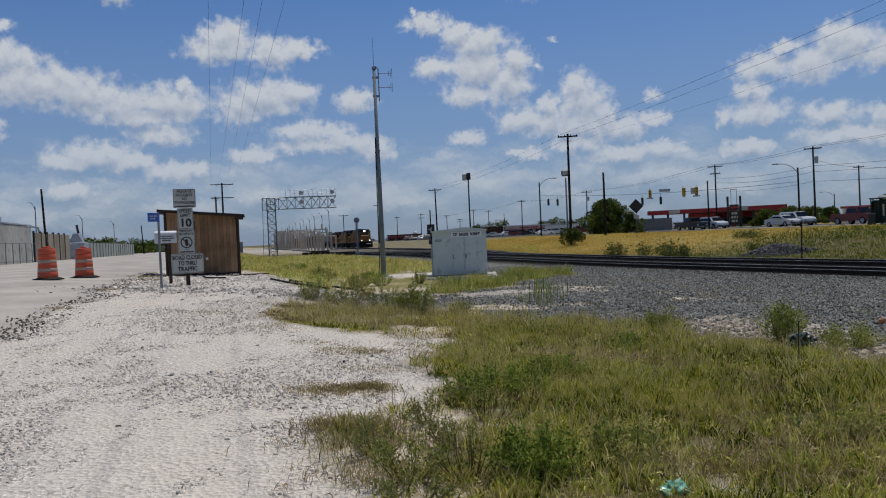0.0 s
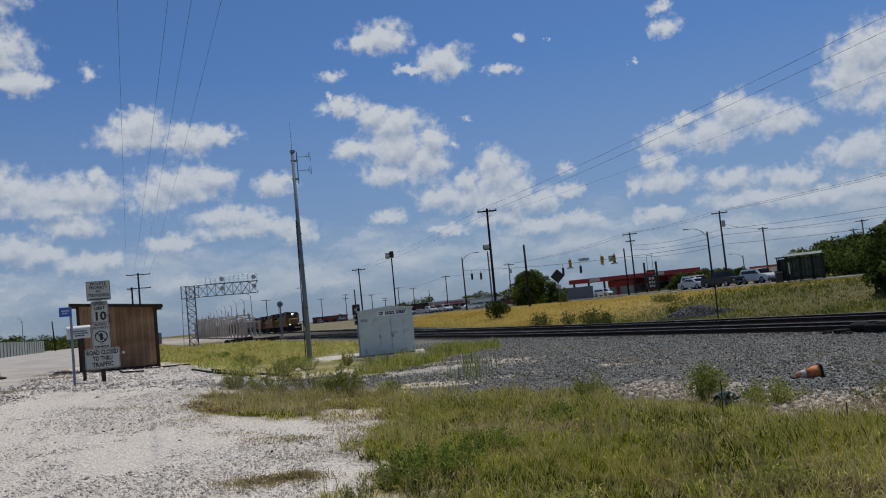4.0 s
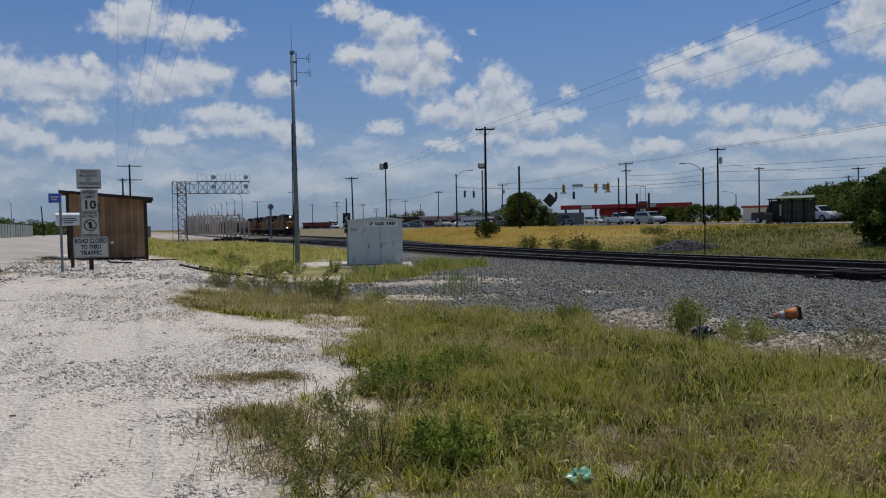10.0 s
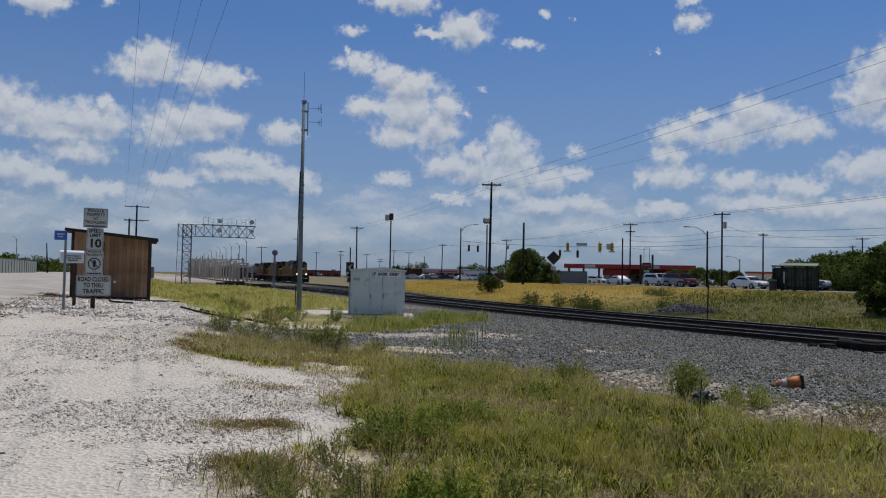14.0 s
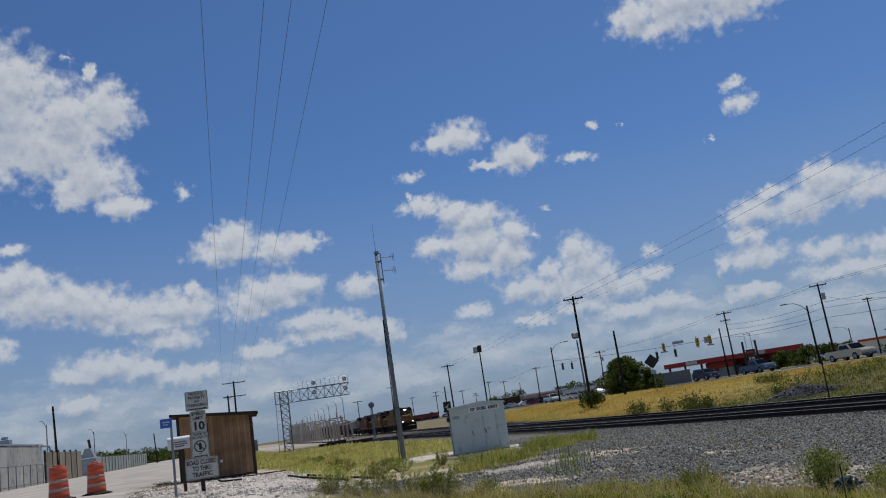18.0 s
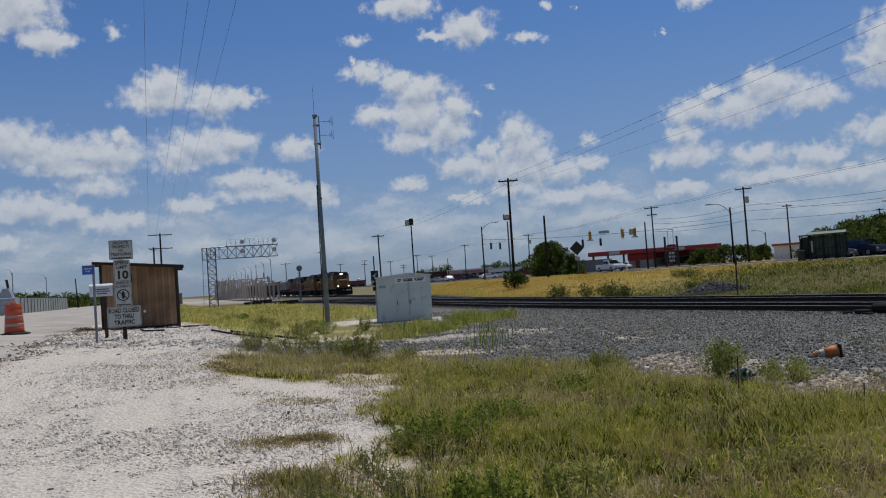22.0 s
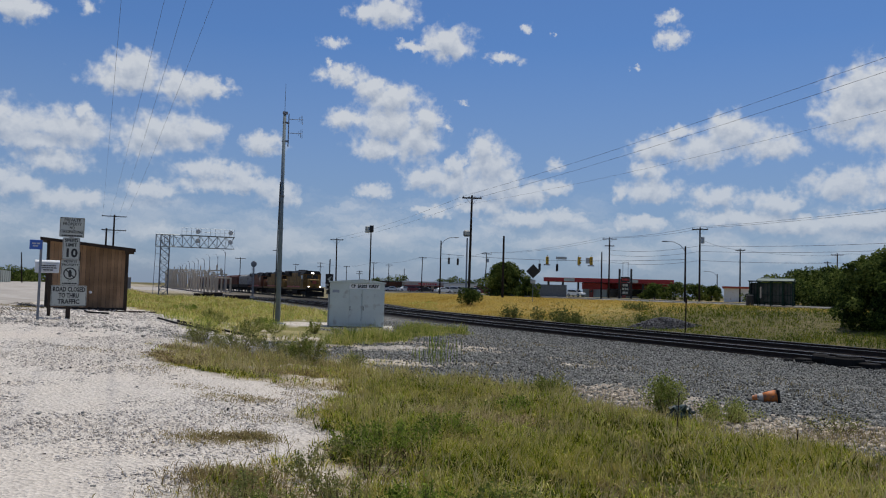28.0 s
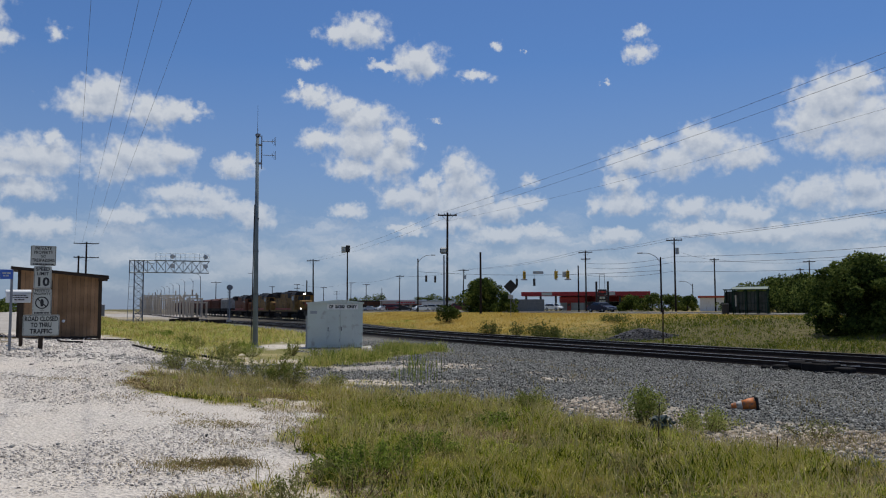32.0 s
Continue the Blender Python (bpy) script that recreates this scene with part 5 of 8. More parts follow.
def concrete_bent(a, h, low):
    t = thing("concrete_gantry", along(a, 20.9, -0.32), "beige concrete post frame standing beside the yard track", "concrete gantry", "row of concrete frames")
    for x in (-1.6, 1.6):
        part("post", box(x - 0.2, x + 0.2, -0.2, 0.2, 0, h, 0.03), "beige", t)
    part("cap_beam", box(-1.85, 1.85, -0.2, 0.2, h, h + 0.28, 0.03), "beige", t)
    if not low:
        part("upper_post", box(0.2, 0.5, -0.15, 0.15, h + 0.28, h + 1.5, 0.03), "beige", t)


for k in range(27):
    concrete_bent(186 + 9.0 * k, 3.2 + 0.14 * k + 0.42 * (k * 7 % 5), k % 3 == 0)


def lamp_post(m, h, arm, name="street_lamp", wood=False, label="grey street lamp with a curved arm"):
    t = thing(name, m, label, "street lamp", "street lamps")
    part("pole", rod((0, 0, -0.3), (0, 0, h), 0.11 if not wood else 0.14, 0.07 if not wood else 0.1, 8), "pole_wood" if wood else "galv_dark", t)
    s = 1 if arm > 0 else -1
    head = 0.75 if abs(arm) > 1 else 0.35
    pts = [(0, h - 0.7), (0.3 * arm, h + 0.15), (0.65 * arm, h + 0.55), (arm, h + 0.62)]
    bm = bmesh.new()
    for (x0, z0), (x1, z1) in zip(pts, pts[1:]):
        cyl(bm, (x0, 0, z0), (x1, 0, z1), 0.045, seg=6)
    part("arm", bm, "galv_dark", t)
    part("lamp_head", box(min(arm, arm + head * s), max(arm, arm + head * s), -0.16, 0.16, h + 0.54, h + 0.54 + head * 0.2, 0.03), "galv_dark", t)
    return t


for k in range(10):
    lamp_post(along(222 + 21 * k, 25.2 + 0.3 * (k % 2), -0.3), 10.6 - 0.5 * (k % 2), -0.9, "yard_lamp", label="tall slim yard lamp post with a short arm")


def utility_pole(m, h, arms=((0.4, 2.2),), extra="", lean=0.0, r=0.15, name="utility_pole", label="dark wooden utility pole with a cross-arm", turn=0.0):
    t = thing(name, m @ pose(0, 0, 0, 0, lean), label, "utility pole", "utility poles")
    part("pole", rod((0, 0, -0.4), (0, 0, h), r, r * 0.68, 9), "pole_wood", t)
    for down, w in arms:
        a = part("cross_arm", box(-w / 2, w / 2, -0.06 - 0.14, 0.06 - 0.14, h - down - 0.07, h - down + 0.07, 0.01), "pole_wood", t)
        a.matrix_basis = pose(0, 0, 0, 0, 0, turn)
        for k in range(4):
            x = -w / 2 + 0.1 + (w - 0.2) * k / 3
            part("insulator", lathe([(0.03, 0), (0.055, 0.03), (0.03, 0.06), (0.05, 0.09), (0.02, 0.14)], 8), "galv_dark", a).matrix_basis = pose(x, -0.14, h - down + 0.07)
        for s in (-1, 1):
            part("brace", rod((0, -0.14, h - down - 0.7), (s * w * 0.3, -0.14, h - down - 0.05), 0.018, seg=5), "galv_dark", a)
    if extra == "can":
        part("transformer", rod((0.38, -0.1, h - 2.3), (0.38, -0.1, h - 1.4), 0.24, seg=12), "galv", t, "grey transformer can")
    return t


POLE_TOPS = {}


def pole_at(key, az, d, top_el, z=None, **kw):
    """A pole whose top stands at the given elevation."""
    x, y = d * math.sin(radians(az)), d * math.cos(radians(az))
    g = gz(x, y) if z is None else z
    h = 1.6 + d * math.tan(radians(top_el)) - g
    POLE_TOPS[key] = Vector((x, y, g + h))
    return utility_pole(toward(x, y, g), h, **kw)


utility_pole(along(22.0, 33.9, None, 0), 14.2, arms=((0.5, 2.3),), r=0.17, label="tall dark wooden utility pole on the bank")
pole_at("main", 0.22, 82.5, 6.85, arms=((0.3, 2.0),), lean=0.5)
pole_at("row_left", -9.25, 139.0, 3.5, arms=((0.3, 2.2),), lean=-0.6)
pole_at("far_a", -10.39, 290, 1.75, arms=((0.3, 2.2), (1.6, 2.2)))
pole_at("far_b", -8.54, 300, 1.55, arms=((0.3, 2.4),))
pole_at("far_c", -7.61, 330, 1.24, arms=((0.3, 2.6), (1.2, 2.6)))
pole_at("far_d", -6.62, 270, 1.88, arms=((0.3, 2.4),))
pole_at("far_e", -5.54, 280, 1.76, arms=((0.3, 2.4),))
pole_at("far_f", -4.43, 300, 1.48, arms=())
pole_at("far_g", -3.18, 215, 2.36, arms=((0.3, 2.2),), lean=0.8)
pole_at("can", 1.37, 190, 2.78, arms=((0.3, 2.4),), extra="can", lean=1.4)
pole_at("bare", 2.64, 90, 4.0, arms=(), name="wooden_post", label="bare dark wooden post on the grassy bank")
pole_at("grey", 9.56, 118, 2.98, arms=(), r=0.13, name="wooden_post", label="weathered grey post by the street")
pole_at("far_row_a", 10.08, 141, 4.03, arms=((0.3, 2.4), (1.5, 1.6)))
pole_at("far_row_b", 16.14, 119, 4.76, arms=((0.3, 2.2),), extra="can")
pole_at("far_row_c", 18.73, 150, 3.33, arms=((0.3, 1.6),))
pole_at("far_row_d", 24.04, 190, 2.53, arms=((0.3, 1.5),))
pole_at("far_row_e", 24.6, 170, 3.05, arms=((0.3, 2.2),))
pole_at("yard_a", -13.4, 240, 2.55, arms=((0.3, 2.4),), z=-0.3, lean=-1)
pole_at("yard_b", -15.9, 250, 1.9, arms=((0.3, 3.0),), z=-0.3)
pole_at("yard_c", -12.1, 300, 1.6, arms=((0.3, 2.2),), z=-0.3)
pole_at("left_row", -24.15, 150, 4.42, z=0.4, arms=((0.3, 4.0), (2.7, 4.0)), r=0.2)
pole_at("left_stub", -24.6, 150.4, 3.5, z=0.4, arms=((0.3, 1.4),), r=0.2)
pole_at("fence_pole", -35.23, 100, 4.25, z=0.9, arms=(), lean=-2.0, name="wooden_post", label="tall dark wooden post behind the yard walls")
pole_at("lot_pole", -29.4, 180, 1.7, z=0.9, arms=(), lean=-3.0, name="wooden_post", label="leaning dark post at the end of the lot")

lamp_post(polar(-1.85, 140), 9.4, 2.3, wood=True, label="street lamp arm on a dark wooden pole")
lamp_post(polar(15.2, 112), 7.5, -2.3, wood=True, label="street lamp arm on a dark wooden pole")
lamp_post(polar(17.28, 210), 6.6, -2.4, wood=True, label="street lamp arm on a dark wooden pole")
lamp_post(polar(-35.8, 140, 0.9), 8.4, -0.8)
lamp_post(polar(-33.1, 180, 0.9), 8.0, -0.8)
lamp_post(polar(-31.2, 220, 0.9), 8.0, -0.8)


def horn_pole():
    t = thing("floodlight_pole", polar(-7.0, 121.0), "slim pole carrying a black and white floodlight box", "floodlight pole")
    part("pole", rod((0.25, 0, -0.3), (0.25, 0, 11.0), 0.12, 0.09, 8), "pole_wood", t)
    part("floodlight", box(-0.65, -0.0, -0.35, 0.35, 10.3, 11.25, 0.06), "sign_white", t, "white lamp housing")
    part("visor", box(0.0, 0.62, -0.4, 0.4, 10.4, 11.4, 0.05), "black", t, "black lamp housing")


def globe_sign():
    t = thing("tall_sign", polar(0.02, 175), "tall pole with a round-topped dark sign", "sign")
    part("pole", rod((0, 0, -0.3), (0, 0, 12.3), 0.2, 0.16, 10), "galv_dark", t)
    part("panel", box(-0.9, 0.9, -0.3, 0.3, 12.6, 14.0, 0.35), "steel", t)
    part("panel_face", box(-0.6, 0.6, -0.32, -0.305, 12.9, 13.6), "sign_white", t)


horn_pole()
globe_sign()


def wire(points, r=0.012, name="power_line", label="thin dark overhead cable"):
    """A cable through points, each span sagging a little."""
    bm = bmesh.new()
    path = []
    for p, q, sag in points:
        for k in range(0 if not path else 1, 17):
            s = k / 16
            path.append(Vector(p).lerp(Vector(q), s) - Vector((0, 0, 4 * sag * s * (1 - s))))
    last = None
    for i, c in enumerate(path):
        d = (path[min(i + 1, len(path) - 1)] - path[max(i - 1, 0)]).normalized()
        a = d.cross(Vector((0, 0, 1))).normalized()
        b = a.cross(d)
        ring = [bm.verts.new(c + (a * math.cos(k * math.pi / 2) + b * math.sin(k * math.pi / 2)) * r) for k in range(4)]
        if last:
            for k in range(4):
                bm.faces.new((last[k], last[(k + 1) % 4], ring[(k + 1) % 4], ring[k]))
        last = ring
    return tagged(part(name, bm, "dark_steel"), label, "power line", "overhead cables")


def overhead():
    T = POLE_TOPS
    side = N
    lp = T["left_row"]
    for off, p in ((-1.9, -0.22), (-0.7, 1.45), (0.7, 2.2), (1.9, 3.2)):
        x, y = xy(21.7, p)
        q = Vector((x, y, 13.4))
        a = lp + side * off - Vector((0, 0, 0.2))
        d = (q - a)
        far = q + Vector((d.x, d.y, 0)) * 0.35 + Vector((0, 0, 0.8))
        wire([(a, q, 0.5), (q, far, 0.02)], 0.007)
    m = T["main"]
    ahead = Vector((*xy(14, 33.8), 13.85))
    for off, dz in ((-0.9, 0), (0.9, 0.0)):
        wire([(T["row_left"] + side * off - Vector((0, 0, 0.15)), m + side * off - Vector((0, 0, 0.15 - dz)), 0.5), (m + side * off - Vector((0, 0, 0.15 - dz)), ahead + side * off + Vector((0, 0, dz)), 0.4)], 0.010)
    low = m - Vector((0, 0, 0.9))
    wire([(low, Vector((*xy(14, 34.5), 11.5)), 0.5)], 0.006)
    fa, fb = T["far_row_a"], T["far_row_b"]
    on = Vector((*xy(38, 76), 12.6))
    for off in (-0.9, 0.9):
        wire([(T["can"] + side * off, fa + side * off, 0.8), (fa + side * off, fb + side * off, 0.4), (fb + side * off, on + side * off, 0.6)], 0.016)
    for dz in (2.2, 3.0, 4.3):
        wire([(fa - Vector((0, 0, dz)), fb - Vector((0, 0, dz + 0.4)), 0.5), (fb - Vector((0, 0, dz + 0.4)), Vector((*xy(42, 78), 10.6 - dz)), 0.6)], 0.02)
    fc, fe = T["far_row_c"], T["far_row_e"]
    wire([(fb - Vector((0, 0, 1.7)), fc - Vector((0, 0, 0.2)), 0.3), (fc - Vector((0, 0, 0.2)), fe - Vector((0, 0, 0.4)), 0.4), (fe, Vector((*xy(70, 120), 8.8)), 0.3)], 0.018)
    wire([(T["far_g"], T["can"], 0.9)], 0.02)
    wire([(T["far_a"], T["far_b"], 0.5), (T["far_b"], T["far_d"], 0.5), (T["far_d"], T["far_g"], 0.9)], 0.02)


overhead()


def traffic_signals():
    """Signals that hang from a span wire over the junction."""
    a = Vector((140 * math.sin(radians(-1.85)), 140 * math.cos(radians(-1.85)), 8.0))
    b = Vector((112 * math.sin(radians(15.2)), 112 * math.cos(radians(15.2)), 6.6))
    wire([(a, b, 0.6)], 0.025, "span_wire", "span wire that carries the traffic signals")

    def at(az):
        d = Vector((math.sin(radians(az)), math.cos(radians(az))))
        best = min((abs(math.degrees(math.atan2(v.x, v.y)) - az), s) for s in np.linspace(0, 1, 800) for v in (a.lerp(b, s),))[1]
        return a.lerp(b, best) - Vector((0, 0, 4 * 0.6 * best * (1 - best)))

    made = None
    for az, turn in ((5.75, 15), (7.95, 70), (8.83, 20)):
        p = at(az)
        if made is None:
            t = thing("traffic_light", toward(p.x, p.y, p.z, turn), "yellow traffic light hanging from a span wire", "traffic light", "traffic lights")
            part("housing", box(-0.2, 0.2, -0.2, 0.12, -0.62, 0.55, 0.03), "amber", t)
            part("hanger", rod((0, 0, 0.5), (0, 0, 0.8), 0.04, seg=6), "steel", t)
            for k in range(3):
                part("lens", rod((0, -0.24, 0.34 - 0.37 * k), (0, -0.2, 0.34 - 0.37 * k), 0.14, seg=10), "dark_steel", t)
                part("visor", rod((0, -0.36, 0.42 - 0.37 * k), (0, -0.2, 0.42 - 0.37 * k), 0.13, seg=10), "amber", t)
            part("plate", box(-0.55, 0.45, -0.15, -0.1, -0.82, -0.64), "sign_back", t)
            made = t
        else:
            copy_thing(made, toward(p.x, p.y, p.z, turn))
    dark = None
    for az, d in ((5.22, 1.07), (6.46, 1.07), (-1.25, 1.07), (-0.62, 1.07)):
        p = at(az) - Vector((0, 0, d))
        if dark is None:
            dark = thing("traffic_light", toward(p.x, p.y, p.z), "dark back of a traffic light hanging over the street", "traffic light", "traffic lights")
            part("housing", box(-0.18, 0.18, -0.12, 0.12, -0.6, 0.5, 0.03), "dark_steel", dark)
            part("hanger", rod((0, 0, 0.45), (0, 0, 1.12), 0.03, seg=6), "steel", dark)
        else:
            copy_thing(dark, toward(p.x, p.y, p.z))
    p = at(6.75)
    s = thing("street_name_sign", toward(p.x, p.y, p.z + 0.35), "grey-green street name plate on the span wire", "sign")
    part("plate", box(-0.8, 0.8, -0.02, 0.02, -0.2, 0.22), "sign_back", s)
    bars(s, pose(0, -0.025, 0.02), 1.2, (1.0,), 0.14, 0.02, "sign_white")
    p = at(8.62)
    s = thing("lane_sign", toward(p.x, p.y, p.z), "grey square plate beside the signals", "sign")
    part("plate", box(-0.35, 0.35, -0.02, 0.02, -0.4, 0.45), "sign_back", s)


traffic_signals()


def diamond_sign():
    t = thing("diamond_sign", polar(4.78, 80), "dark diamond-shaped warning sign on a post", "sign")
    part("post", rod((0, 0, -0.2), (0, 0, 3.5), 0.035, seg=6), "galv_dark", t)
    part("plate", box(-0.5, 0.5, -0.04, -0.03, -0.5, 0.5), "black", t, "dark back of the plate").matrix_basis = pose(0, 0, 3.05, 0, 45)
    part("small_plate", box(-0.25, 0.25, -0.05, -0.035, 1.85, 2.2), "sign_back", t)


diamond_sign()

# ---- trees and bushes ----


def leaf_cloud(n, clumps, size, seed, squash=1.0):
    """Leaf quads gathered in clumps: (centre, radius) each. Returns verts and faces."""
    r = np.random.RandomState(seed)
    cen = np.array([c for c, _ in clumps])
    rad = np.array([q for _, q in clumps])
    k = r.choice(len(clumps), n, p=rad ** 2 / (rad ** 2).sum())
    d = r.normal(size=(n, 3))
    d /= np.linalg.norm(d, axis=1)[:, None]
    rr = rad[k] * (0.55 + 0.5 * r.rand(n) ** 0.6)
    p = cen[k] + d * rr[:, None] * np.array([1, 1, squash])
    a = r.normal(size=(n, 3)) * 0.7 + d
    a /= np.linalg.norm(a, axis=1)[:, None]
    b = np.cross(a, r.normal(size=(n, 3)))
    b /= np.linalg.norm(b, axis=1)[:, None]
    c = np.cross(a, b)
    s = size * (0.6 + 0.8 * r.rand(n))[:, None]
    v = np.stack([p - b * s * 0.5, p + c * s * 0.3 - a * s * 0.1, p + b * s * 0.6, p - c * s * 0.3 - a * s * 0.1], 1).reshape(-1, 3)
    f = np.arange(4 * n).reshape(n, 4)
    return v, f


def leafy(name, v, f, material, parent):
    me = bpy.data.meshes.new(name)
    me.from_pydata(v.tolist(), [], f.tolist())
    me.materials.append(M[material])
    ob = new(name, me)
    ob.parent = parent
    return ob


def tree(m, h, w, label, seed, leaves=5000, size=0.2, low=0.15, group="trees", material="leaf", clumps=26, dome=False):
    t = thing("tree", m, label, "tree", group)
    r = random.Random(seed)
    tr = bmesh.new()
    cyl(tr, (0, 0, -0.2), (0.05 * h * r.uniform(-1, 1), 0, h * 0.4), 0.035 * h, 0.022 * h, 9)
    part("trunk", tr, "bark", t)
    spots = []
    for k in range(clumps):
        an, q = r.uniform(0, 6.283), r.uniform(0, 1)
        z = h * (low + (0.92 - low) * r.random() ** 0.8)
        wide = w / 2 * math.sin(math.pi * min(0.98, max(0.12, 0.16 + 0.74 * (z / h - low) / (1 - low)))) ** 0.7
        rad = r.uniform(0.13, 0.22) * w
        if dome:
            wide, rad = w / 2 * math.sqrt(max(0.05, 1 - (z / h) ** 3.0)) * (0.93 + 0.13 * math.sin(2 * an + seed) + 0.1 * math.sin(5 * an)), r.uniform(0.07, 0.17) * w
        rr = max(0.0, wide - rad * 0.7) * math.sqrt(q)
        spots.append(((rr * math.cos(an), rr * math.sin(an), z), rad))
    for k in range(clumps // 2 if dome else 0):     # sprays that break the outline
        an, z = r.uniform(0, 6.283), h * r.uniform(max(low, 0.1), 1.0)
        wide = w / 2 * math.sqrt(max(0.03, 1 - (z / h) ** 3.0)) * r.uniform(0.9, 1.06)
        spots.append(((wide * math.cos(an), wide * math.sin(an), z * r.uniform(0.95, 1.03)), r.uniform(0.035, 0.075) * w))
    for k in range(6):
        c = spots[k][0]
        part("limb", rod((0, 0, h * (0.2 + 0.03 * k)), (c[0] * 0.8, c[1] * 0.8, max(c[2], h * 0.3)), 0.014 * h, 0.005 * h, 6), "bark", t)
    v, f = leaf_cloud(leaves, spots, size, seed, 0.85)
    leafy("crown", v, f, material, t)
    return t


def bush(m, h, w, label, seed, n=700, size=0.12, material="leaf_olive", group="bushes", name="bush"):
    t = thing(name, m, label, "bush", group)
    r = random.Random(seed)
    st = bmesh.new()
    spots = []
    for k in range(9):
        an = r.uniform(0, 6.283)
        q = (math.cos(an) * w * 0.32 * r.random(), math.sin(an) * w * 0.32 * r.random(), h * r.uniform(0.35, 0.8))
        cyl(st, (q[0] * 0.15, q[1] * 0.15, -0.05), q, 0.012 * h + 0.004, 0.004, 5)
        spots.append((q, r.uniform(0.16, 0.26) * w))
    part("stalk", st, "twig", t)
    v, f = leaf_cloud(n, spots, size, seed, 0.9)
    v[:, 2] = np.maximum(v[:, 2], 0.0)
    leafy("leaves", v, f, material, t)
    return t


tree(polar(2.75, 118), 4.7, 7.4, "round dense green tree beside the street", 11, 17000, 0.26, 0.02, clumps=90, dome=True)
tree(polar(4.35, 110), 2.4, 3.8, "low round green tree beside the street", 12, 4600, 0.24, 0.02, dome=True)
tree(polar(27.6, 45.5), 3.8, 5.1, "full dark green tree on the grassy bank", 13, 34000, 0.15, 0.0, clumps=70, dome=True)
tree(polar(34.2, 37), 3.6, 4.9, "dark green tree at the edge of the bank", 14, 16000, 0.13, 0.0, clumps=50, dome=True)
tree(polar(38.5, 36), 3.8, 4.4, "dark green tree at the edge of the bank", 24, 6000, 0.17, 0.03, dome=True)
for k, (az, d, h, w) in enumerate(((21.0, 104, 3.5, 8.0), (22.6, 100, 4.5, 9.0), (23.9, 96, 4.3, 9.0), (25.2, 93, 4.4, 9.0), (26.8, 96, 4.6, 9.0), (29.9, 112, 4.6, 5.0), (31.6, 128, 5.2, 7.0))):
    tree(polar(az, d), h * 0.86, w, "dark green tree in a dense row behind the street", 30 + k, 6500, 0.28, 0.0, "tree row", dome=True, clumps=40)
for k, (az, d, h, w) in enumerate(((13.2, 160, 3.0, 6.0), (14.6, 156, 3.2, 6.0), (15.9, 150, 3.0, 5.0), (16.9, 158, 2.8, 5.0))):
    tree(polar(az, d), h, w, "green hedge tree beside the filling station", 50 + k, 3200, 0.3, 0.0, "hedge trees", dome=True)
for k, (az, d) in enumerate(((-6.3, 340), (-5.6, 350), (-4.7, 345), (0.6, 330), (-0.2, 335), (-1.0, 340), (-1.9, 345))):
    tree(polar(az, d), 5.0 + (k % 3) * 0.7, 9.0, "distant dark green tree behind the shops", 60 + k, 1100, 0.55, 0.0, "distant trees")
for k in range(12):
    az = -33.6 + k * 0.46
    tree(polar(az, 235 + 9 * (k % 4), 0.9), 4.2 - 0.17 * k + (k % 3) * 0.5, 8.0, "distant green tree behind the lot", 80 + k, 900, 0.5, 0.0, "distant trees")
bush(polar(0.3, 80.5), 1.75, 2.9, "dark green bush at the foot of a utility pole", 100, 2000, 0.17, "leaf")


# ---- filling station and buildings ----


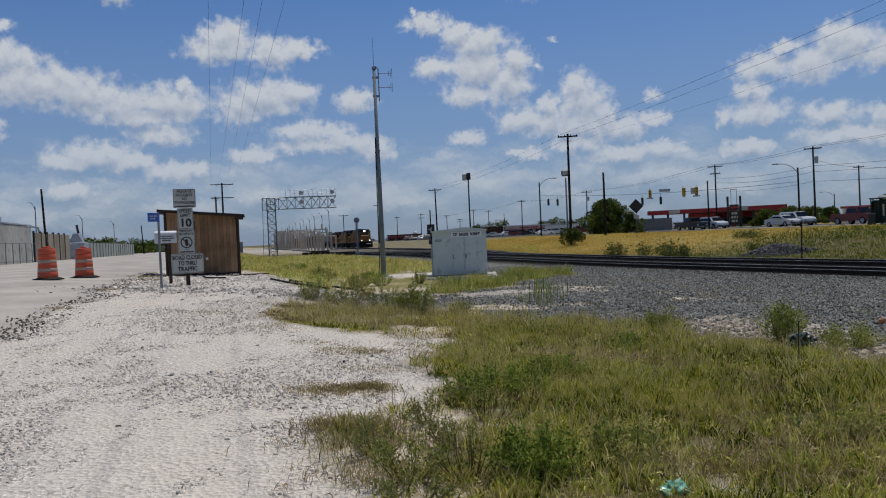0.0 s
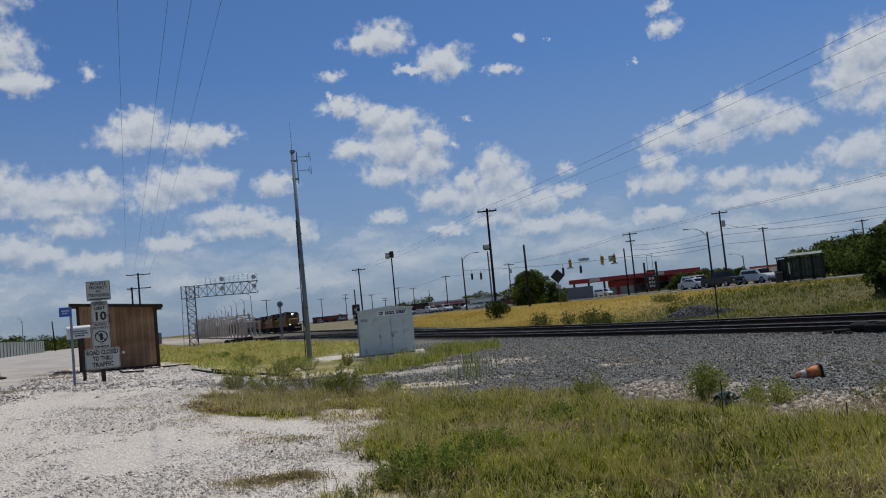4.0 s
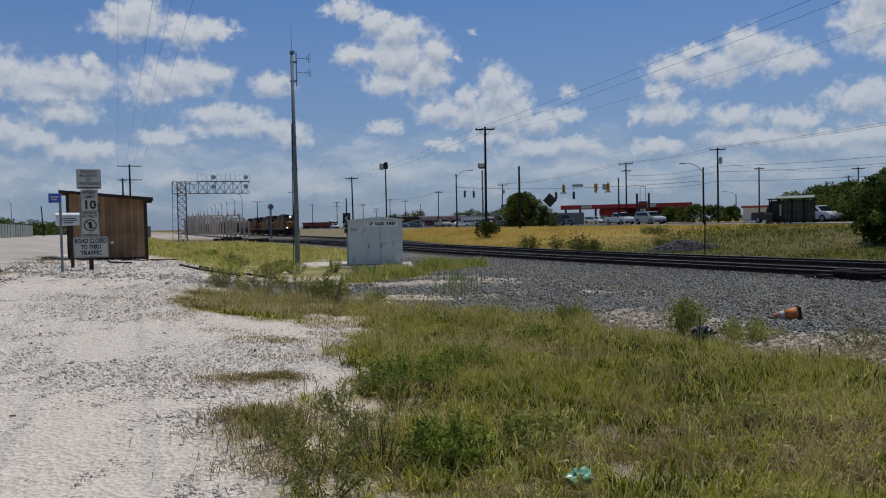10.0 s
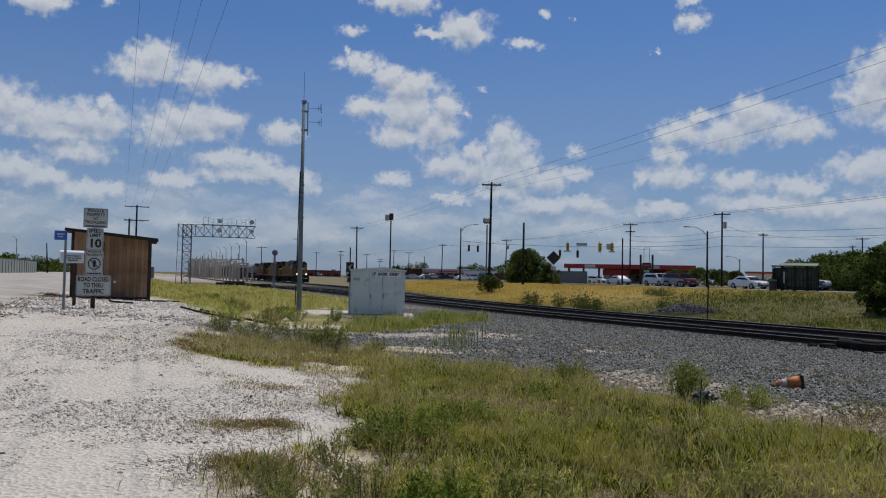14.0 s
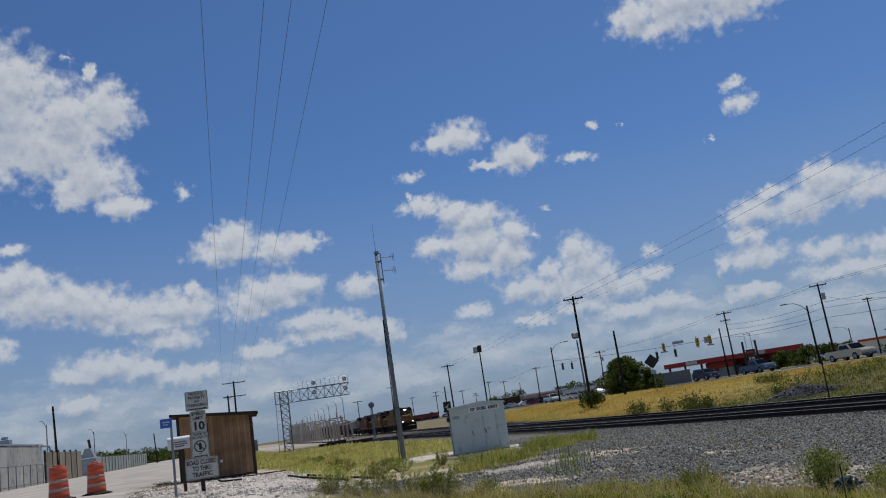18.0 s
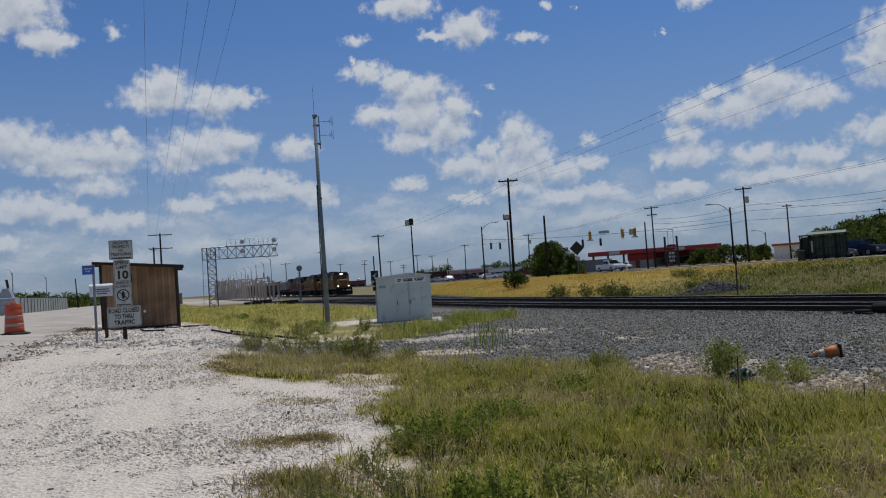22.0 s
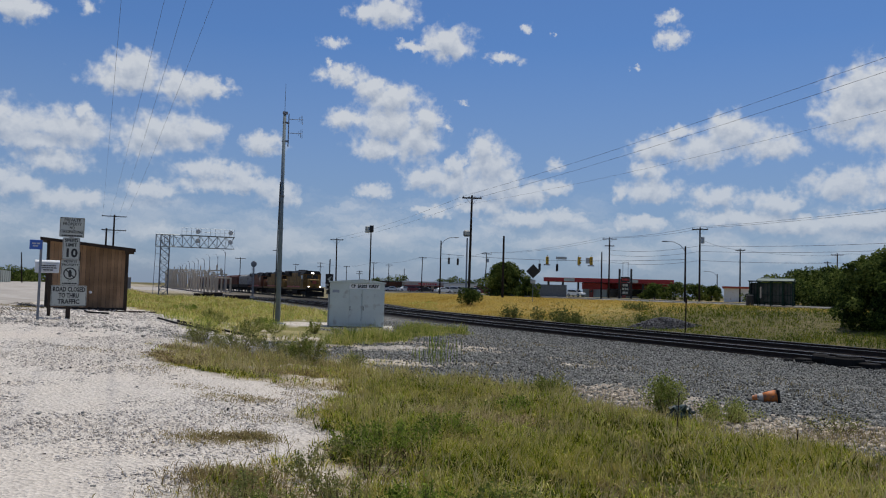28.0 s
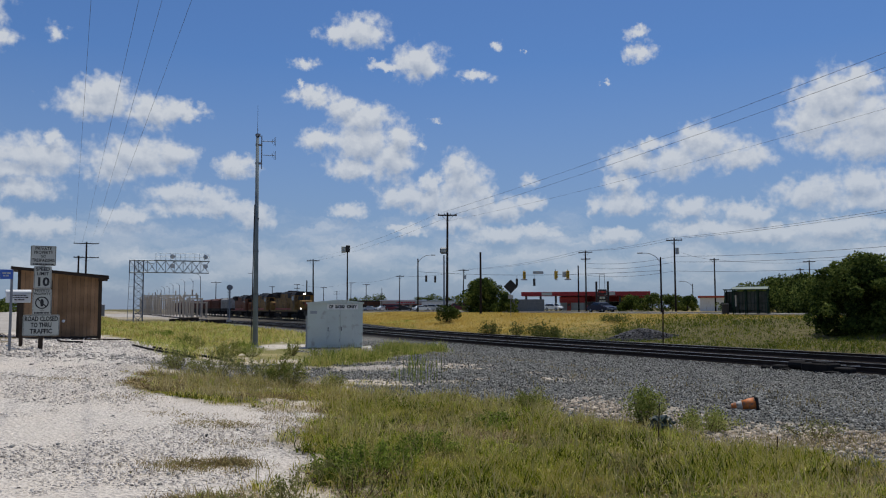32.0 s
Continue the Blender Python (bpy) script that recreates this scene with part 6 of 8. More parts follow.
def filling_station():
    t = thing("filling_station", polar(10.0, 205, 1.0, 0), "red and white filling station with a long flat canopy", "filling station")
    part("fascia", box(-15.8, 15.8, -3.2, -3.0, 3.55, 4.6, 0.02), "red_canopy", t)
    part("canopy", box(-15.8, 15.8, -3.0, 7.0, 3.6, 4.5), "white_paint", t)
    for x in (-9.4, 6.0):
        part("logo_panel", box(x - 1.3, x + 1.3, -3.26, -3.205, 3.7, 4.45), "sign_white", t, "plain white panel")
    for x in (-14.6, -11.0, -7.2, 8.5, 12.0, 15.0):
        part("column", box(x - 0.25, x + 0.25, -2.6, -2.1, -0.1, 3.6, 0.02), "black", t)
    part("building", box(-6.0, 15.0, 7.2, 16.0, -0.1, 4.4), "concrete", t)
    part("front_wall", box(-6.2, -0.2, 1.0, 7.0, -0.1, 1.9), "sign_white", t, "low white wall")
    part("red_band", box(-6.4, 15.2, 6.8, 7.15, 2.2, 4.0), "red_canopy", t)
    part("red_block", box(-6.4, -0.1, 0.8, 7.1, 1.9, 3.4), "red_paint", t)
    for k in range(5):
        part("shop_window", box(0.6 + k * 2.8, 3.0 + k * 2.8, 7.1, 7.18, 0.4, 2.1), "glass", t)
    for x in (-12, -4, 4, 10):
        p = part("pump", box(x - 0.5, x + 0.5, -0.2, 0.3, -0.1, 1.9, 0.04), "red_dull", t)
        part("display", box(x - 0.3, x + 0.3, -0.24, -0.205, 1.1, 1.6), "glass", p)
    s = thing("price_sign", polar(11.2, 165, 1.0), "tall twin-post price sign of the filling station", "sign")
    for x in (-1.15, 1.15):
        part("post", box(x - 0.2, x + 0.2, -0.2, 0.2, -0.1, 5.9, 0.02), "black", s)
        part("mast", rod((x * 0.45, 0, 4.4), (x * 0.45, 0, 7.3), 0.05, seg=6), "steel", s)
    part("top_bar", box(-0.6, 0.6, -0.05, 0.05, 7.2, 7.3), "steel", s)
    part("header_panel", box(-0.86, 0.86, -0.15, 0.15, 3.2, 4.3), "black", s)
    bars(s, pose(0, -0.16, 3.75), 1.3, (1.0,), 0.4, 0.1, "red_paint")
    part("price_panel", box(-0.86, 0.86, -0.15, 0.15, 0.6, 3.1), "black", s)
    bars(s, pose(0, -0.16, 2.6), 1.3, (0.8, 0.9, 0.8), 0.45, 0.3, "sign_white")
    part("lot_wall", box(-4.8, 3.9, 0, 0.3, -0.2, 2.5), "steel", tagged(thing("dark_fence", polar(5.9, 178, 1.0), "dark grey solid fence beside the filling station", "fence")))


filling_station()


def simple_house(name, m, w, d, h, wall, roof, label, windows=3, sign=None, awning=None):
    t = thing(name, m, label, "building")
    part("wall", box(-w / 2, w / 2, 0, d, -0.3, h), wall, t)
    part("roof", box(-w / 2 - 0.3, w / 2 + 0.3, -0.3, d + 0.3, h, h + 0.35), roof, t)
    for k in range(windows):
        x = -w / 2 + (k + 0.5) * w / windows
        win = part("window", box(x - w / windows * 0.32, x + w / windows * 0.32, -0.06, 0.0, h * 0.25, h * 0.62), "glass", t)
        part("sill", box(x - w / windows * 0.34, x + w / windows * 0.34, -0.1, 0.0, h * 0.21, h * 0.25), "concrete", win)
    if sign:
        p = part("sign_band", box(-w * 0.2, w * 0.3, -0.12, -0.02, h * 0.68, h * 0.97), sign, t)
        bars(p, pose(w * 0.05, -0.13, h * 0.83), w * 0.4, (1.0,), h * 0.16, 0.1, "red_paint")
    if awning:
        part("awning", prism([(-w * 0.45, h * 0.62), (w * 0.45, h * 0.62), (w * 0.45, h * 0.68), (-w * 0.45, h * 0.68)], -1.2, 0), awning, t)
    return t


simple_house("shop_building", polar(-2.9, 300, 0.8), 17, 10, 3.6, "concrete", "white_paint", "long pale shop building with dark windows", 6, "sign_white", "red_dull")
simple_house("shop_building", polar(-0.4, 290, 0.8), 12, 10, 3.2, "white_paint", "galv", "low white shop building with a metal roof", 5)
simple_house("small_white_building", polar(18.9, 150, 0.9), 6.2, 6, 2.4, "white_paint", "red_dull", "small white building with a red roof edge", 0)
simple_house("white_house", polar(31.0, 112, 1.0), 6.5, 8, 3.4, "white_paint", "galv", "white house with a grey metal roof behind the trees", 2)
simple_house("low_shop", polar(33.6, 100, 1.0), 6.0, 8, 2.6, "concrete", "galv_dark", "low pale building behind the trees", 2)
simple_house("red_roofed_building", polar(-11.6, 330, 0.3), 14, 8, 2.8, "red_dull", "car_brown", "low red building beyond the railway yard", 4)
simple_house("red_roofed_building", polar(-9.0, 320, 0.5), 11, 8, 2.6, "concrete", "red_dull", "low building with a red roof beyond the yard", 4)
simple_house("dark_shop", polar(-5.4, 305, 0.8), 9, 8, 3.4, "car_brown", "dark_steel", "dark low shop building beyond the street", 4)


def water_tank():
    t = thing("white_tank", polar(-10.85, 800, -2.0) @ Matrix.Diagonal((0.8, 0.8, 1.15, 1)), "white water tank on dark legs in the distance", "tank")
    part("bowl", lathe([(0.5, 6.4), (2.1, 6.9), (2.5, 7.8), (2.1, 8.6), (0.4, 9.0)], 18), "white_paint", t, smooth=True)
    for k in range(4):
        an = k * math.pi / 2 + 0.5
        part("leg", rod((2.0 * math.cos(an), 2.0 * math.sin(an), 0), (1.6 * math.cos(an), 1.6 * math.sin(an), 7.0), 0.14, seg=6), "steel", t)


water_tank()


def blue_post_sign():
    t = thing("post_sign", polar(-9.72, 170, 0.3), "dark post with a small blue sign", "sign")
    part("post", rod((0, 0, -0.2), (0, 0, 7.2), 0.14, 0.12, 8), "pole_wood", t)
    p = part("panel", box(-0.8, 0.8, -0.2, -0.12, 2.0, 4.1, 0.02), "black", t)
    part("arrow", prism([(-0.5, 3.0), (0.3, 2.4), (0.1, 3.0), (0.5, 3.7)], -0.23, -0.205), "sign_white", p, "plain white shape")


blue_post_sign()


M["shelter_roof"] = mat("dull_green_roof_sheet", (0.10, 0.15, 0.12), 0.55, vary=0.2, bump=0.03)
M["shelter_pane"] = mat("grimy_tinted_pane", (0.055, 0.07, 0.062), 0.25, vary=0.5, scale=1.6, fine=9, bump=0.0)


def bus_shelter():
    t = thing("bus_shelter", polar(20.7, 77.5, 0.88, -6), "dark green metal bus shelter with a curved roof", "bus shelter")
    roof = bmesh.new()
    arch = [(y, 2.32 + 0.22 * math.cos((y - 0.65) / 0.95 * math.pi / 2)) for y in np.linspace(-0.3, 1.6, 9)]
    prev = None
    for y, z in arch:
        cur = [roof.verts.new((x, y, z + h)) for x, h in ((-1.2, 0), (1.85, 0), (1.85, 0.05), (-1.2, 0.05))]
        if prev:
            for i in range(4):
                roof.faces.new((prev[i], cur[i], cur[(i + 1) % 4], prev[(i + 1) % 4]))
        prev = cur
    part("roof", roof, "shelter_roof", t, "dull pale green curved roof")
    part("side_roof", box(-2.0, -1.22, -0.2, 1.5, 2.28, 2.36, 0.02), "green_metal", t)
    for x in (-1.85, -1.15, -0.1, 0.9, 1.75):
        for y in (0.0, 1.3):
            part("post", box(x - 0.05, x + 0.05, y - 0.05, y + 0.05, 0, 2.34), "green_metal", t)
    for x0, x1 in ((-1.8, -1.2), (-1.1, -0.15), (-0.05, 0.85), (0.95, 1.7)):
        part("back_panel", box(x0, x1, 1.28, 1.32, 0.25, 2.15), "shelter_pane", t, "tinted grimy back pane")
        for q in (0.33, 0.67):
            xm = x0 + (x1 - x0) * q
            part("mullion", box(xm - 0.025, xm + 0.025, 1.24, 1.28, 0.28, 2.12), "green_metal", t)
    part("side_panel", box(1.73, 1.77, 0.05, 1.25, 0.25, 2.1), "glass", t)
    part("side_panel", box(-1.87, -1.83, 0.05, 1.25, 0.25, 2.1), "glass", t)
    for z in (0.25, 1.1, 2.15):
        part("rail", box(-1.8, 1.75, 1.25, 1.35, z - 0.03, z + 0.03), "green_metal", t)
    b = part("bench", box(-0.9, 1.2, 0.8, 1.2, 0.42, 0.48, 0.01), "green_metal", t)
    for x in (-0.7, 1.0):
        part("bench_leg", box(x - 0.04, x + 0.04, 0.85, 1.15, 0, 0.42), "green_metal", b)
    # Added strip that stands for the pale streaks between the panes.
    part("ad_panel", box(-0.98, -0.86, -0.08, -0.02, 0.8, 1.8), "concrete", t, "narrow pale upright strip")
    s = part("slab", box(-3.0, 3.2, -1.5, 2.0, -0.22, -0.02, 0.02), "concrete")
    s.matrix_basis = t.matrix_basis.copy()
    tagged(s, "pale concrete slab under the bus shelter", "concrete slab")
    bin_ = thing("litter_bin", polar(19.35, 77, 0.88), "dark litter bin beside the bus shelter", "litter bin")
    part("drum", lathe([(0.28, 0), (0.32, 0.1), (0.32, 1.0), (0.26, 1.1)], 14), "dark_steel", bin_)
    part("rim", lathe([(0.33, 0.98), (0.34, 1.02), (0.33, 1.06)], 14), "steel", bin_)


bus_shelter()


# ---- yard walls beside the lot ----


def yard_walls():
    t = thing("yard_building", along(60, -20.6, 0.88), "long pale panel-walled yard building beside the lot", "building")
    k = 0
    for y in np.arange(0, 31.5, 2.1):
        part("wall_panel", box(-0.12, 0.0, y, y + 2.07, -0.2, 3.75 + 0.04 * (k % 2)), "panel", t)
        k += 1
    part("back", box(-8, -0.14, 0, 31.4, -0.2, 3.6), "concrete", t)
    part("coping", box(-8.1, 0.05, -0.1, 31.6, 3.82, 3.95), "galv", t)
    for y in (4, 12, 22):
        u = part("roof_unit", box(-1.6, -0.6, y, y + 1.1, 3.95, 4.5, 0.05), "galv", t, "small grey roof vent")
        part("cowl", rod((-1.1, y + 0.55, 4.5), (-1.1, y + 0.55, 4.75), 0.3, seg=12), "galv", u)
    f = thing("pipe_fence", along(60, -20.0, 0.88), "thin steel rail fence along the yard building", "fence")
    for y in np.arange(0, 31, 2.4):
        part("post", rod((0, y, -0.1), (0, y, 1.95), 0.04, seg=6), "steel", f)
    for z in (1.95, 0.25):
        part("rail", rod((0, 0, z), (0, 30, z), 0.03, seg=6), "steel", f)
    w = thing("yard_wall", along(92.6, -20.6, 0.88), "lower pale panel wall with dark posts", "wall")
    for i, y in enumerate(np.arange(0, 18.5, 3.1)):
        part("wall_panel", box(-0.1, 0.0, y + 0.1, y + 3.05, -0.2, 3.15), "panel_tan", w)
        part("post", box(-0.14, 0.06, y - 0.05, y + 0.09, -0.2, 3.35), "wood_dark", w)
    pipe = bmesh.new()
    for (y0, z0), (y1, z1) in zip(((1, 3.2), (1.8, 3.9), (6, 3.9), (6.5, 3.3)), ((1.8, 3.9), (6, 3.9), (6.5, 3.3), (9, 3.3))):
        cyl(pipe, (-0.9, y0, z0), (-0.9, y1, z1), 0.1, seg=8)
    part("pipe", pipe, "galv", w, "bent grey pipe over the wall")
    g = thing("grey_machine", along(113, -20.2, 0.88), "grey machine housing between two walls", "machine")
    part("housing", box(-1.2, 1.0, 0, 3.0, 0, 2.2, 0.08), "galv", g)
    part("hopper", prism([(-0.9, 2.2), (0.7, 2.2), (0.2, 3.4), (-0.4, 3.4)], 0.6, 2.4), "galv", g)
    part("pipe", rod((0.2, 3.6, 0), (-0.4, 3.4, 4.6), 0.16, seg=8), "dark_steel", g)
    c = thing("panel_fence", along(121, -20.8, 0.88), "long grey panel fence receding along the lot", "fence")
    for y in np.arange(0, 58, 2.9):
        part("fence_panel", box(-0.05, 0.0, y + 0.05, y + 2.85, -0.1, 2.25), "panel_green", c)
        part("post", rod((0.03, y, -0.1), (0.03, y, 2.4), 0.06, seg=6), "steel", c)


M["panel_tan"] = mat("weathered_tan_panel", (0.27, 0.235, 0.185), 0.85, vary=0.25, scale=0.5, fine=8, bump=0.1, piece=0.14)
M["panel_green"] = mat("weathered_grey_green_panel", (0.30, 0.33, 0.30), 0.85, vary=0.2, scale=0.5, fine=8, bump=0.1, piece=0.1)
M["panel"] = mat("weathered_grey_panel", (0.40, 0.395, 0.37), 0.85, vary=0.2, scale=0.5, fine=8, bump=0.1, rust=((0.26, 0.24, 0.21), 0.2), piece=0.14)
yard_walls()


# ---- vehicles ----


def vehicle(kind, paint, label, name):
    """kind: sedan, suv, pickup or van. Front at -y, wheels on z = 0."""
    t = thing(name, pose(0, 0, 0), label, "car", "traffic")
    prof = {
        "sedan": ([(-2.35, 0.3), (-2.35, 0.62), (-2.2, 0.78), (-1.2, 0.93), (1.55, 0.98), (2.25, 0.92), (2.38, 0.6), (2.3, 0.3)], [(-1.15, 0.92), (-0.35, 1.40), (0.85, 1.42), (1.65, 0.97)], 0.88),
        "suv": ([(-2.35, 0.35), (-2.35, 0.8), (-2.2, 1.0), (-1.25, 1.1), (2.2, 1.15), (2.35, 0.9), (2.35, 0.35)], [(-1.2, 1.09), (-0.55, 1.72), (2.0, 1.74), (2.25, 1.14)], 0.92),
        "pickup": ([(-2.75, 0.4), (-2.75, 0.85), (-2.6, 1.05), (-1.35, 1.12), (0.75, 1.14), (2.75, 1.14), (2.78, 0.5), (2.7, 0.4)], [(-1.3, 1.11), (-0.7, 1.78), (0.55, 1.78), (0.75, 1.12)], 0.95),
        "van": ([(-2.6, 0.4), (-2.6, 0.9), (-2.3, 1.15), (2.6, 1.2), (2.65, 0.6), (2.6, 0.4)], [(-2.2, 1.15), (-1.5, 2.05), (2.5, 2.1), (2.6, 1.2)], 0.95),
    }
    low, top, half = prof[kind]
    def sheet(o, w, w2=None):
        bm = bmesh.new()
        a = [bm.verts.new((-w, y, z)) for y, z in o]
        b = [bm.verts.new((w, y, z)) for y, z in o]
        bm.faces.new(a[::-1])
        bm.faces.new(b)
        for i in range(len(o)):
            j = (i + 1) % len(o)
            bm.faces.new((a[i], a[j], b[j], b[i]))
        if w2:
            for v in bm.verts:
                if v.co.z > 1.25:
                    v.co.x *= w2
        bmesh.ops.recalc_face_normals(bm, faces=bm.faces)
        bmesh.ops.bevel(bm, geom=bm.edges[:], offset=0.05, segments=2, affect="EDGES", clamp_overlap=True)
        return bm
    part("body", sheet(low, half), paint, t)
    cabin = part("cabin", sheet(top, half - 0.06, 0.86), paint, t)
    mid = [(sum(q[0] for q in top) / 4 + (y - sum(q[0] for q in top) / 4) * 0.88, 0.14 + z * 0.9 if z > 1.2 or kind == "sedan" and z > 1 else z + 0.04) for y, z in top]
    part("side_glass", sheet([(y, min(z, top[1][1] - 0.12)) for y, z in mid], half - 0.035, 0.875), "glass", cabin)
    y0, z0 = top[0]
    y1, z1 = top[1]
    ws = bmesh.new()
    q = [ws.verts.new(p) for p in ((-half + 0.16, y0 - 0.02, z0 + 0.06), (half - 0.16, y0 - 0.02, z0 + 0.06), (half - 0.24, y1 - 0.05, z1 - 0.04), (-half + 0.24, y1 - 0.05, z1 - 0.04))]
    ws.faces.new(q)
    bmesh.ops.solidify(ws, geom=ws.faces[:], thickness=0.02)
    part("windshield", ws, "glass", cabin)
    if kind == "pickup":
        part("bed_floor", box(-half + 0.1, half - 0.1, 0.85, 2.65, 1.145, 1.15), "dark_steel", t)
    me = None
    yy = 1.42 if kind in ("sedan", "suv") else 1.72
    for sy in (-yy, yy):
        for sx in (-1, 1):
            r = 0.33 if kind == "sedan" else 0.39
            if me is None:
                w = part("wheel", rod((-0.11, 0, 0), (0.11, 0, 0), r, seg=18), "rubber", t)
                me = w.data
                rim = part("rim", rod((-0.118, 0, 0), (0.118, 0, 0), r * 0.62, seg=12), "galv", w)
            else:
                w = put("wheel", me, t)
                put("rim", rim.data, w)
            w.matrix_basis = pose(sx * (half - 0.1), sy, r)
    f, b = low[1][0], max(q[0] for q in low)
    for s in (-1, 1):
        part("headlight", box(s * half * 0.72 - 0.16, s * half * 0.72 + 0.16, f - 0.03, f + 0.08, 0.62, 0.76, 0.02), "sign_white", t)
        part("tail_light", box(s * half * 0.86 - 0.08, s * half * 0.86 + 0.08, b - 0.1, b + 0.02, 0.7, 0.9, 0.02), "red_paint", t)
        part("mirror", box(s * (half + 0.08) - 0.08, s * (half + 0.08) + 0.08, top[0][0] + 0.25, top[0][0] + 0.38, top[0][1] + 0.04, top[0][1] + 0.2, 0.02), "black", t)
    part("bumper", box(-half + 0.05, half - 0.05, f - 0.06, f + 0.1, 0.36, 0.56, 0.03), "steel", t)
    part("bumper", box(-half + 0.05, half - 0.05, b - 0.1, b + 0.06, 0.36, 0.56, 0.03), "steel", t)
    part("number_plate", box(-0.16, 0.16, f - 0.075, f - 0.062, 0.42, 0.52), "sign_white", t)
    return t


for key, c in (("paint_white", (0.86, 0.86, 0.84)), ("paint_silver", (0.60, 0.60, 0.58)), ("paint_black", (0.02, 0.02, 0.022)), ("paint_maroon", (0.16, 0.025, 0.03)), ("paint_blue", (0.12, 0.17, 0.24)), ("paint_cream", (0.62, 0.56, 0.42)), ("paint_navy", (0.025, 0.03, 0.06))):
    M[key] = mat(key, c, 0.3, 0.15, vary=0.06, bump=0.0)


def drive(ob, lane, rows, back=False):
    """Key a vehicle along its lane: rows of seconds and metres along the street."""
    out = []
    for s, a in rows:
        x, y = xy(a, lane)
        out.append((s, pose(x, y, gz(x, y) + 0.06, 0, 0, -TRACK_AZ + (180 if back else 0))))
    MOVERS.append((ob, out))


def steady(a, t, v):
    """Rows of a steady drive that passes a at t, moving v metres a second down the street."""
    return [(0.0, a + v * t), (16.0, a + v * (t - 16)), (32.0, a + v * (t - 32))]


drive(vehicle("pickup", "paint_white", "white extended-cab pickup truck driving on the street", "pickup_truck"), 62.0, steady(91.8, 23.0, 13.9))
drive(vehicle("pickup", "paint_cream", "old cream pickup truck driving on the street", "pickup_truck"), 62.0, steady(72.8, 18.0, 11.6))
drive(vehicle("pickup", "paint_blue", "grey-blue pickup truck driving on the street", "pickup_truck"), 64.8, steady(93.2, 18.0, 14.0))
drive(vehicle("suv", "paint_silver", "silver sport utility car driving on the street", "suv_car"), 62.0, [(0.0, 230.0), (6.0, 150.0), (9.0, 101.0), (11.4, 74.0), (12.0, 68.2), (13.0, 57.4), (16.0, 24.0), (32.0, -160.0)])
drive(vehicle("pickup", "paint_white", "white pickup truck in the line of traffic", "pickup_truck"), 65.0, [(0.0, 240.0), (6.0, 150.0), (9.0, 112.0), (11.4, 85.0), (12.0, 80.0), (13.0, 74.5), (16.0, 40.0), (32.0, -150.0)])
drive(vehicle("suv", "paint_navy", "dark blue sport utility car in the line of traffic", "suv_car"), 62.0, [(0.0, 260.0), (6.0, 170.0), (9.0, 123.0), (11.4, 96.0), (12.0, 88.0), (13.0, 75.5), (16.0, 39.0), (32.0, -140.0)])
drive(vehicle("sedan", "paint_white", "white sedan in the line of traffic", "sedan_car"), 62.0, [(0.0, 270.0), (6.0, 180.0), (9.0, 131.0), (12.0, 95.0), (13.0, 83.0), (16.0, 46.0), (32.0, -150.0)])
drive(vehicle("suv", "paint_maroon", "maroon sport utility car in the line of traffic", "suv_car"), 62.0, [(0.0, 290.0), (6.0, 200.0), (9.0, 148.0), (12.0, 110.0), (13.0, 96.0), (16.0, 58.0), (32.0, -140.0)])
drive(vehicle("suv", "paint_white", "white sport utility car following the maroon one", "suv_car"), 65.0, [(0.0, 305.0), (6.0, 210.0), (9.0, 160.0), (12.0, 122.0), (13.0, 106.0), (16.0, 67.0), (32.0, -130.0)])
drive(vehicle("sedan", "paint_black", "black sedan driving on the street", "sedan_car"), 62.0, steady(91.0, 20.0, 14.0))
drive(vehicle("sedan", "paint_navy", "dark sedan entering from the junction", "sedan_car"), 64.0, [(0.0, 500.0), (16.0, 290.0), (27.0, 158.0), (30.0, 118.0), (32.0, 93.0)])
drive(vehicle("sedan", "paint_silver", "silver sedan waiting at the junction, then driving off", "sedan_car"), 62.0, [(0.0, 80.5), (1.0, 83.0), (2.0, 83.0), (4.0, 81.0), (6.5, 52.0), (9.0, 18.0), (32.0, -260.0)])
drive(vehicle("suv", "paint_white", "white sport utility car waiting at the junction", "suv_car"), 65.0, [(0.0, 82.0), (2.0, 79.0), (4.0, 84.5), (6.5, 60.0), (9.0, 25.0), (32.0, -255.0)])
drive(vehicle("pickup", "paint_maroon", "maroon pickup truck driving off to the side", "pickup_truck"), 62.0, [(0.0, 69.0), (1.0, 58.0), (2.0, 46.0), (8.0, -40.0), (32.0, -380.0)])
drive(vehicle("van", "paint_silver", "silver van beside the maroon pickup", "van"), 65.5, [(0.0, 66.0), (1.0, 56.0), (2.0, 44.0), (8.0, -42.0), (32.0, -382.0)])
drive(vehicle("pickup", "paint_black", "black pickup truck moving slowly on the street", "pickup_truck"), 62.0, [(0.0, 100.0), (4.0, 76.0), (7.0, 77.0), (9.0, 74.5), (10.0, 66.0), (13.0, 30.0), (32.0, -200.0)])
drive(vehicle("suv", "paint_white", "white car seen from behind on the street", "suv_car"), 65.5, [(0.0, 100.0), (4.0, 74.0), (7.0, 76.0), (9.0, 73.5), (10.0, 64.0), (13.0, 28.0), (32.0, -210.0)])
drive(vehicle("sedan", "paint_white", "white sedan driving the other way past the trees", "sedan_car"), 69.0, [(0.0, 5.0), (7.0, 45.0), (9.0, 61.0), (9.6, 65.0), (10.2, 68.0), (13.0, 96.0), (16.0, 130.0), (32.0, 330.0)], True)
drive(vehicle("suv", "paint_silver", "silver sport utility car leaving past the shelter", "suv_car"), 62.0, [(0.0, 240.0), (13.0, 96.0), (15.5, 65.0), (16.0, 59.5), (17.0, 47.0), (32.0, -130.0)])
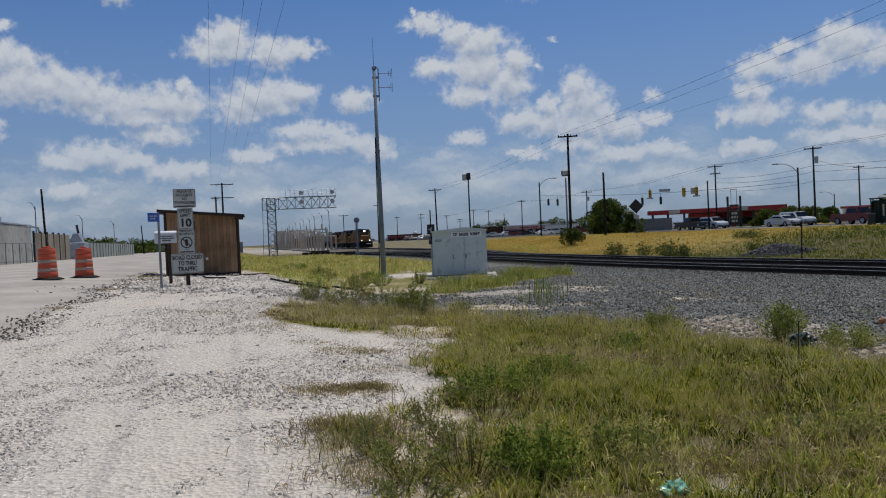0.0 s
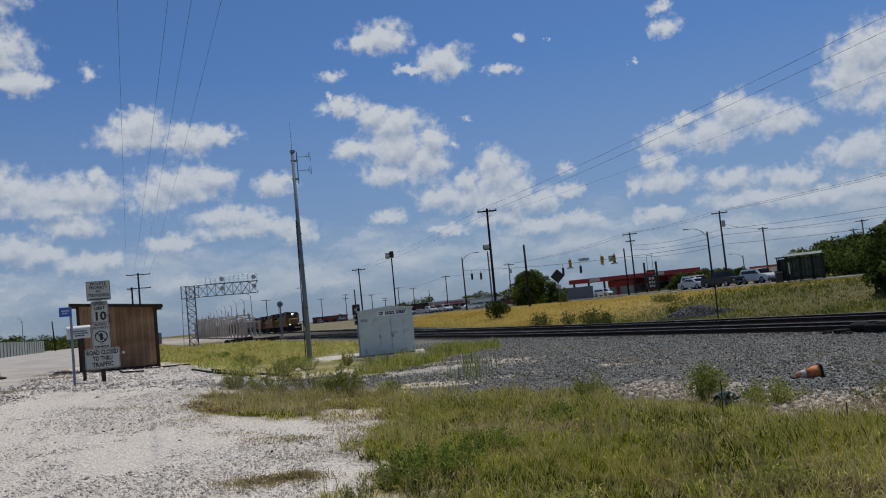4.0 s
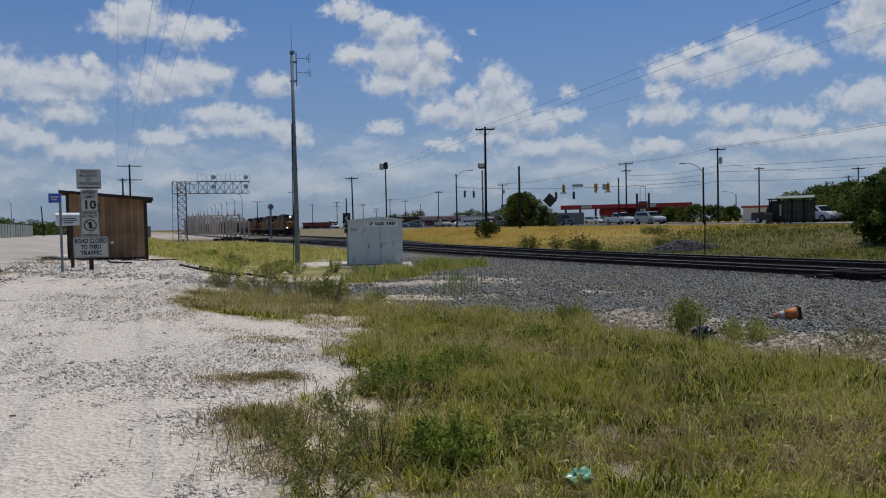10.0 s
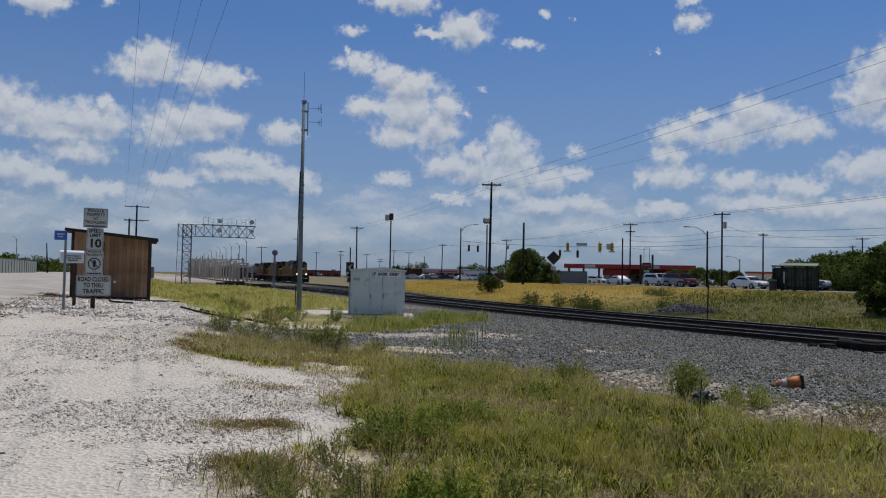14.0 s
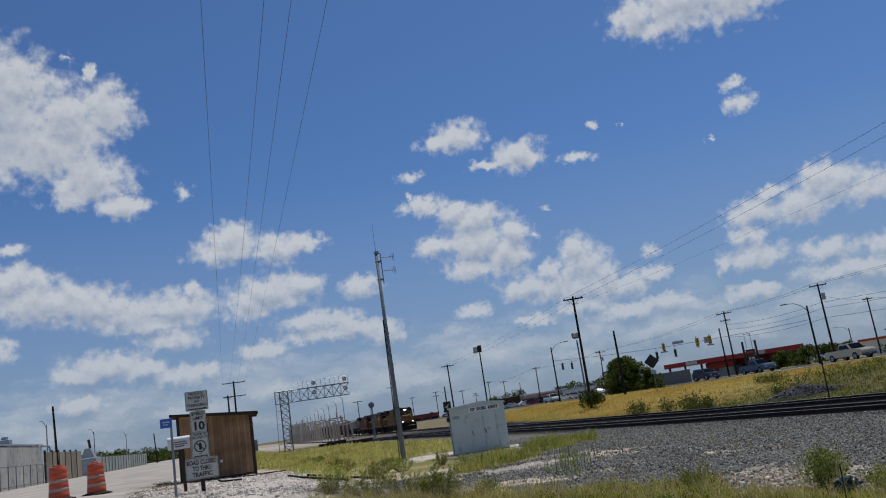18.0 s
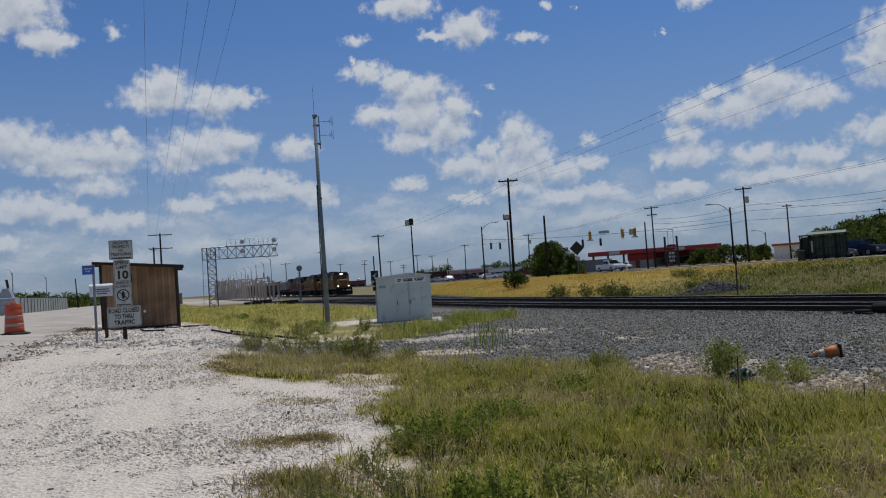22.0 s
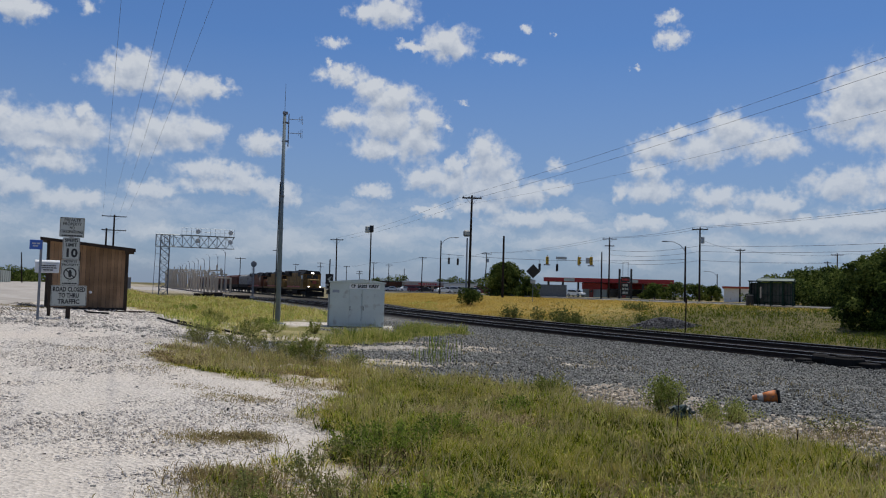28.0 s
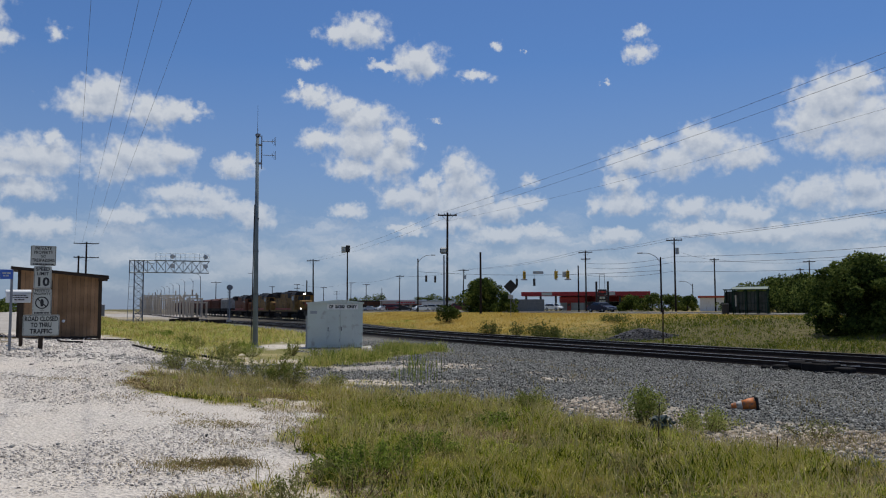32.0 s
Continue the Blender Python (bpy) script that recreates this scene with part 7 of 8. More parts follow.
drive(vehicle("suv", "paint_navy", "dark blue car passing the bus shelter", "suv_car"), 65.0, [(0.0, 300.0), (16.0, 128.0), (20.0, 84.0), (22.0, 62.0), (24.0, 40.0), (32.0, -50.0)])

for k, (az, d, kd, pt) in enumerate(((-6.0, 240, "suv", "paint_black"), (-5.2, 236, "sedan", "paint_silver"), (-4.3, 230, "sedan", "paint_white"), (-3.6, 226, "suv", "paint_maroon"), (-2.8, 222, "sedan", "paint_black"), (-1.6, 205, "sedan", "paint_white"), (-0.6, 214, "suv", "paint_silver"), (1.3, 170, "suv", "paint_maroon"), (3.4, 150, "sedan", "paint_silver"), (7.8, 196, "suv", "paint_white"), (13.2, 192, "suv", "paint_black"))):
    c = vehicle(kd, pt, "parked car in the lot beside the street", "parked_car")
    c["group"] = "parked cars"
    c.matrix_basis = polar(az, d, None, 50 + 30 * (k % 3)) @ pose(0, 0, 0.02)


# ---- small heaps ----


def gravel_pile():
    rnd = np.random.RandomState(4)
    x0, y0 = 11.55, 47.2
    v, f = [], []
    n, k = 14, 28
    for i in range(n + 1):
        r = i / n
        for j in range(k):
            an = 2 * math.pi * j / k
            z = 0.55 * (0.5 + 0.5 * math.cos(math.pi * r)) * (1 + 0.45 * r * math.sin(3 * an + 1)) + 0.045 * rnd.randn() * (1 - r) * min(1, 3 * r)
            px, py = x0 + 2.5 * r * math.cos(an), y0 + 1.6 * r * math.sin(an)
            v.append((px, py, gz(px, py) + z - 0.02))
    for i in range(n):
        for j in range(k):
            f.append((i * k + j, i * k + (j + 1) % k, (i + 1) * k + (j + 1) % k, (i + 1) * k + j))
    pile = soup("gravel_pile", v, f, "heap")
    tagged(pile, "low grey heap of ballast stone in the grass", "gravel pile")


M["heap"] = mat("grey_stone_heap", (0.055, 0.055, 0.06), 0.95, vary=0.6, scale=7, fine=14, bump=0.8)
gravel_pile()

# ---- grass, weeds and stones ----


def tri_mesh(name, verts, tris, material):
    me = bpy.data.meshes.new(name)
    n, k = len(verts), len(tris)
    me.vertices.add(n)
    me.vertices.foreach_set("co", np.ascontiguousarray(verts, dtype=np.float32).reshape(-1))
    me.loops.add(3 * k)
    me.loops.foreach_set("vertex_index", np.ascontiguousarray(tris, dtype=np.int32).reshape(-1))
    me.polygons.add(k)
    me.polygons.foreach_set("loop_start", np.arange(0, 3 * k, 3, dtype=np.int32))
    me.update(calc_edges=True)
    me.materials.append(M[material] if isinstance(material, str) else material)
    return new(name, me)


def blades(x, y, length, width, lean, rnd, z=None):
    """Grass blades at x, y that rise and arch over, widest at the knee: verts and triangles."""
    n = len(x)
    z = (height(x, y) if z is None else z) - 0.015
    yaw = rnd.uniform(0, 2 * np.pi, n)
    dx, dy = np.cos(yaw), np.sin(yaw)
    face = yaw + np.pi / 2 + rnd.normal(0, 0.55, n)
    o = np.stack([x, y, z], -1)
    w = np.stack([np.cos(face) * width / 2, np.sin(face) * width / 2, rnd.normal(0, 0.2, n) * width], -1)
    rise = np.sqrt(np.maximum(1 - (0.55 * lean) ** 2, 0.1))
    knee = o + np.stack([dx * lean * 0.55 * 0.6 * length, dy * lean * 0.55 * 0.6 * length, rise * 0.6 * length], -1)
    out = np.clip(lean * 1.15, 0.1, 0.98)
    fall = np.sqrt(1 - out ** 2) * np.where(rnd.rand(n) < lean - 0.45, -0.6, 1.0)
    tip = knee + np.stack([dx * out * 0.45 * length, dy * out * 0.45 * length, fall * 0.45 * length], -1)
    v = np.stack([o, knee - w, knee + w, tip], 1).reshape(-1, 3)
    b = np.arange(n)[:, None] * 4
    t = np.concatenate([b + np.array([[0, 2, 1]]), b + np.array([[1, 2, 3]])])
    return v, t


def sector(n, r0, r1, az0, az1, rnd, power=1.0):
    """Random points in a ring sector seen from the camera's place; power under 1 crowds them nearer."""
    r = np.sqrt(r0 ** 2 + (r1 ** 2 - r0 ** 2) * rnd.rand(n) ** (1 / power))
    a = np.radians(rnd.uniform(az0, az1, n))
    return r * np.sin(a), r * np.cos(a)


def tufts(x, y, per, spread, rnd):
    """Spread each point into a tuft."""
    k = rnd.randint(max(1, per // 2), per + per // 2 + 1, len(x))
    xx, yy = np.repeat(x, k), np.repeat(y, k)
    return xx + rnd.normal(0, spread, len(xx)), yy + rnd.normal(0, spread, len(xx))


def gaps(x, y):
    """How thickly the grass grows, 0 to 1, in clumps with gaps between them."""
    k = wobble(x, y, 2.4, 21) + 0.8 * wobble(x, y, 9.0, 22)
    return 0.04 + 0.96 * sstep(k, -0.3, 0.35)


def grass():
    rnd = np.random.RandomState(9)
    # the near meadow: a dense short sward of arching blades, in clumps
    x, y = sector(270000, 1.6, 21, -33, 38, rnd, 0.5)
    g, a_, b, s = regions(x, y)
    keep = rnd.rand(len(x)) < (1 - np.clip(g * 1.25 + a_ + b * 1.3, 0, 1)) * gaps(x, y) * (1 - 0.95 * sandy(x, y))
    x, y = x[keep], y[keep]
    n = rnd.randint(4, 11, len(x))
    tall = np.repeat(rnd.uniform(0.5, 1.3, len(x)), n)
    x, y = np.repeat(x, n), np.repeat(y, n)
    x, y = x + rnd.normal(0, 0.04, len(x)), y + rnd.normal(0, 0.04, len(x))
    d = np.hypot(x, y)
    low = 1 - 0.68 * sstep(y, 12.4, 13.4) * sstep(-x, 1.5, 3.0)
    ln = (0.05 + 0.12 * rnd.rand(len(x))) * tall * (1 + 0.45 * wobble(x, y, 1.1, 5)) * low
    v, t = blades(x, y, np.maximum(ln, 0.035), (0.0034 + 0.00048 * d) * rnd.uniform(0.6, 1.7, len(x)), rnd.uniform(0.3, 0.98, len(x)), rnd)
    n = len(x)
    dry = (sstep(y, 12.5, 14.5) * sstep(-x, 0.2, 2.0) > rnd.rand(n) * 1.3)
    both = np.concatenate([dry, dry])
    for name, pick, m, lab in (("meadow_grass", ~both, "grass_near", "dense yellow-green meadow grass in uneven clumps"), ("dry_strip_grass", both, "grass_dry", "low golden-olive grass at the gravel's edge")):
        tt = t[pick]
        used, back = np.unique(tt, return_inverse=True)
        tagged(tri_mesh(name, v[used], back.reshape(-1, 3), m), lab, "grass", kind="stuff")
    # the same meadow beside and behind the camera
    x, y = sector(15000, 0.9, 13, 36, 215, rnd, 0.8)
    g, a_, b, s = regions(x, y)
    keep = rnd.rand(len(x)) < (1 - np.clip(g * 1.25 + a_ + b * 1.3, 0, 1)) * gaps(x, y)
    x, y = tufts(x[keep], y[keep], 6, 0.05, rnd)
    v, t = blades(x, y, rnd.uniform(0.06, 0.2, len(x)), rnd.uniform(0.008, 0.014, len(x)), rnd.uniform(0.25, 0.97, len(x)), rnd)
    tagged(tri_mesh("meadow_grass", v, t, "grass_near"), "yellow-green meadow grass around the lookout", "grass", kind="stuff")
    # dead thatch between the clumps
    x, y = sector(60000, 2.5, 17, -22, 37, rnd, 0.5)
    g, a_, b, s = regions(x, y)
    k = (1 - np.clip(g * 1.25 + a_ + b * 1.3, 0, 1)) * (1 - 0.93 * sandy(x, y))
    k = k * np.clip(sstep(-wobble(x, y, 1.7, 25) - 0.5 * wobble(x, y, 5.0, 26), 0.05, 0.7) + 0.04, 0, 1)
    keep = rnd.rand(len(x)) < k
    x, y = tufts(x[keep], y[keep], 7, 0.06, rnd)
    v, t = blades(x, y, rnd.uniform(0.05, 0.17, len(x)), rnd.uniform(0.004, 0.008, len(x)) * (1 + np.hypot(x, y) / 14), rnd.uniform(0.7, 0.99, len(x)), rnd)
    tagged(tri_mesh("dead_thatch", v, t, "thatch"), "brown matted dead grass between the green clumps", "grass", kind="stuff")
    # longer blades standing out of the sward, with sunlight painted in as bright colour
    x, y = sector(20000, 3, 19, -22, 37, rnd, 0.6)
    g, a_, b, s = regions(x, y)
    keep = rnd.rand(len(x)) < (1 - np.clip(g * 1.4 + a_ + b * 1.3, 0, 1)) * gaps(x, y) * (1 - 0.9 * sandy(x, y)) * (1 - 0.7 * sstep(y, 12.5, 13.5) * sstep(-x, 1.5, 3.0))
    x, y = tufts(x[keep], y[keep], 5, 0.05, rnd)
    v, t = blades(x, y, rnd.uniform(0.10, 0.24, len(x)), rnd.uniform(0.004, 0.0065, len(x)) * (1 + np.hypot(x, y) / 12), rnd.uniform(0.4, 0.97, len(x)), rnd)
    tagged(tri_mesh("bright_grass", v, t, "grass_bright"), "long yellow-green meadow blades, coloured bright as if sunlit", "grass", kind="stuff")
    # tall seeding stalks in it
    x, y = sector(7000, 3, 18, -20, 36, rnd, 1.1)
    g, a_, b, s = regions(x, y)
    keep = rnd.rand(len(x)) < (1 - np.clip(g * 1.4 + a_ + b * 1.3, 0, 1)) * (1 - 0.8 * sandy(x, y))
    x, y = tufts(x[keep], y[keep], 4, 0.05, rnd)
    v, t = blades(x, y, rnd.uniform(0.16, 0.36, len(x)), rnd.uniform(0.004, 0.006, len(x)) * (1 + np.hypot(x, y) / 20), rnd.uniform(0.25, 0.8, len(x)), rnd)
    tagged(tri_mesh("grass_stalks", v, t, "grass_straw"), "dry straw-coloured grass stalks", "grass", kind="stuff")
    # dead tufts on the gravel and matted straw on the bare soil
    parts = []
    for cx, cy, w, n, h in ((-2.35, 8.0, 0.30, 2600, 0.06), (-2.1, 8.05, 0.10, 600, 0.11), (-2.9, 10.5, 0.30, 1300, 0.06), (-3.7, 11.1, 0.3, 900, 0.05), (-2.3, 9.2, 0.35, 400, 0.05),
                            (-1.9, 11.2, 0.5, 900, 0.06), (-2.5, 12.2, 0.5, 1000, 0.06), (-6.9, 14.6, 0.4, 300, 0.06), (-10.2, 14.7, 0.22, 300, 0.08), (-11.7, 18.8, 0.25, 220, 0.08),
                            (-14.8, 26.4, 0.45, 500, 0.1), (-13.2, 23.9, 0.3, 300, 0.1), (-4.6, 12.6, 0.5, 700, 0.05), (-1.85, 6.45, 0.22, 1500, 0.14), (-1.5, 6.0, 0.35, 1100, 0.12),
                            (-1.2, 5.2, 0.35, 900, 0.11), (-0.8, 6.4, 0.35, 800, 0.1), (1.05, 5.45, 0.4, 1900, 0.13), (1.5, 6.2, 0.5, 900, 0.14), (2.0, 5.2, 0.4, 900, 0.16), (3.6, 9.2, 0.5, 700, 0.14), (4.6, 9.6, 0.6, 600, 0.14)):
        px, py = rnd.normal(cx, w, n), rnd.normal(cy, w * 0.55, n)
        parts.append(blades(px, py, rnd.uniform(0.4, 1.2, n) * h, rnd.uniform(0.005, 0.010, n), rnd.uniform(0.5, 0.97, n), rnd))
    off, vs, ts = 0, [], []
    for v, t in parts:
        vs.append(v)
        ts.append(t + off)
        off += len(v)
    tagged(tri_mesh("dead_grass", np.concatenate(vs), np.concatenate(ts), "grass_dead"), "brown dead grass tufts on the white gravel", "grass", kind="stuff")
    # green strip between the shed, the cabinet and the tracks
    x, y = sector(34000, 17.5, 95, -24.5, -2, rnd, 0.5)
    g, a_, b, s = regions(x, y)
    keep = rnd.rand(len(x)) < (1 - np.clip(g * 1.3 + a_ + b * 1.4, 0, 1)) * (0.1 + 0.9 * sstep(wobble(x, y, 0.9, 31) + 0.5 * wobble(x, y, 3.0, 32), -0.4, 0.4)) * (1 - 0.85 * sandy(x, y)) * (np.hypot((x + 4.3) / 3.2, (y - 29.5) / 6.0) > 1)
    x, y = tufts(x[keep], y[keep], 5, 0.08, rnd)
    d = np.hypot(x, y)
    v, t = blades(x, y, rnd.uniform(0.10, 0.36, len(x)) * (1 + 0.5 * wobble(x, y, 0.9, 6)), 0.007 + d * 0.00045, rnd.uniform(0.3, 0.95, len(x)), rnd)
    n = len(x)
    gold = np.clip(0.18 + 0.5 * wobble(x, y, 0.35, 61) + 0.35 * wobble(x, y, 1.6, 62) + 0.25 * sstep(d, 32, 50), 0, 1) > rnd.rand(n)
    both = np.concatenate([gold, gold])
    for name, pick, m, lab in (("strip_grass", ~both, "grass_strip", "green and yellow grass beside the tracks"), ("golden_strip_grass", both, "grass_dry", "dry golden grass beside the tracks")):
        tt = t[pick]
        used, back = np.unique(tt, return_inverse=True)
        tagged(tri_mesh(name, v[used], back.reshape(-1, 3), m), lab, "grass", kind="stuff")
    # weeds that grow through the ballast before the cabinet
    s = rnd.rand(3400)
    a, p = 21.9 + 8.6 * s + rnd.normal(0, 0.5, 3400), 5.8 + 6.8 * s + rnd.normal(0, 0.32, 3400)
    x, y = xy(a, p)
    keep = wobble(x, y, 1.6, 91) + 0.7 * wobble(x, y, 4.5, 92) > rnd.uniform(-0.3, 0.5, len(x))
    x, y = tufts(x[keep], y[keep], 9, 0.09, rnd)
    v, t = blades(x, y, rnd.uniform(0.08, 0.40, len(x)) * np.clip(1 + 0.6 * wobble(x, y, 2.6, 93), 0.3, 1.6), rnd.uniform(0.012, 0.026, len(x)), rnd.uniform(0.2, 0.95, len(x)), rnd)
    tagged(tri_mesh("ballast_weeds", v, t, "grass_lime"), "ragged yellow-green weeds growing through the ballast", "grass", kind="stuff")
    # thin dry weeds further along the ballast
    a, p = rnd.uniform(8, 34, 260), rnd.uniform(6.5, 14, 260)
    x, y = xy(a, p)
    x, y = tufts(x, y, 9, 0.12, rnd)
    v, t = blades(x, y, rnd.uniform(0.05, 0.16, len(x)), rnd.uniform(0.007, 0.014, len(x)), rnd.uniform(0.2, 0.8, len(x)), rnd)
    tagged(tri_mesh("sparse_weeds", v, t, "grass_dead"), "sparse dry weeds on the ballast", "grass", kind="stuff")
    # the bank beyond the tracks
    a = -10 + 146 * rnd.rand(46000) ** 1.25
    p = 26.5 + 25 * rnd.rand(46000)
    x, y = xy(a, p)
    keep = (p > 26.3 + 6.6 * sstep(a, 62, 116) + bend(a)) & (np.hypot(x - 11.55, y - 47.2) > 1.9)
    x, y, a, p = x[keep], y[keep], a[keep], p[keep]
    lush = sstep(-a, -58, -42) * (1 - 0.4 * sstep(p, 36, 42)) > rnd.rand(len(a)) * 0.97
    for name, pick, m, lab in (("bank_grass", ~lush, "grass_bank", "tall dry golden grass on the bank"), ("bank_green", lush, "grass_bank_green", "rough green grass at the foot of the bank")):
        xx, yy = tufts(x[pick], y[pick], 4, 0.14, rnd)
        d = np.hypot(xx, yy)
        v, t = blades(xx, yy, rnd.uniform(0.12, 0.36, len(xx)) * (1 + 0.5 * wobble(xx, yy, 0.35, 7)) * (1 - 0.5 * sstep(ap(xx, yy)[1], 38, 46)), 0.010 + d * 0.00042, rnd.uniform(0.5, 0.98, len(xx)), rnd)
        tagged(tri_mesh(name, v, t, m), lab, "grass", kind="stuff")


# Dark sward under brighter blades: this contrast of light is in the colours.
M["grass_near"] = foliage("meadow_grass_blades", [(0.02, 0.03, 0.004), (0.07, 0.10, 0.010), (0.20, 0.24, 0.018), (0.38, 0.37, 0.04), (0.52, 0.44, 0.15)], 0.2, patch=0.8, single=0.85, mottle=0.5)
M["grass_bright"] = foliage("bright_grass_blades", [(0.15, 0.21, 0.02), (0.32, 0.38, 0.045), (0.48, 0.48, 0.085), (0.60, 0.54, 0.21)], 0.3, patch=1.2, single=0.9)
M["thatch"] = foliage("matted_dead_thatch", [(0.10, 0.07, 0.035), (0.20, 0.145, 0.07), (0.34, 0.26, 0.13), (0.46, 0.38, 0.22)], 0.15, patch=2.0, single=0.8)
M["grass_dry"] = foliage("dry_golden_blades", [(0.16, 0.15, 0.035), (0.36, 0.31, 0.075), (0.52, 0.41, 0.13), (0.66, 0.53, 0.25)], 0.4, patch=0.8)
M["grass_straw"] = foliage("straw_stalks", [(0.24, 0.21, 0.06), (0.42, 0.36, 0.14), (0.56, 0.47, 0.24)], 0.3)
M["grass_dead"] = foliage("dead_grass_blades", [(0.14, 0.115, 0.05), (0.30, 0.22, 0.11), (0.24, 0.22, 0.08), (0.42, 0.33, 0.19)], 0.35, patch=1.5)
M["grass_strip"] = foliage("strip_grass_blades", [(0.15, 0.20, 0.04), (0.36, 0.41, 0.085), (0.56, 0.53, 0.15), (0.68, 0.58, 0.27)], 0.5, patch=0.5, single=0.75)
M["grass_lime"] = foliage("lime_weed_blades", [(0.09, 0.13, 0.025), (0.22, 0.27, 0.05), (0.36, 0.37, 0.09), (0.48, 0.42, 0.16)], 0.4, patch=1.6, single=0.8)
M["grass_bank"] = foliage("golden_bank_grass", [(0.34, 0.245, 0.055), (0.48, 0.345, 0.085), (0.56, 0.42, 0.13), (0.38, 0.33, 0.08)], 0.4, patch=0.18, single=0.5, mottle=0.15)
M["grass_bank_green"] = foliage("green_bank_grass", [(0.035, 0.06, 0.007), (0.09, 0.125, 0.014), (0.20, 0.195, 0.028)], 0.3, patch=0.5, mottle=0.5)
M["stone_grit"] = mat("dark_edge_grit", (0.12, 0.105, 0.09), 0.95, vary=0.35, scale=6, fine=50, bump=0.3, island=0.6)
M["stone_heap"] = mat("dark_heap_stone", (0.10, 0.10, 0.105), 0.9, vary=0.35, scale=6, fine=50, bump=0.3, island=0.8)
M["leaf_pale"] = foliage("pale_shrub_leaves", [(0.10, 0.13, 0.03), (0.22, 0.26, 0.06), (0.34, 0.36, 0.10), (0.46, 0.43, 0.18)], 0.4, patch=3.0)
M["stone_soil"] = mat("soil_stained_stone", (0.40, 0.34, 0.27), 0.95, vary=0.35, scale=6, fine=50, bump=0.3, island=0.55)
M["leaf_bank"] = foliage("bank_shrub_leaves", [(0.06, 0.085, 0.025), (0.12, 0.14, 0.04), (0.20, 0.20, 0.07)], 0.35, patch=2.0)
M["leaf_dark"] = foliage("dark_weed_leaves", [(0.05, 0.085, 0.012), (0.14, 0.20, 0.03), (0.30, 0.36, 0.065)], 0.35, patch=3.0, single=0.85)
M["leaf_grey"] = foliage("grey_green_weed_leaves", [(0.14, 0.155, 0.05), (0.23, 0.24, 0.08), (0.34, 0.32, 0.13)], 0.4, patch=3.0)
grass()


def weed(x, y, h, w, stems, leaves, size, material, label, seed, spread=0.8):
    """A branching weed: thin stems with small leaves along them."""
    t = thing("weed_plant", pose(x, y, gz(x, y)), label, "weed", "weeds")
    r = np.random.RandomState(seed)
    bm = bmesh.new()
    pts = []
    for k in range(stems):
        an, out = r.uniform(0, 6.283), w / 2 * math.sqrt(r.rand())
        hh = h * r.uniform(0.55, 1.0) * (1 - 0.45 * (out / (w / 2)) ** 2)
        b = Vector((math.cos(an) * out * 0.25, math.sin(an) * out * 0.25, -0.03))
        c = Vector((math.cos(an) * out * spread, math.sin(an) * out * spread, hh * 0.55))
        e = Vector((math.cos(an) * out + r.normal(0, 0.02), math.sin(an) * out + r.normal(0, 0.02), hh))
        cyl(bm, b, c, 0.0045, 0.003, 4)
        cyl(bm, c, e, 0.003, 0.0015, 4)
        for i in range(max(1, leaves // stems)):
            s = r.rand() ** 0.7
            q = b.lerp(c, s * 2) if s < 0.5 else c.lerp(e, s * 2 - 1)
            pts.append(q)
    part("stalk", bm, "twig", t)
    n = len(pts)
    p = np.array(pts) + r.normal(0, size * 0.8, (n, 3))
    p[:, 2] = np.maximum(p[:, 2], 0.01)
    d = r.normal(size=(n, 3)) + np.array([0, 0, 0.5])
    d /= np.linalg.norm(d, axis=1)[:, None]
    e = np.cross(d, r.normal(size=(n, 3)))
    e /= np.linalg.norm(e, axis=1)[:, None]
    s = size * (0.5 + r.rand(n))[:, None]
    v = np.stack([p, p + d * s * 0.5 + e * s * 0.22, p + d * s, p + d * s * 0.5 - e * s * 0.22], 1).reshape(-1, 3)
    b = np.arange(n)[:, None] * 4
    tr = np.concatenate([b + np.array([[0, 1, 2]]), b + np.array([[0, 2, 3]])])
    lv = tri_mesh("leaves", v, tr, material)
    lv.parent = t
    return t


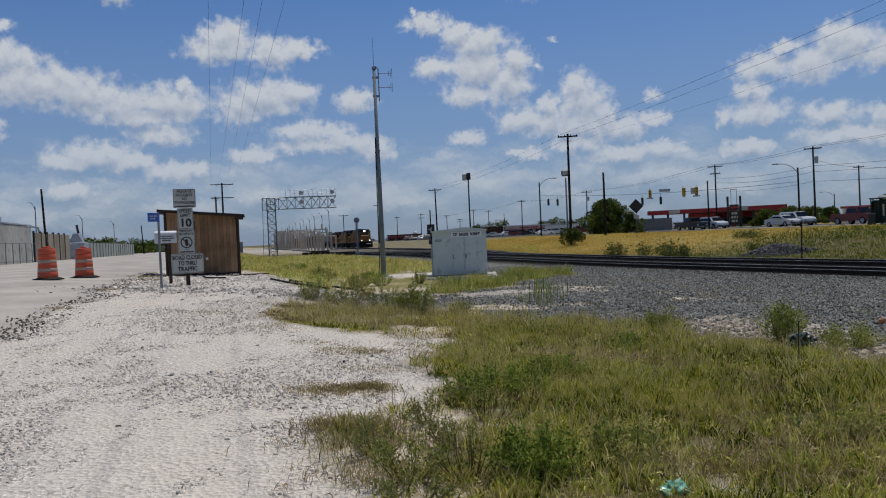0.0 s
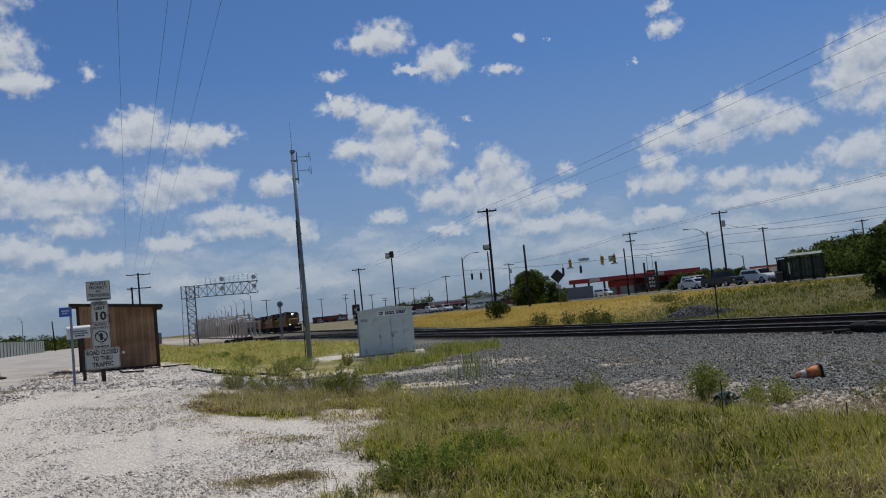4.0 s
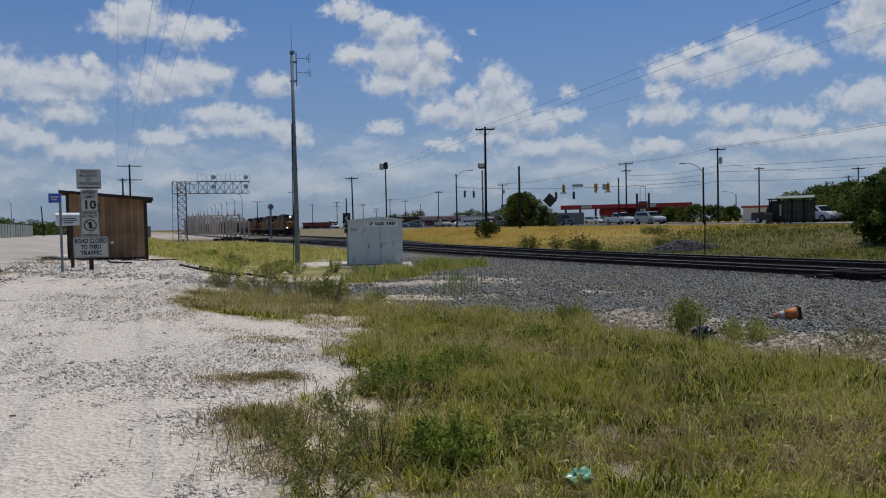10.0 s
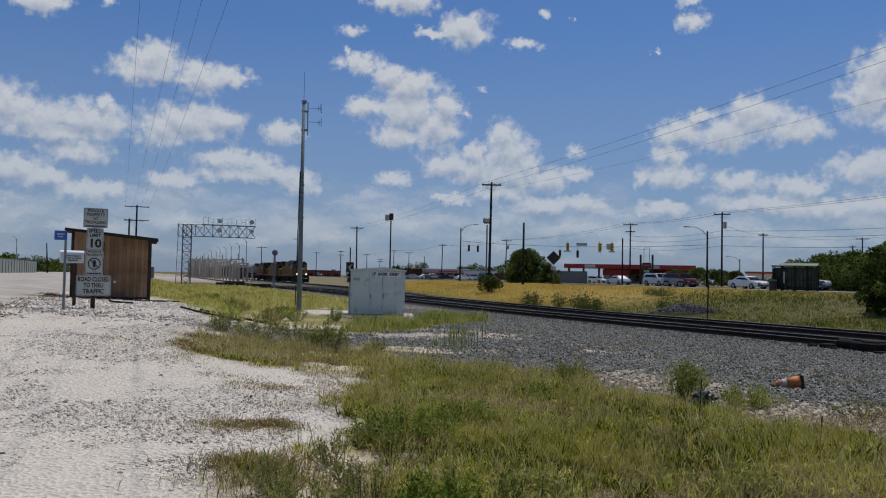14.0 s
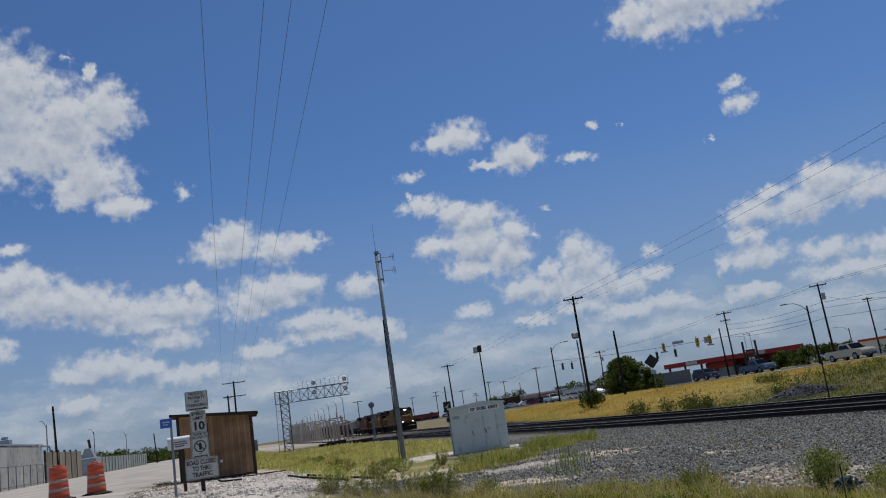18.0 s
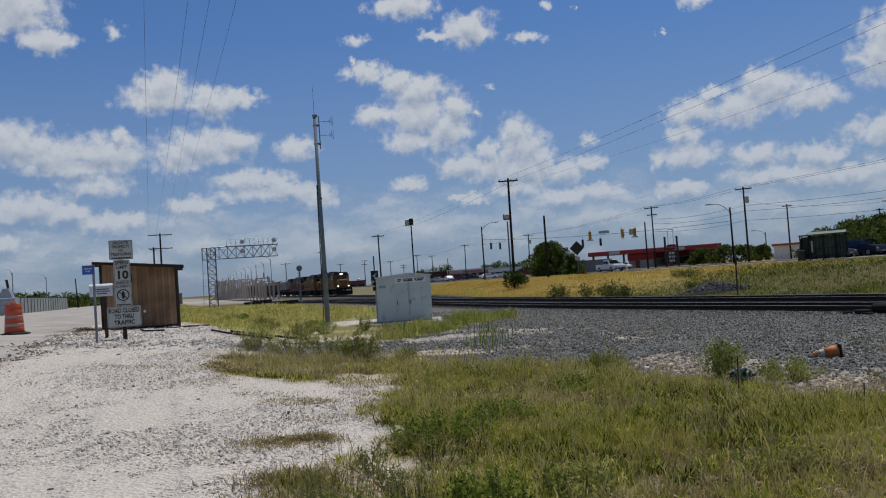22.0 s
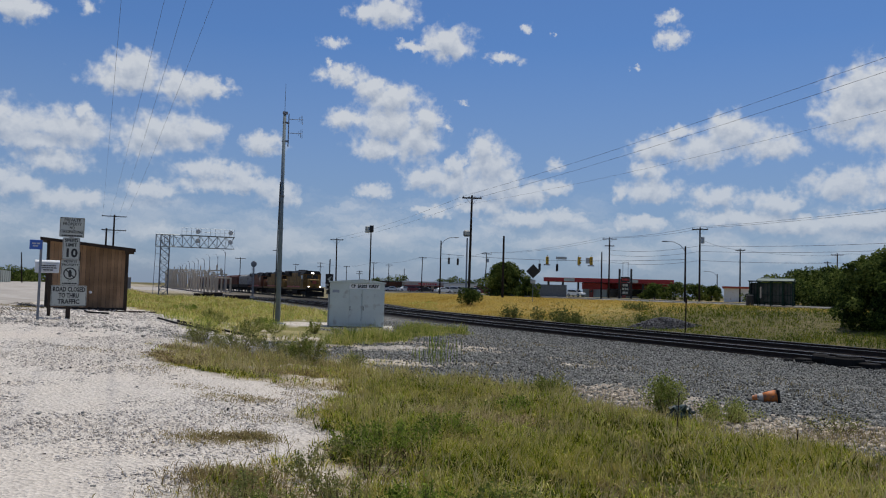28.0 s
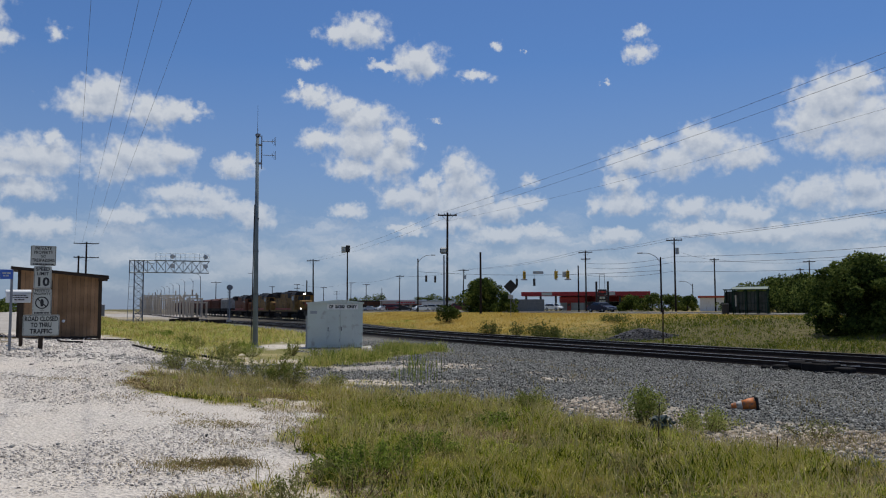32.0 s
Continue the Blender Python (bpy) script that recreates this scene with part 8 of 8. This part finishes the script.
WEEDS = (
    (-9.6, 30.5, 0.5, 1.2, 30, 900, 0.07, "leaf_olive", "low green weed in the strip of grass"),
    (-7.9, 31.5, 0.4, 1.0, 24, 700, 0.07, "leaf_dark", "low dark weed in the strip of grass"),
    (-7.2, 26.3, 0.5, 1.1, 30, 900, 0.06, "leaf_olive", "low green weed in the strip of grass"),
    (-6.5, 27.2, 0.45, 0.9, 24, 800, 0.06, "leaf_pale", "pale green weed by the cabinet's pad"),
    (-3.9, 24.9, 0.5, 0.7, 24, 700, 0.06, "leaf_pale", "pale green weed by the rubble"),
    (-11.5, 36.0, 0.5, 1.4, 30, 800, 0.09, "leaf_olive", "low green weed in the strip of grass"),
    (-14.5, 41.0, 0.5, 1.6, 30, 800, 0.10, "leaf_dark", "low dark weed in the strip of grass"),
    (-3.2, 16.4, 0.72, 0.85, 34, 1500, 0.07, "leaf_olive", "bushy olive-green weed among the grass"),
    (-3.75, 17.2, 0.5, 0.7, 20, 700, 0.06, "leaf_grey", "grey-green weed among the grass"),
    (-4.9, 17.3, 0.62, 1.3, 40, 1500, 0.06, "leaf_grey", "wide grey-green weed with thin stems"),
    (-6.0, 18.0, 0.55, 0.9, 26, 900, 0.06, "leaf_grey", "grey-green weed at the gravel's edge"),
    (-7.3, 27.5, 0.55, 1.0, 20, 700, 0.08, "leaf_olive", "green weed at the foot of the mast"),
    (-5.2, 27.5, 0.6, 0.7, 20, 700, 0.07, "leaf_olive", "green weed before the cabinet"),
    (2.72, 10.95, 0.62, 0.7, 40, 2600, 0.042, "leaf_pale", "round pale green shrub at the edge of the ballast"),
    (3.4, 10.5, 0.34, 0.95, 50, 2300, 0.036, "leaf_pale", "low pale green shrub on stony soil"),
    (4.55, 9.9, 0.3, 0.8, 20, 420, 0.035, "leaf_grey", "low thin grey-green weed on the ballast"),
    (-0.25, 5.15, 0.42, 0.62, 60, 3400, 0.032, "leaf_dark", "dense dark green weed in the grass"),
    (-1.1, 5.1, 0.38, 0.6, 34, 420, 0.03, "leaf_olive", "thin twiggy olive-green weed"),
    (-1.45, 5.7, 0.32, 0.6, 28, 300, 0.03, "leaf_grey", "thin twiggy weed at the gravel's edge"),
    (-0.75, 7.6, 0.36, 1.1, 70, 3600, 0.034, "leaf_dark", "wide dark green weed patch in the grass"),
    (-0.2, 8.6, 0.3, 0.8, 40, 1700, 0.036, "leaf_dark", "dark green weed in the grass"),
    (0.6, 10.6, 0.28, 0.7, 30, 1100, 0.04, "leaf_dark", "dark green weed in the grass"),
    (1.4, 12.6, 0.4, 0.7, 24, 800, 0.05, "leaf_olive", "olive-green weed in the grass"),
    (-0.95, 5.9, 0.3, 0.5, 22, 260, 0.028, "leaf_grey", "thin twiggy weed on bare sandy soil"),
    (-1.25, 6.6, 0.3, 0.5, 20, 240, 0.03, "leaf_grey", "thin twiggy weed on bare sandy soil"),
    (-0.75, 6.6, 0.34, 0.6, 24, 380, 0.03, "leaf_olive", "loose green weed on bare sandy soil"),
    (-0.7, 5.1, 0.4, 0.5, 26, 420, 0.028, "leaf_olive", "loose green weed on bare sandy soil"),
    (-0.95, 4.6, 0.26, 0.5, 20, 300, 0.028, "leaf_grey", "thin twiggy weed on bare sandy soil"),
    (-1.0, 7.3, 0.26, 0.5, 20, 300, 0.03, "leaf_grey", "thin twiggy weed on bare sandy soil"),
    (-4.2, 17.6, 0.5, 1.0, 30, 900, 0.05, "leaf_grey", "wide grey-green weed with thin stems"),
    (-2.2, 16.2, 0.36, 0.6, 24, 700, 0.045, "leaf_olive", "olive-green weed at the rubble's edge"),
    (0.35, 5.6, 0.3, 0.8, 24, 900, 0.045, "leaf_olive", "low green weed in the grass"),
    (1.9, 6.2, 0.26, 0.7, 20, 700, 0.04, "leaf_olive", "low green weed in the grass"),
)
for k, (x, y, h, w, stems, leaves, size, material, label) in enumerate(WEEDS):
    fine = 0.62 if y > 12 else 0.85
    if "twiggy" in label:
        stems, leaves = stems // 2, leaves * 3
    weed(x, y, h, w, stems, int(leaves / fine ** 1.6), size * fine, material, label, 200 + k)


def tall_tuft(x, y, h, n, seed):
    rnd = np.random.RandomState(seed)
    v, t = blades(rnd.normal(x, 0.13, n), rnd.normal(y, 0.1, n), rnd.uniform(0.5, 1.0, n) * h, rnd.uniform(0.010, 0.018, n), rnd.uniform(0.05, 0.4, n), rnd)
    tagged(tri_mesh("grass_tuft", v, t, "leaf_dark"), "tall stiff tuft of grass by the ballast", "grass tuft", "grass tufts")


tall_tuft(-0.6, 16.9, 0.95, 26, 1)
tall_tuft(-0.35, 16.6, 0.9, 18, 2)
tall_tuft(-0.9, 17.6, 0.5, 20, 3)


def rocks(x, y, size, rnd, flat=0.7, sink=0.3):
    """Rough angular stones."""
    n = len(x)
    cube = np.array([[-1, -1, -1], [1, -1, -1], [1, 1, -1], [-1, 1, -1], [-1, -1, 1], [1, -1, 1], [1, 1, 1], [-1, 1, 1]], float) * 0.58
    v = cube[None] * (0.65 + 0.6 * rnd.rand(n, 8, 3))
    v *= (size[:, None, None] * np.stack([0.8 + 0.5 * rnd.rand(n), 0.8 + 0.5 * rnd.rand(n), flat * (0.7 + 0.6 * rnd.rand(n))], -1)[:, None, :])
    yaw, tilt = rnd.uniform(0, 6.283, n), rnd.normal(0, 0.5, n)
    c, s = np.cos(tilt)[:, None], np.sin(tilt)[:, None]
    v = np.stack([v[..., 0] * c - v[..., 2] * s, v[..., 1], v[..., 0] * s + v[..., 2] * c], -1)
    c, s = np.cos(yaw)[:, None], np.sin(yaw)[:, None]
    v = np.stack([v[..., 0] * c - v[..., 1] * s, v[..., 0] * s + v[..., 1] * c, v[..., 2]], -1)
    v += np.stack([x, y, height(x, y) + size * flat * (0.5 - sink)], -1)[:, None, :]
    q = np.array([[4, 5, 6], [4, 6, 7], [0, 1, 5], [0, 5, 4], [1, 2, 6], [1, 6, 5], [2, 3, 7], [2, 7, 6], [3, 0, 4], [3, 4, 7]])
    t = (np.arange(n) * 8)[:, None, None] + q[None]
    return v.reshape(-1, 3), t.reshape(-1, 3)


def stones():
    rnd = np.random.RandomState(17)
    x, y = sector(100000, 2.0, 26, -42, -2, rnd, 0.45)
    g, a_, b, s = regions(x, y)
    k = (g > 0.4) & (a_ < 0.5)
    x, y = x[k], y[k]
    size = (0.006 + 0.014 * rnd.rand(len(x)) ** 3) * (1 + np.hypot(x, y) / 45)
    v, t = rocks(x, y, size, rnd, 0.45, 0.35)
    tagged(tri_mesh("gravel_stones", v, t, "stone_white"), "loose white limestone gravel", "gravel", kind="stuff")
    # a line of darker rubble across the lot before the shed
    s = rnd.rand(1500)
    x = np.interp(s, [0, 0.25, 1], [-12.2, -9.0, -4.2]) + rnd.normal(0, 0.5, 1500)
    y = np.interp(s, [0, 0.25, 1], [19.2, 19.3, 18.6]) + rnd.normal(0, 0.55, 1500)
    v, t = rocks(x, y, 0.012 + 0.045 * rnd.rand(1500) ** 2.5, rnd)
    tagged(tri_mesh("rubble_stones", v, t, "stone_mid"), "scattered grey rubble on the gravel", "rubble", kind="stuff")
    x, y = sector(1500, 4, 26, -42, -4, rnd, 0.8)
    g, a_, b, s = regions(x, y)
    k = g > 0.5
    v, t = rocks(x[k], y[k], 0.005 + 0.03 * rnd.rand(k.sum()) ** 5, rnd)
    tagged(tri_mesh("dark_stones", v, t, "stone_grey"), "scattered dark stones on the white gravel", "stones", kind="stuff")
    # dark grit along the lot's broken edge
    s = rnd.rand(1500)
    y = 11 + 20 * s ** 1.2
    x = edge_x(y, ASPHALT_EDGE) + 0.25 * wobble(0 * y, y, 1.2, 71) + rnd.normal(0.12, 0.26, 1500)
    v, t = rocks(x, y, 0.010 + 0.025 * rnd.rand(1500) ** 2, rnd)
    tagged(tri_mesh("edge_grit", v, t, "stone_grit"), "dark grit along the lot's broken edge", "grit", kind="stuff")
    # rough pale stones heaped round the shed
    x, y = rnd.normal(-10.6, 2.2, 3200), rnd.normal(25.0, 2.4, 3200)
    g, a_, b, s = regions(x, y)
    k = (g > 0.5) & (a_ < 0.3)
    v, t = rocks(x[k], y[k], 0.02 + 0.05 * rnd.rand(k.sum()) ** 2, rnd)
    tagged(tri_mesh("pale_stones", v, t, "stone_white"), "rough pale stones heaped round the shed", "stones", kind="stuff")
    # loose stone on the heap beyond the tracks
    x, y = rnd.normal(11.55, 0.85, 1500), rnd.normal(47.2, 0.55, 1500)
    r = np.hypot((x - 11.55) / 2.5, (y - 47.2) / 1.6)
    x, y, r = x[r < 1], y[r < 1], r[r < 1]
    v, t = rocks(x, y, 0.03 + 0.05 * rnd.rand(len(x)), rnd, 0.8)
    v[:, 2] += np.repeat(0.55 * (0.5 + 0.5 * np.cos(np.pi * r)), 8)
    tagged(tri_mesh("heaped_stones", v, t, "stone_heap"), "dark grey stones lying on a low heap", "stones", kind="stuff")
    # ballast
    x, y = sector(150000, 7, 46, -14, 36, rnd, 0.5)
    g, a_, b, s = regions(x, y)
    a, p = ap(x, y)
    k = (b > 0.45) & (p - bend(a) < 18.0) & (rnd.rand(len(x)) < b * (1 - 0.85 * sandy(x, y)))
    x, y, p = x[k], y[k], p[k]
    size = (0.009 + 0.016 * rnd.rand(len(x)) ** 1.3) * (1 + np.hypot(x, y) / 70)
    v, t = rocks(x, y, size, rnd, 0.8)
    tagged(tri_mesh("ballast_stones", v, t, "stone_grey"), "loose grey railway ballast", "ballast", kind="stuff")
    # broken pale stones where the ballast meets the grass
    n = 5200
    s = rnd.rand(n)
    x = np.interp(s, [0, 0.3, 0.6, 1], [2.3, 2.6, 3.3, 5.6]) + rnd.normal(0, 0.45, n)
    y = np.interp(s, [0, 0.3, 0.6, 1], [13.6, 11.2, 9.6, 9.6]) + rnd.normal(0, 0.6, n)
    v, t = rocks(x, y, 0.010 + 0.04 * rnd.rand(n) ** 3, rnd)
    tagged(tri_mesh("broken_stones", v, t, "stone_soil"), "broken pale stones along the ballast's edge", "stones", kind="stuff")


stones()


def plastic_bag():
    """A torn pale bag in the shrub and a green one near the camera."""
    for x, y, z, s, m, lab in ((2.78, 10.35, 0.16, 0.19, "dark_bag", "crumpled dark green plastic bag caught under a shrub"), (0.55, 4.75, 0.1, 0.1, "green_bag", "crumpled pale green plastic bag in the grass")):
        bm = bmesh.new()
        bmesh.ops.create_icosphere(bm, subdivisions=3, radius=s)
        for v in bm.verts:
            k = noise.noise(v.co * 22 + Vector((x, 0, 0)))
            v.co *= 0.75 + 0.6 * k
            v.co.z *= 0.7
        ob = part("plastic_bag", bm, m)
        ob.matrix_basis = pose(x, y, gz(x, y) + z * 0.7)
        tagged(ob, lab, "plastic bag", "litter")


M["dark_bag"] = mat("dark_green_plastic_film", (0.022, 0.04, 0.034), 0.28, vary=0.3, bump=0.1)
M["green_bag"] = mat("green_plastic_film", (0.17, 0.40, 0.28), 0.35, vary=0.2, bump=0.05)
plastic_bag()

for k, (az, d, h, w) in enumerate(((3.0, 56, 1.0, 1.3), (3.6, 56, 0.9, 1.2), (5.2, 54, 1.05, 1.1), (6.55, 51.5, 1.25, 1.2), (7.2, 50.8, 1.0, 1.2), (7.9, 50, 0.8, 0.9), (12.3, 62, 0.6, 2.2), (11.7, 63, 0.5, 1.8), (13.6, 49, 0.7, 1.6), (12.7, 50, 0.6, 1.2))):
    q = polar(az, d).translation
    weed(q.x, q.y, h * 1.25, w, 26, 460, 0.13, "leaf_bank", "upright green shrub on the golden grassy bank", 300 + k)


def motions():
    """All that moves."""
    for ob, rows in MOVERS:
        walk(ob, rows)


motions()
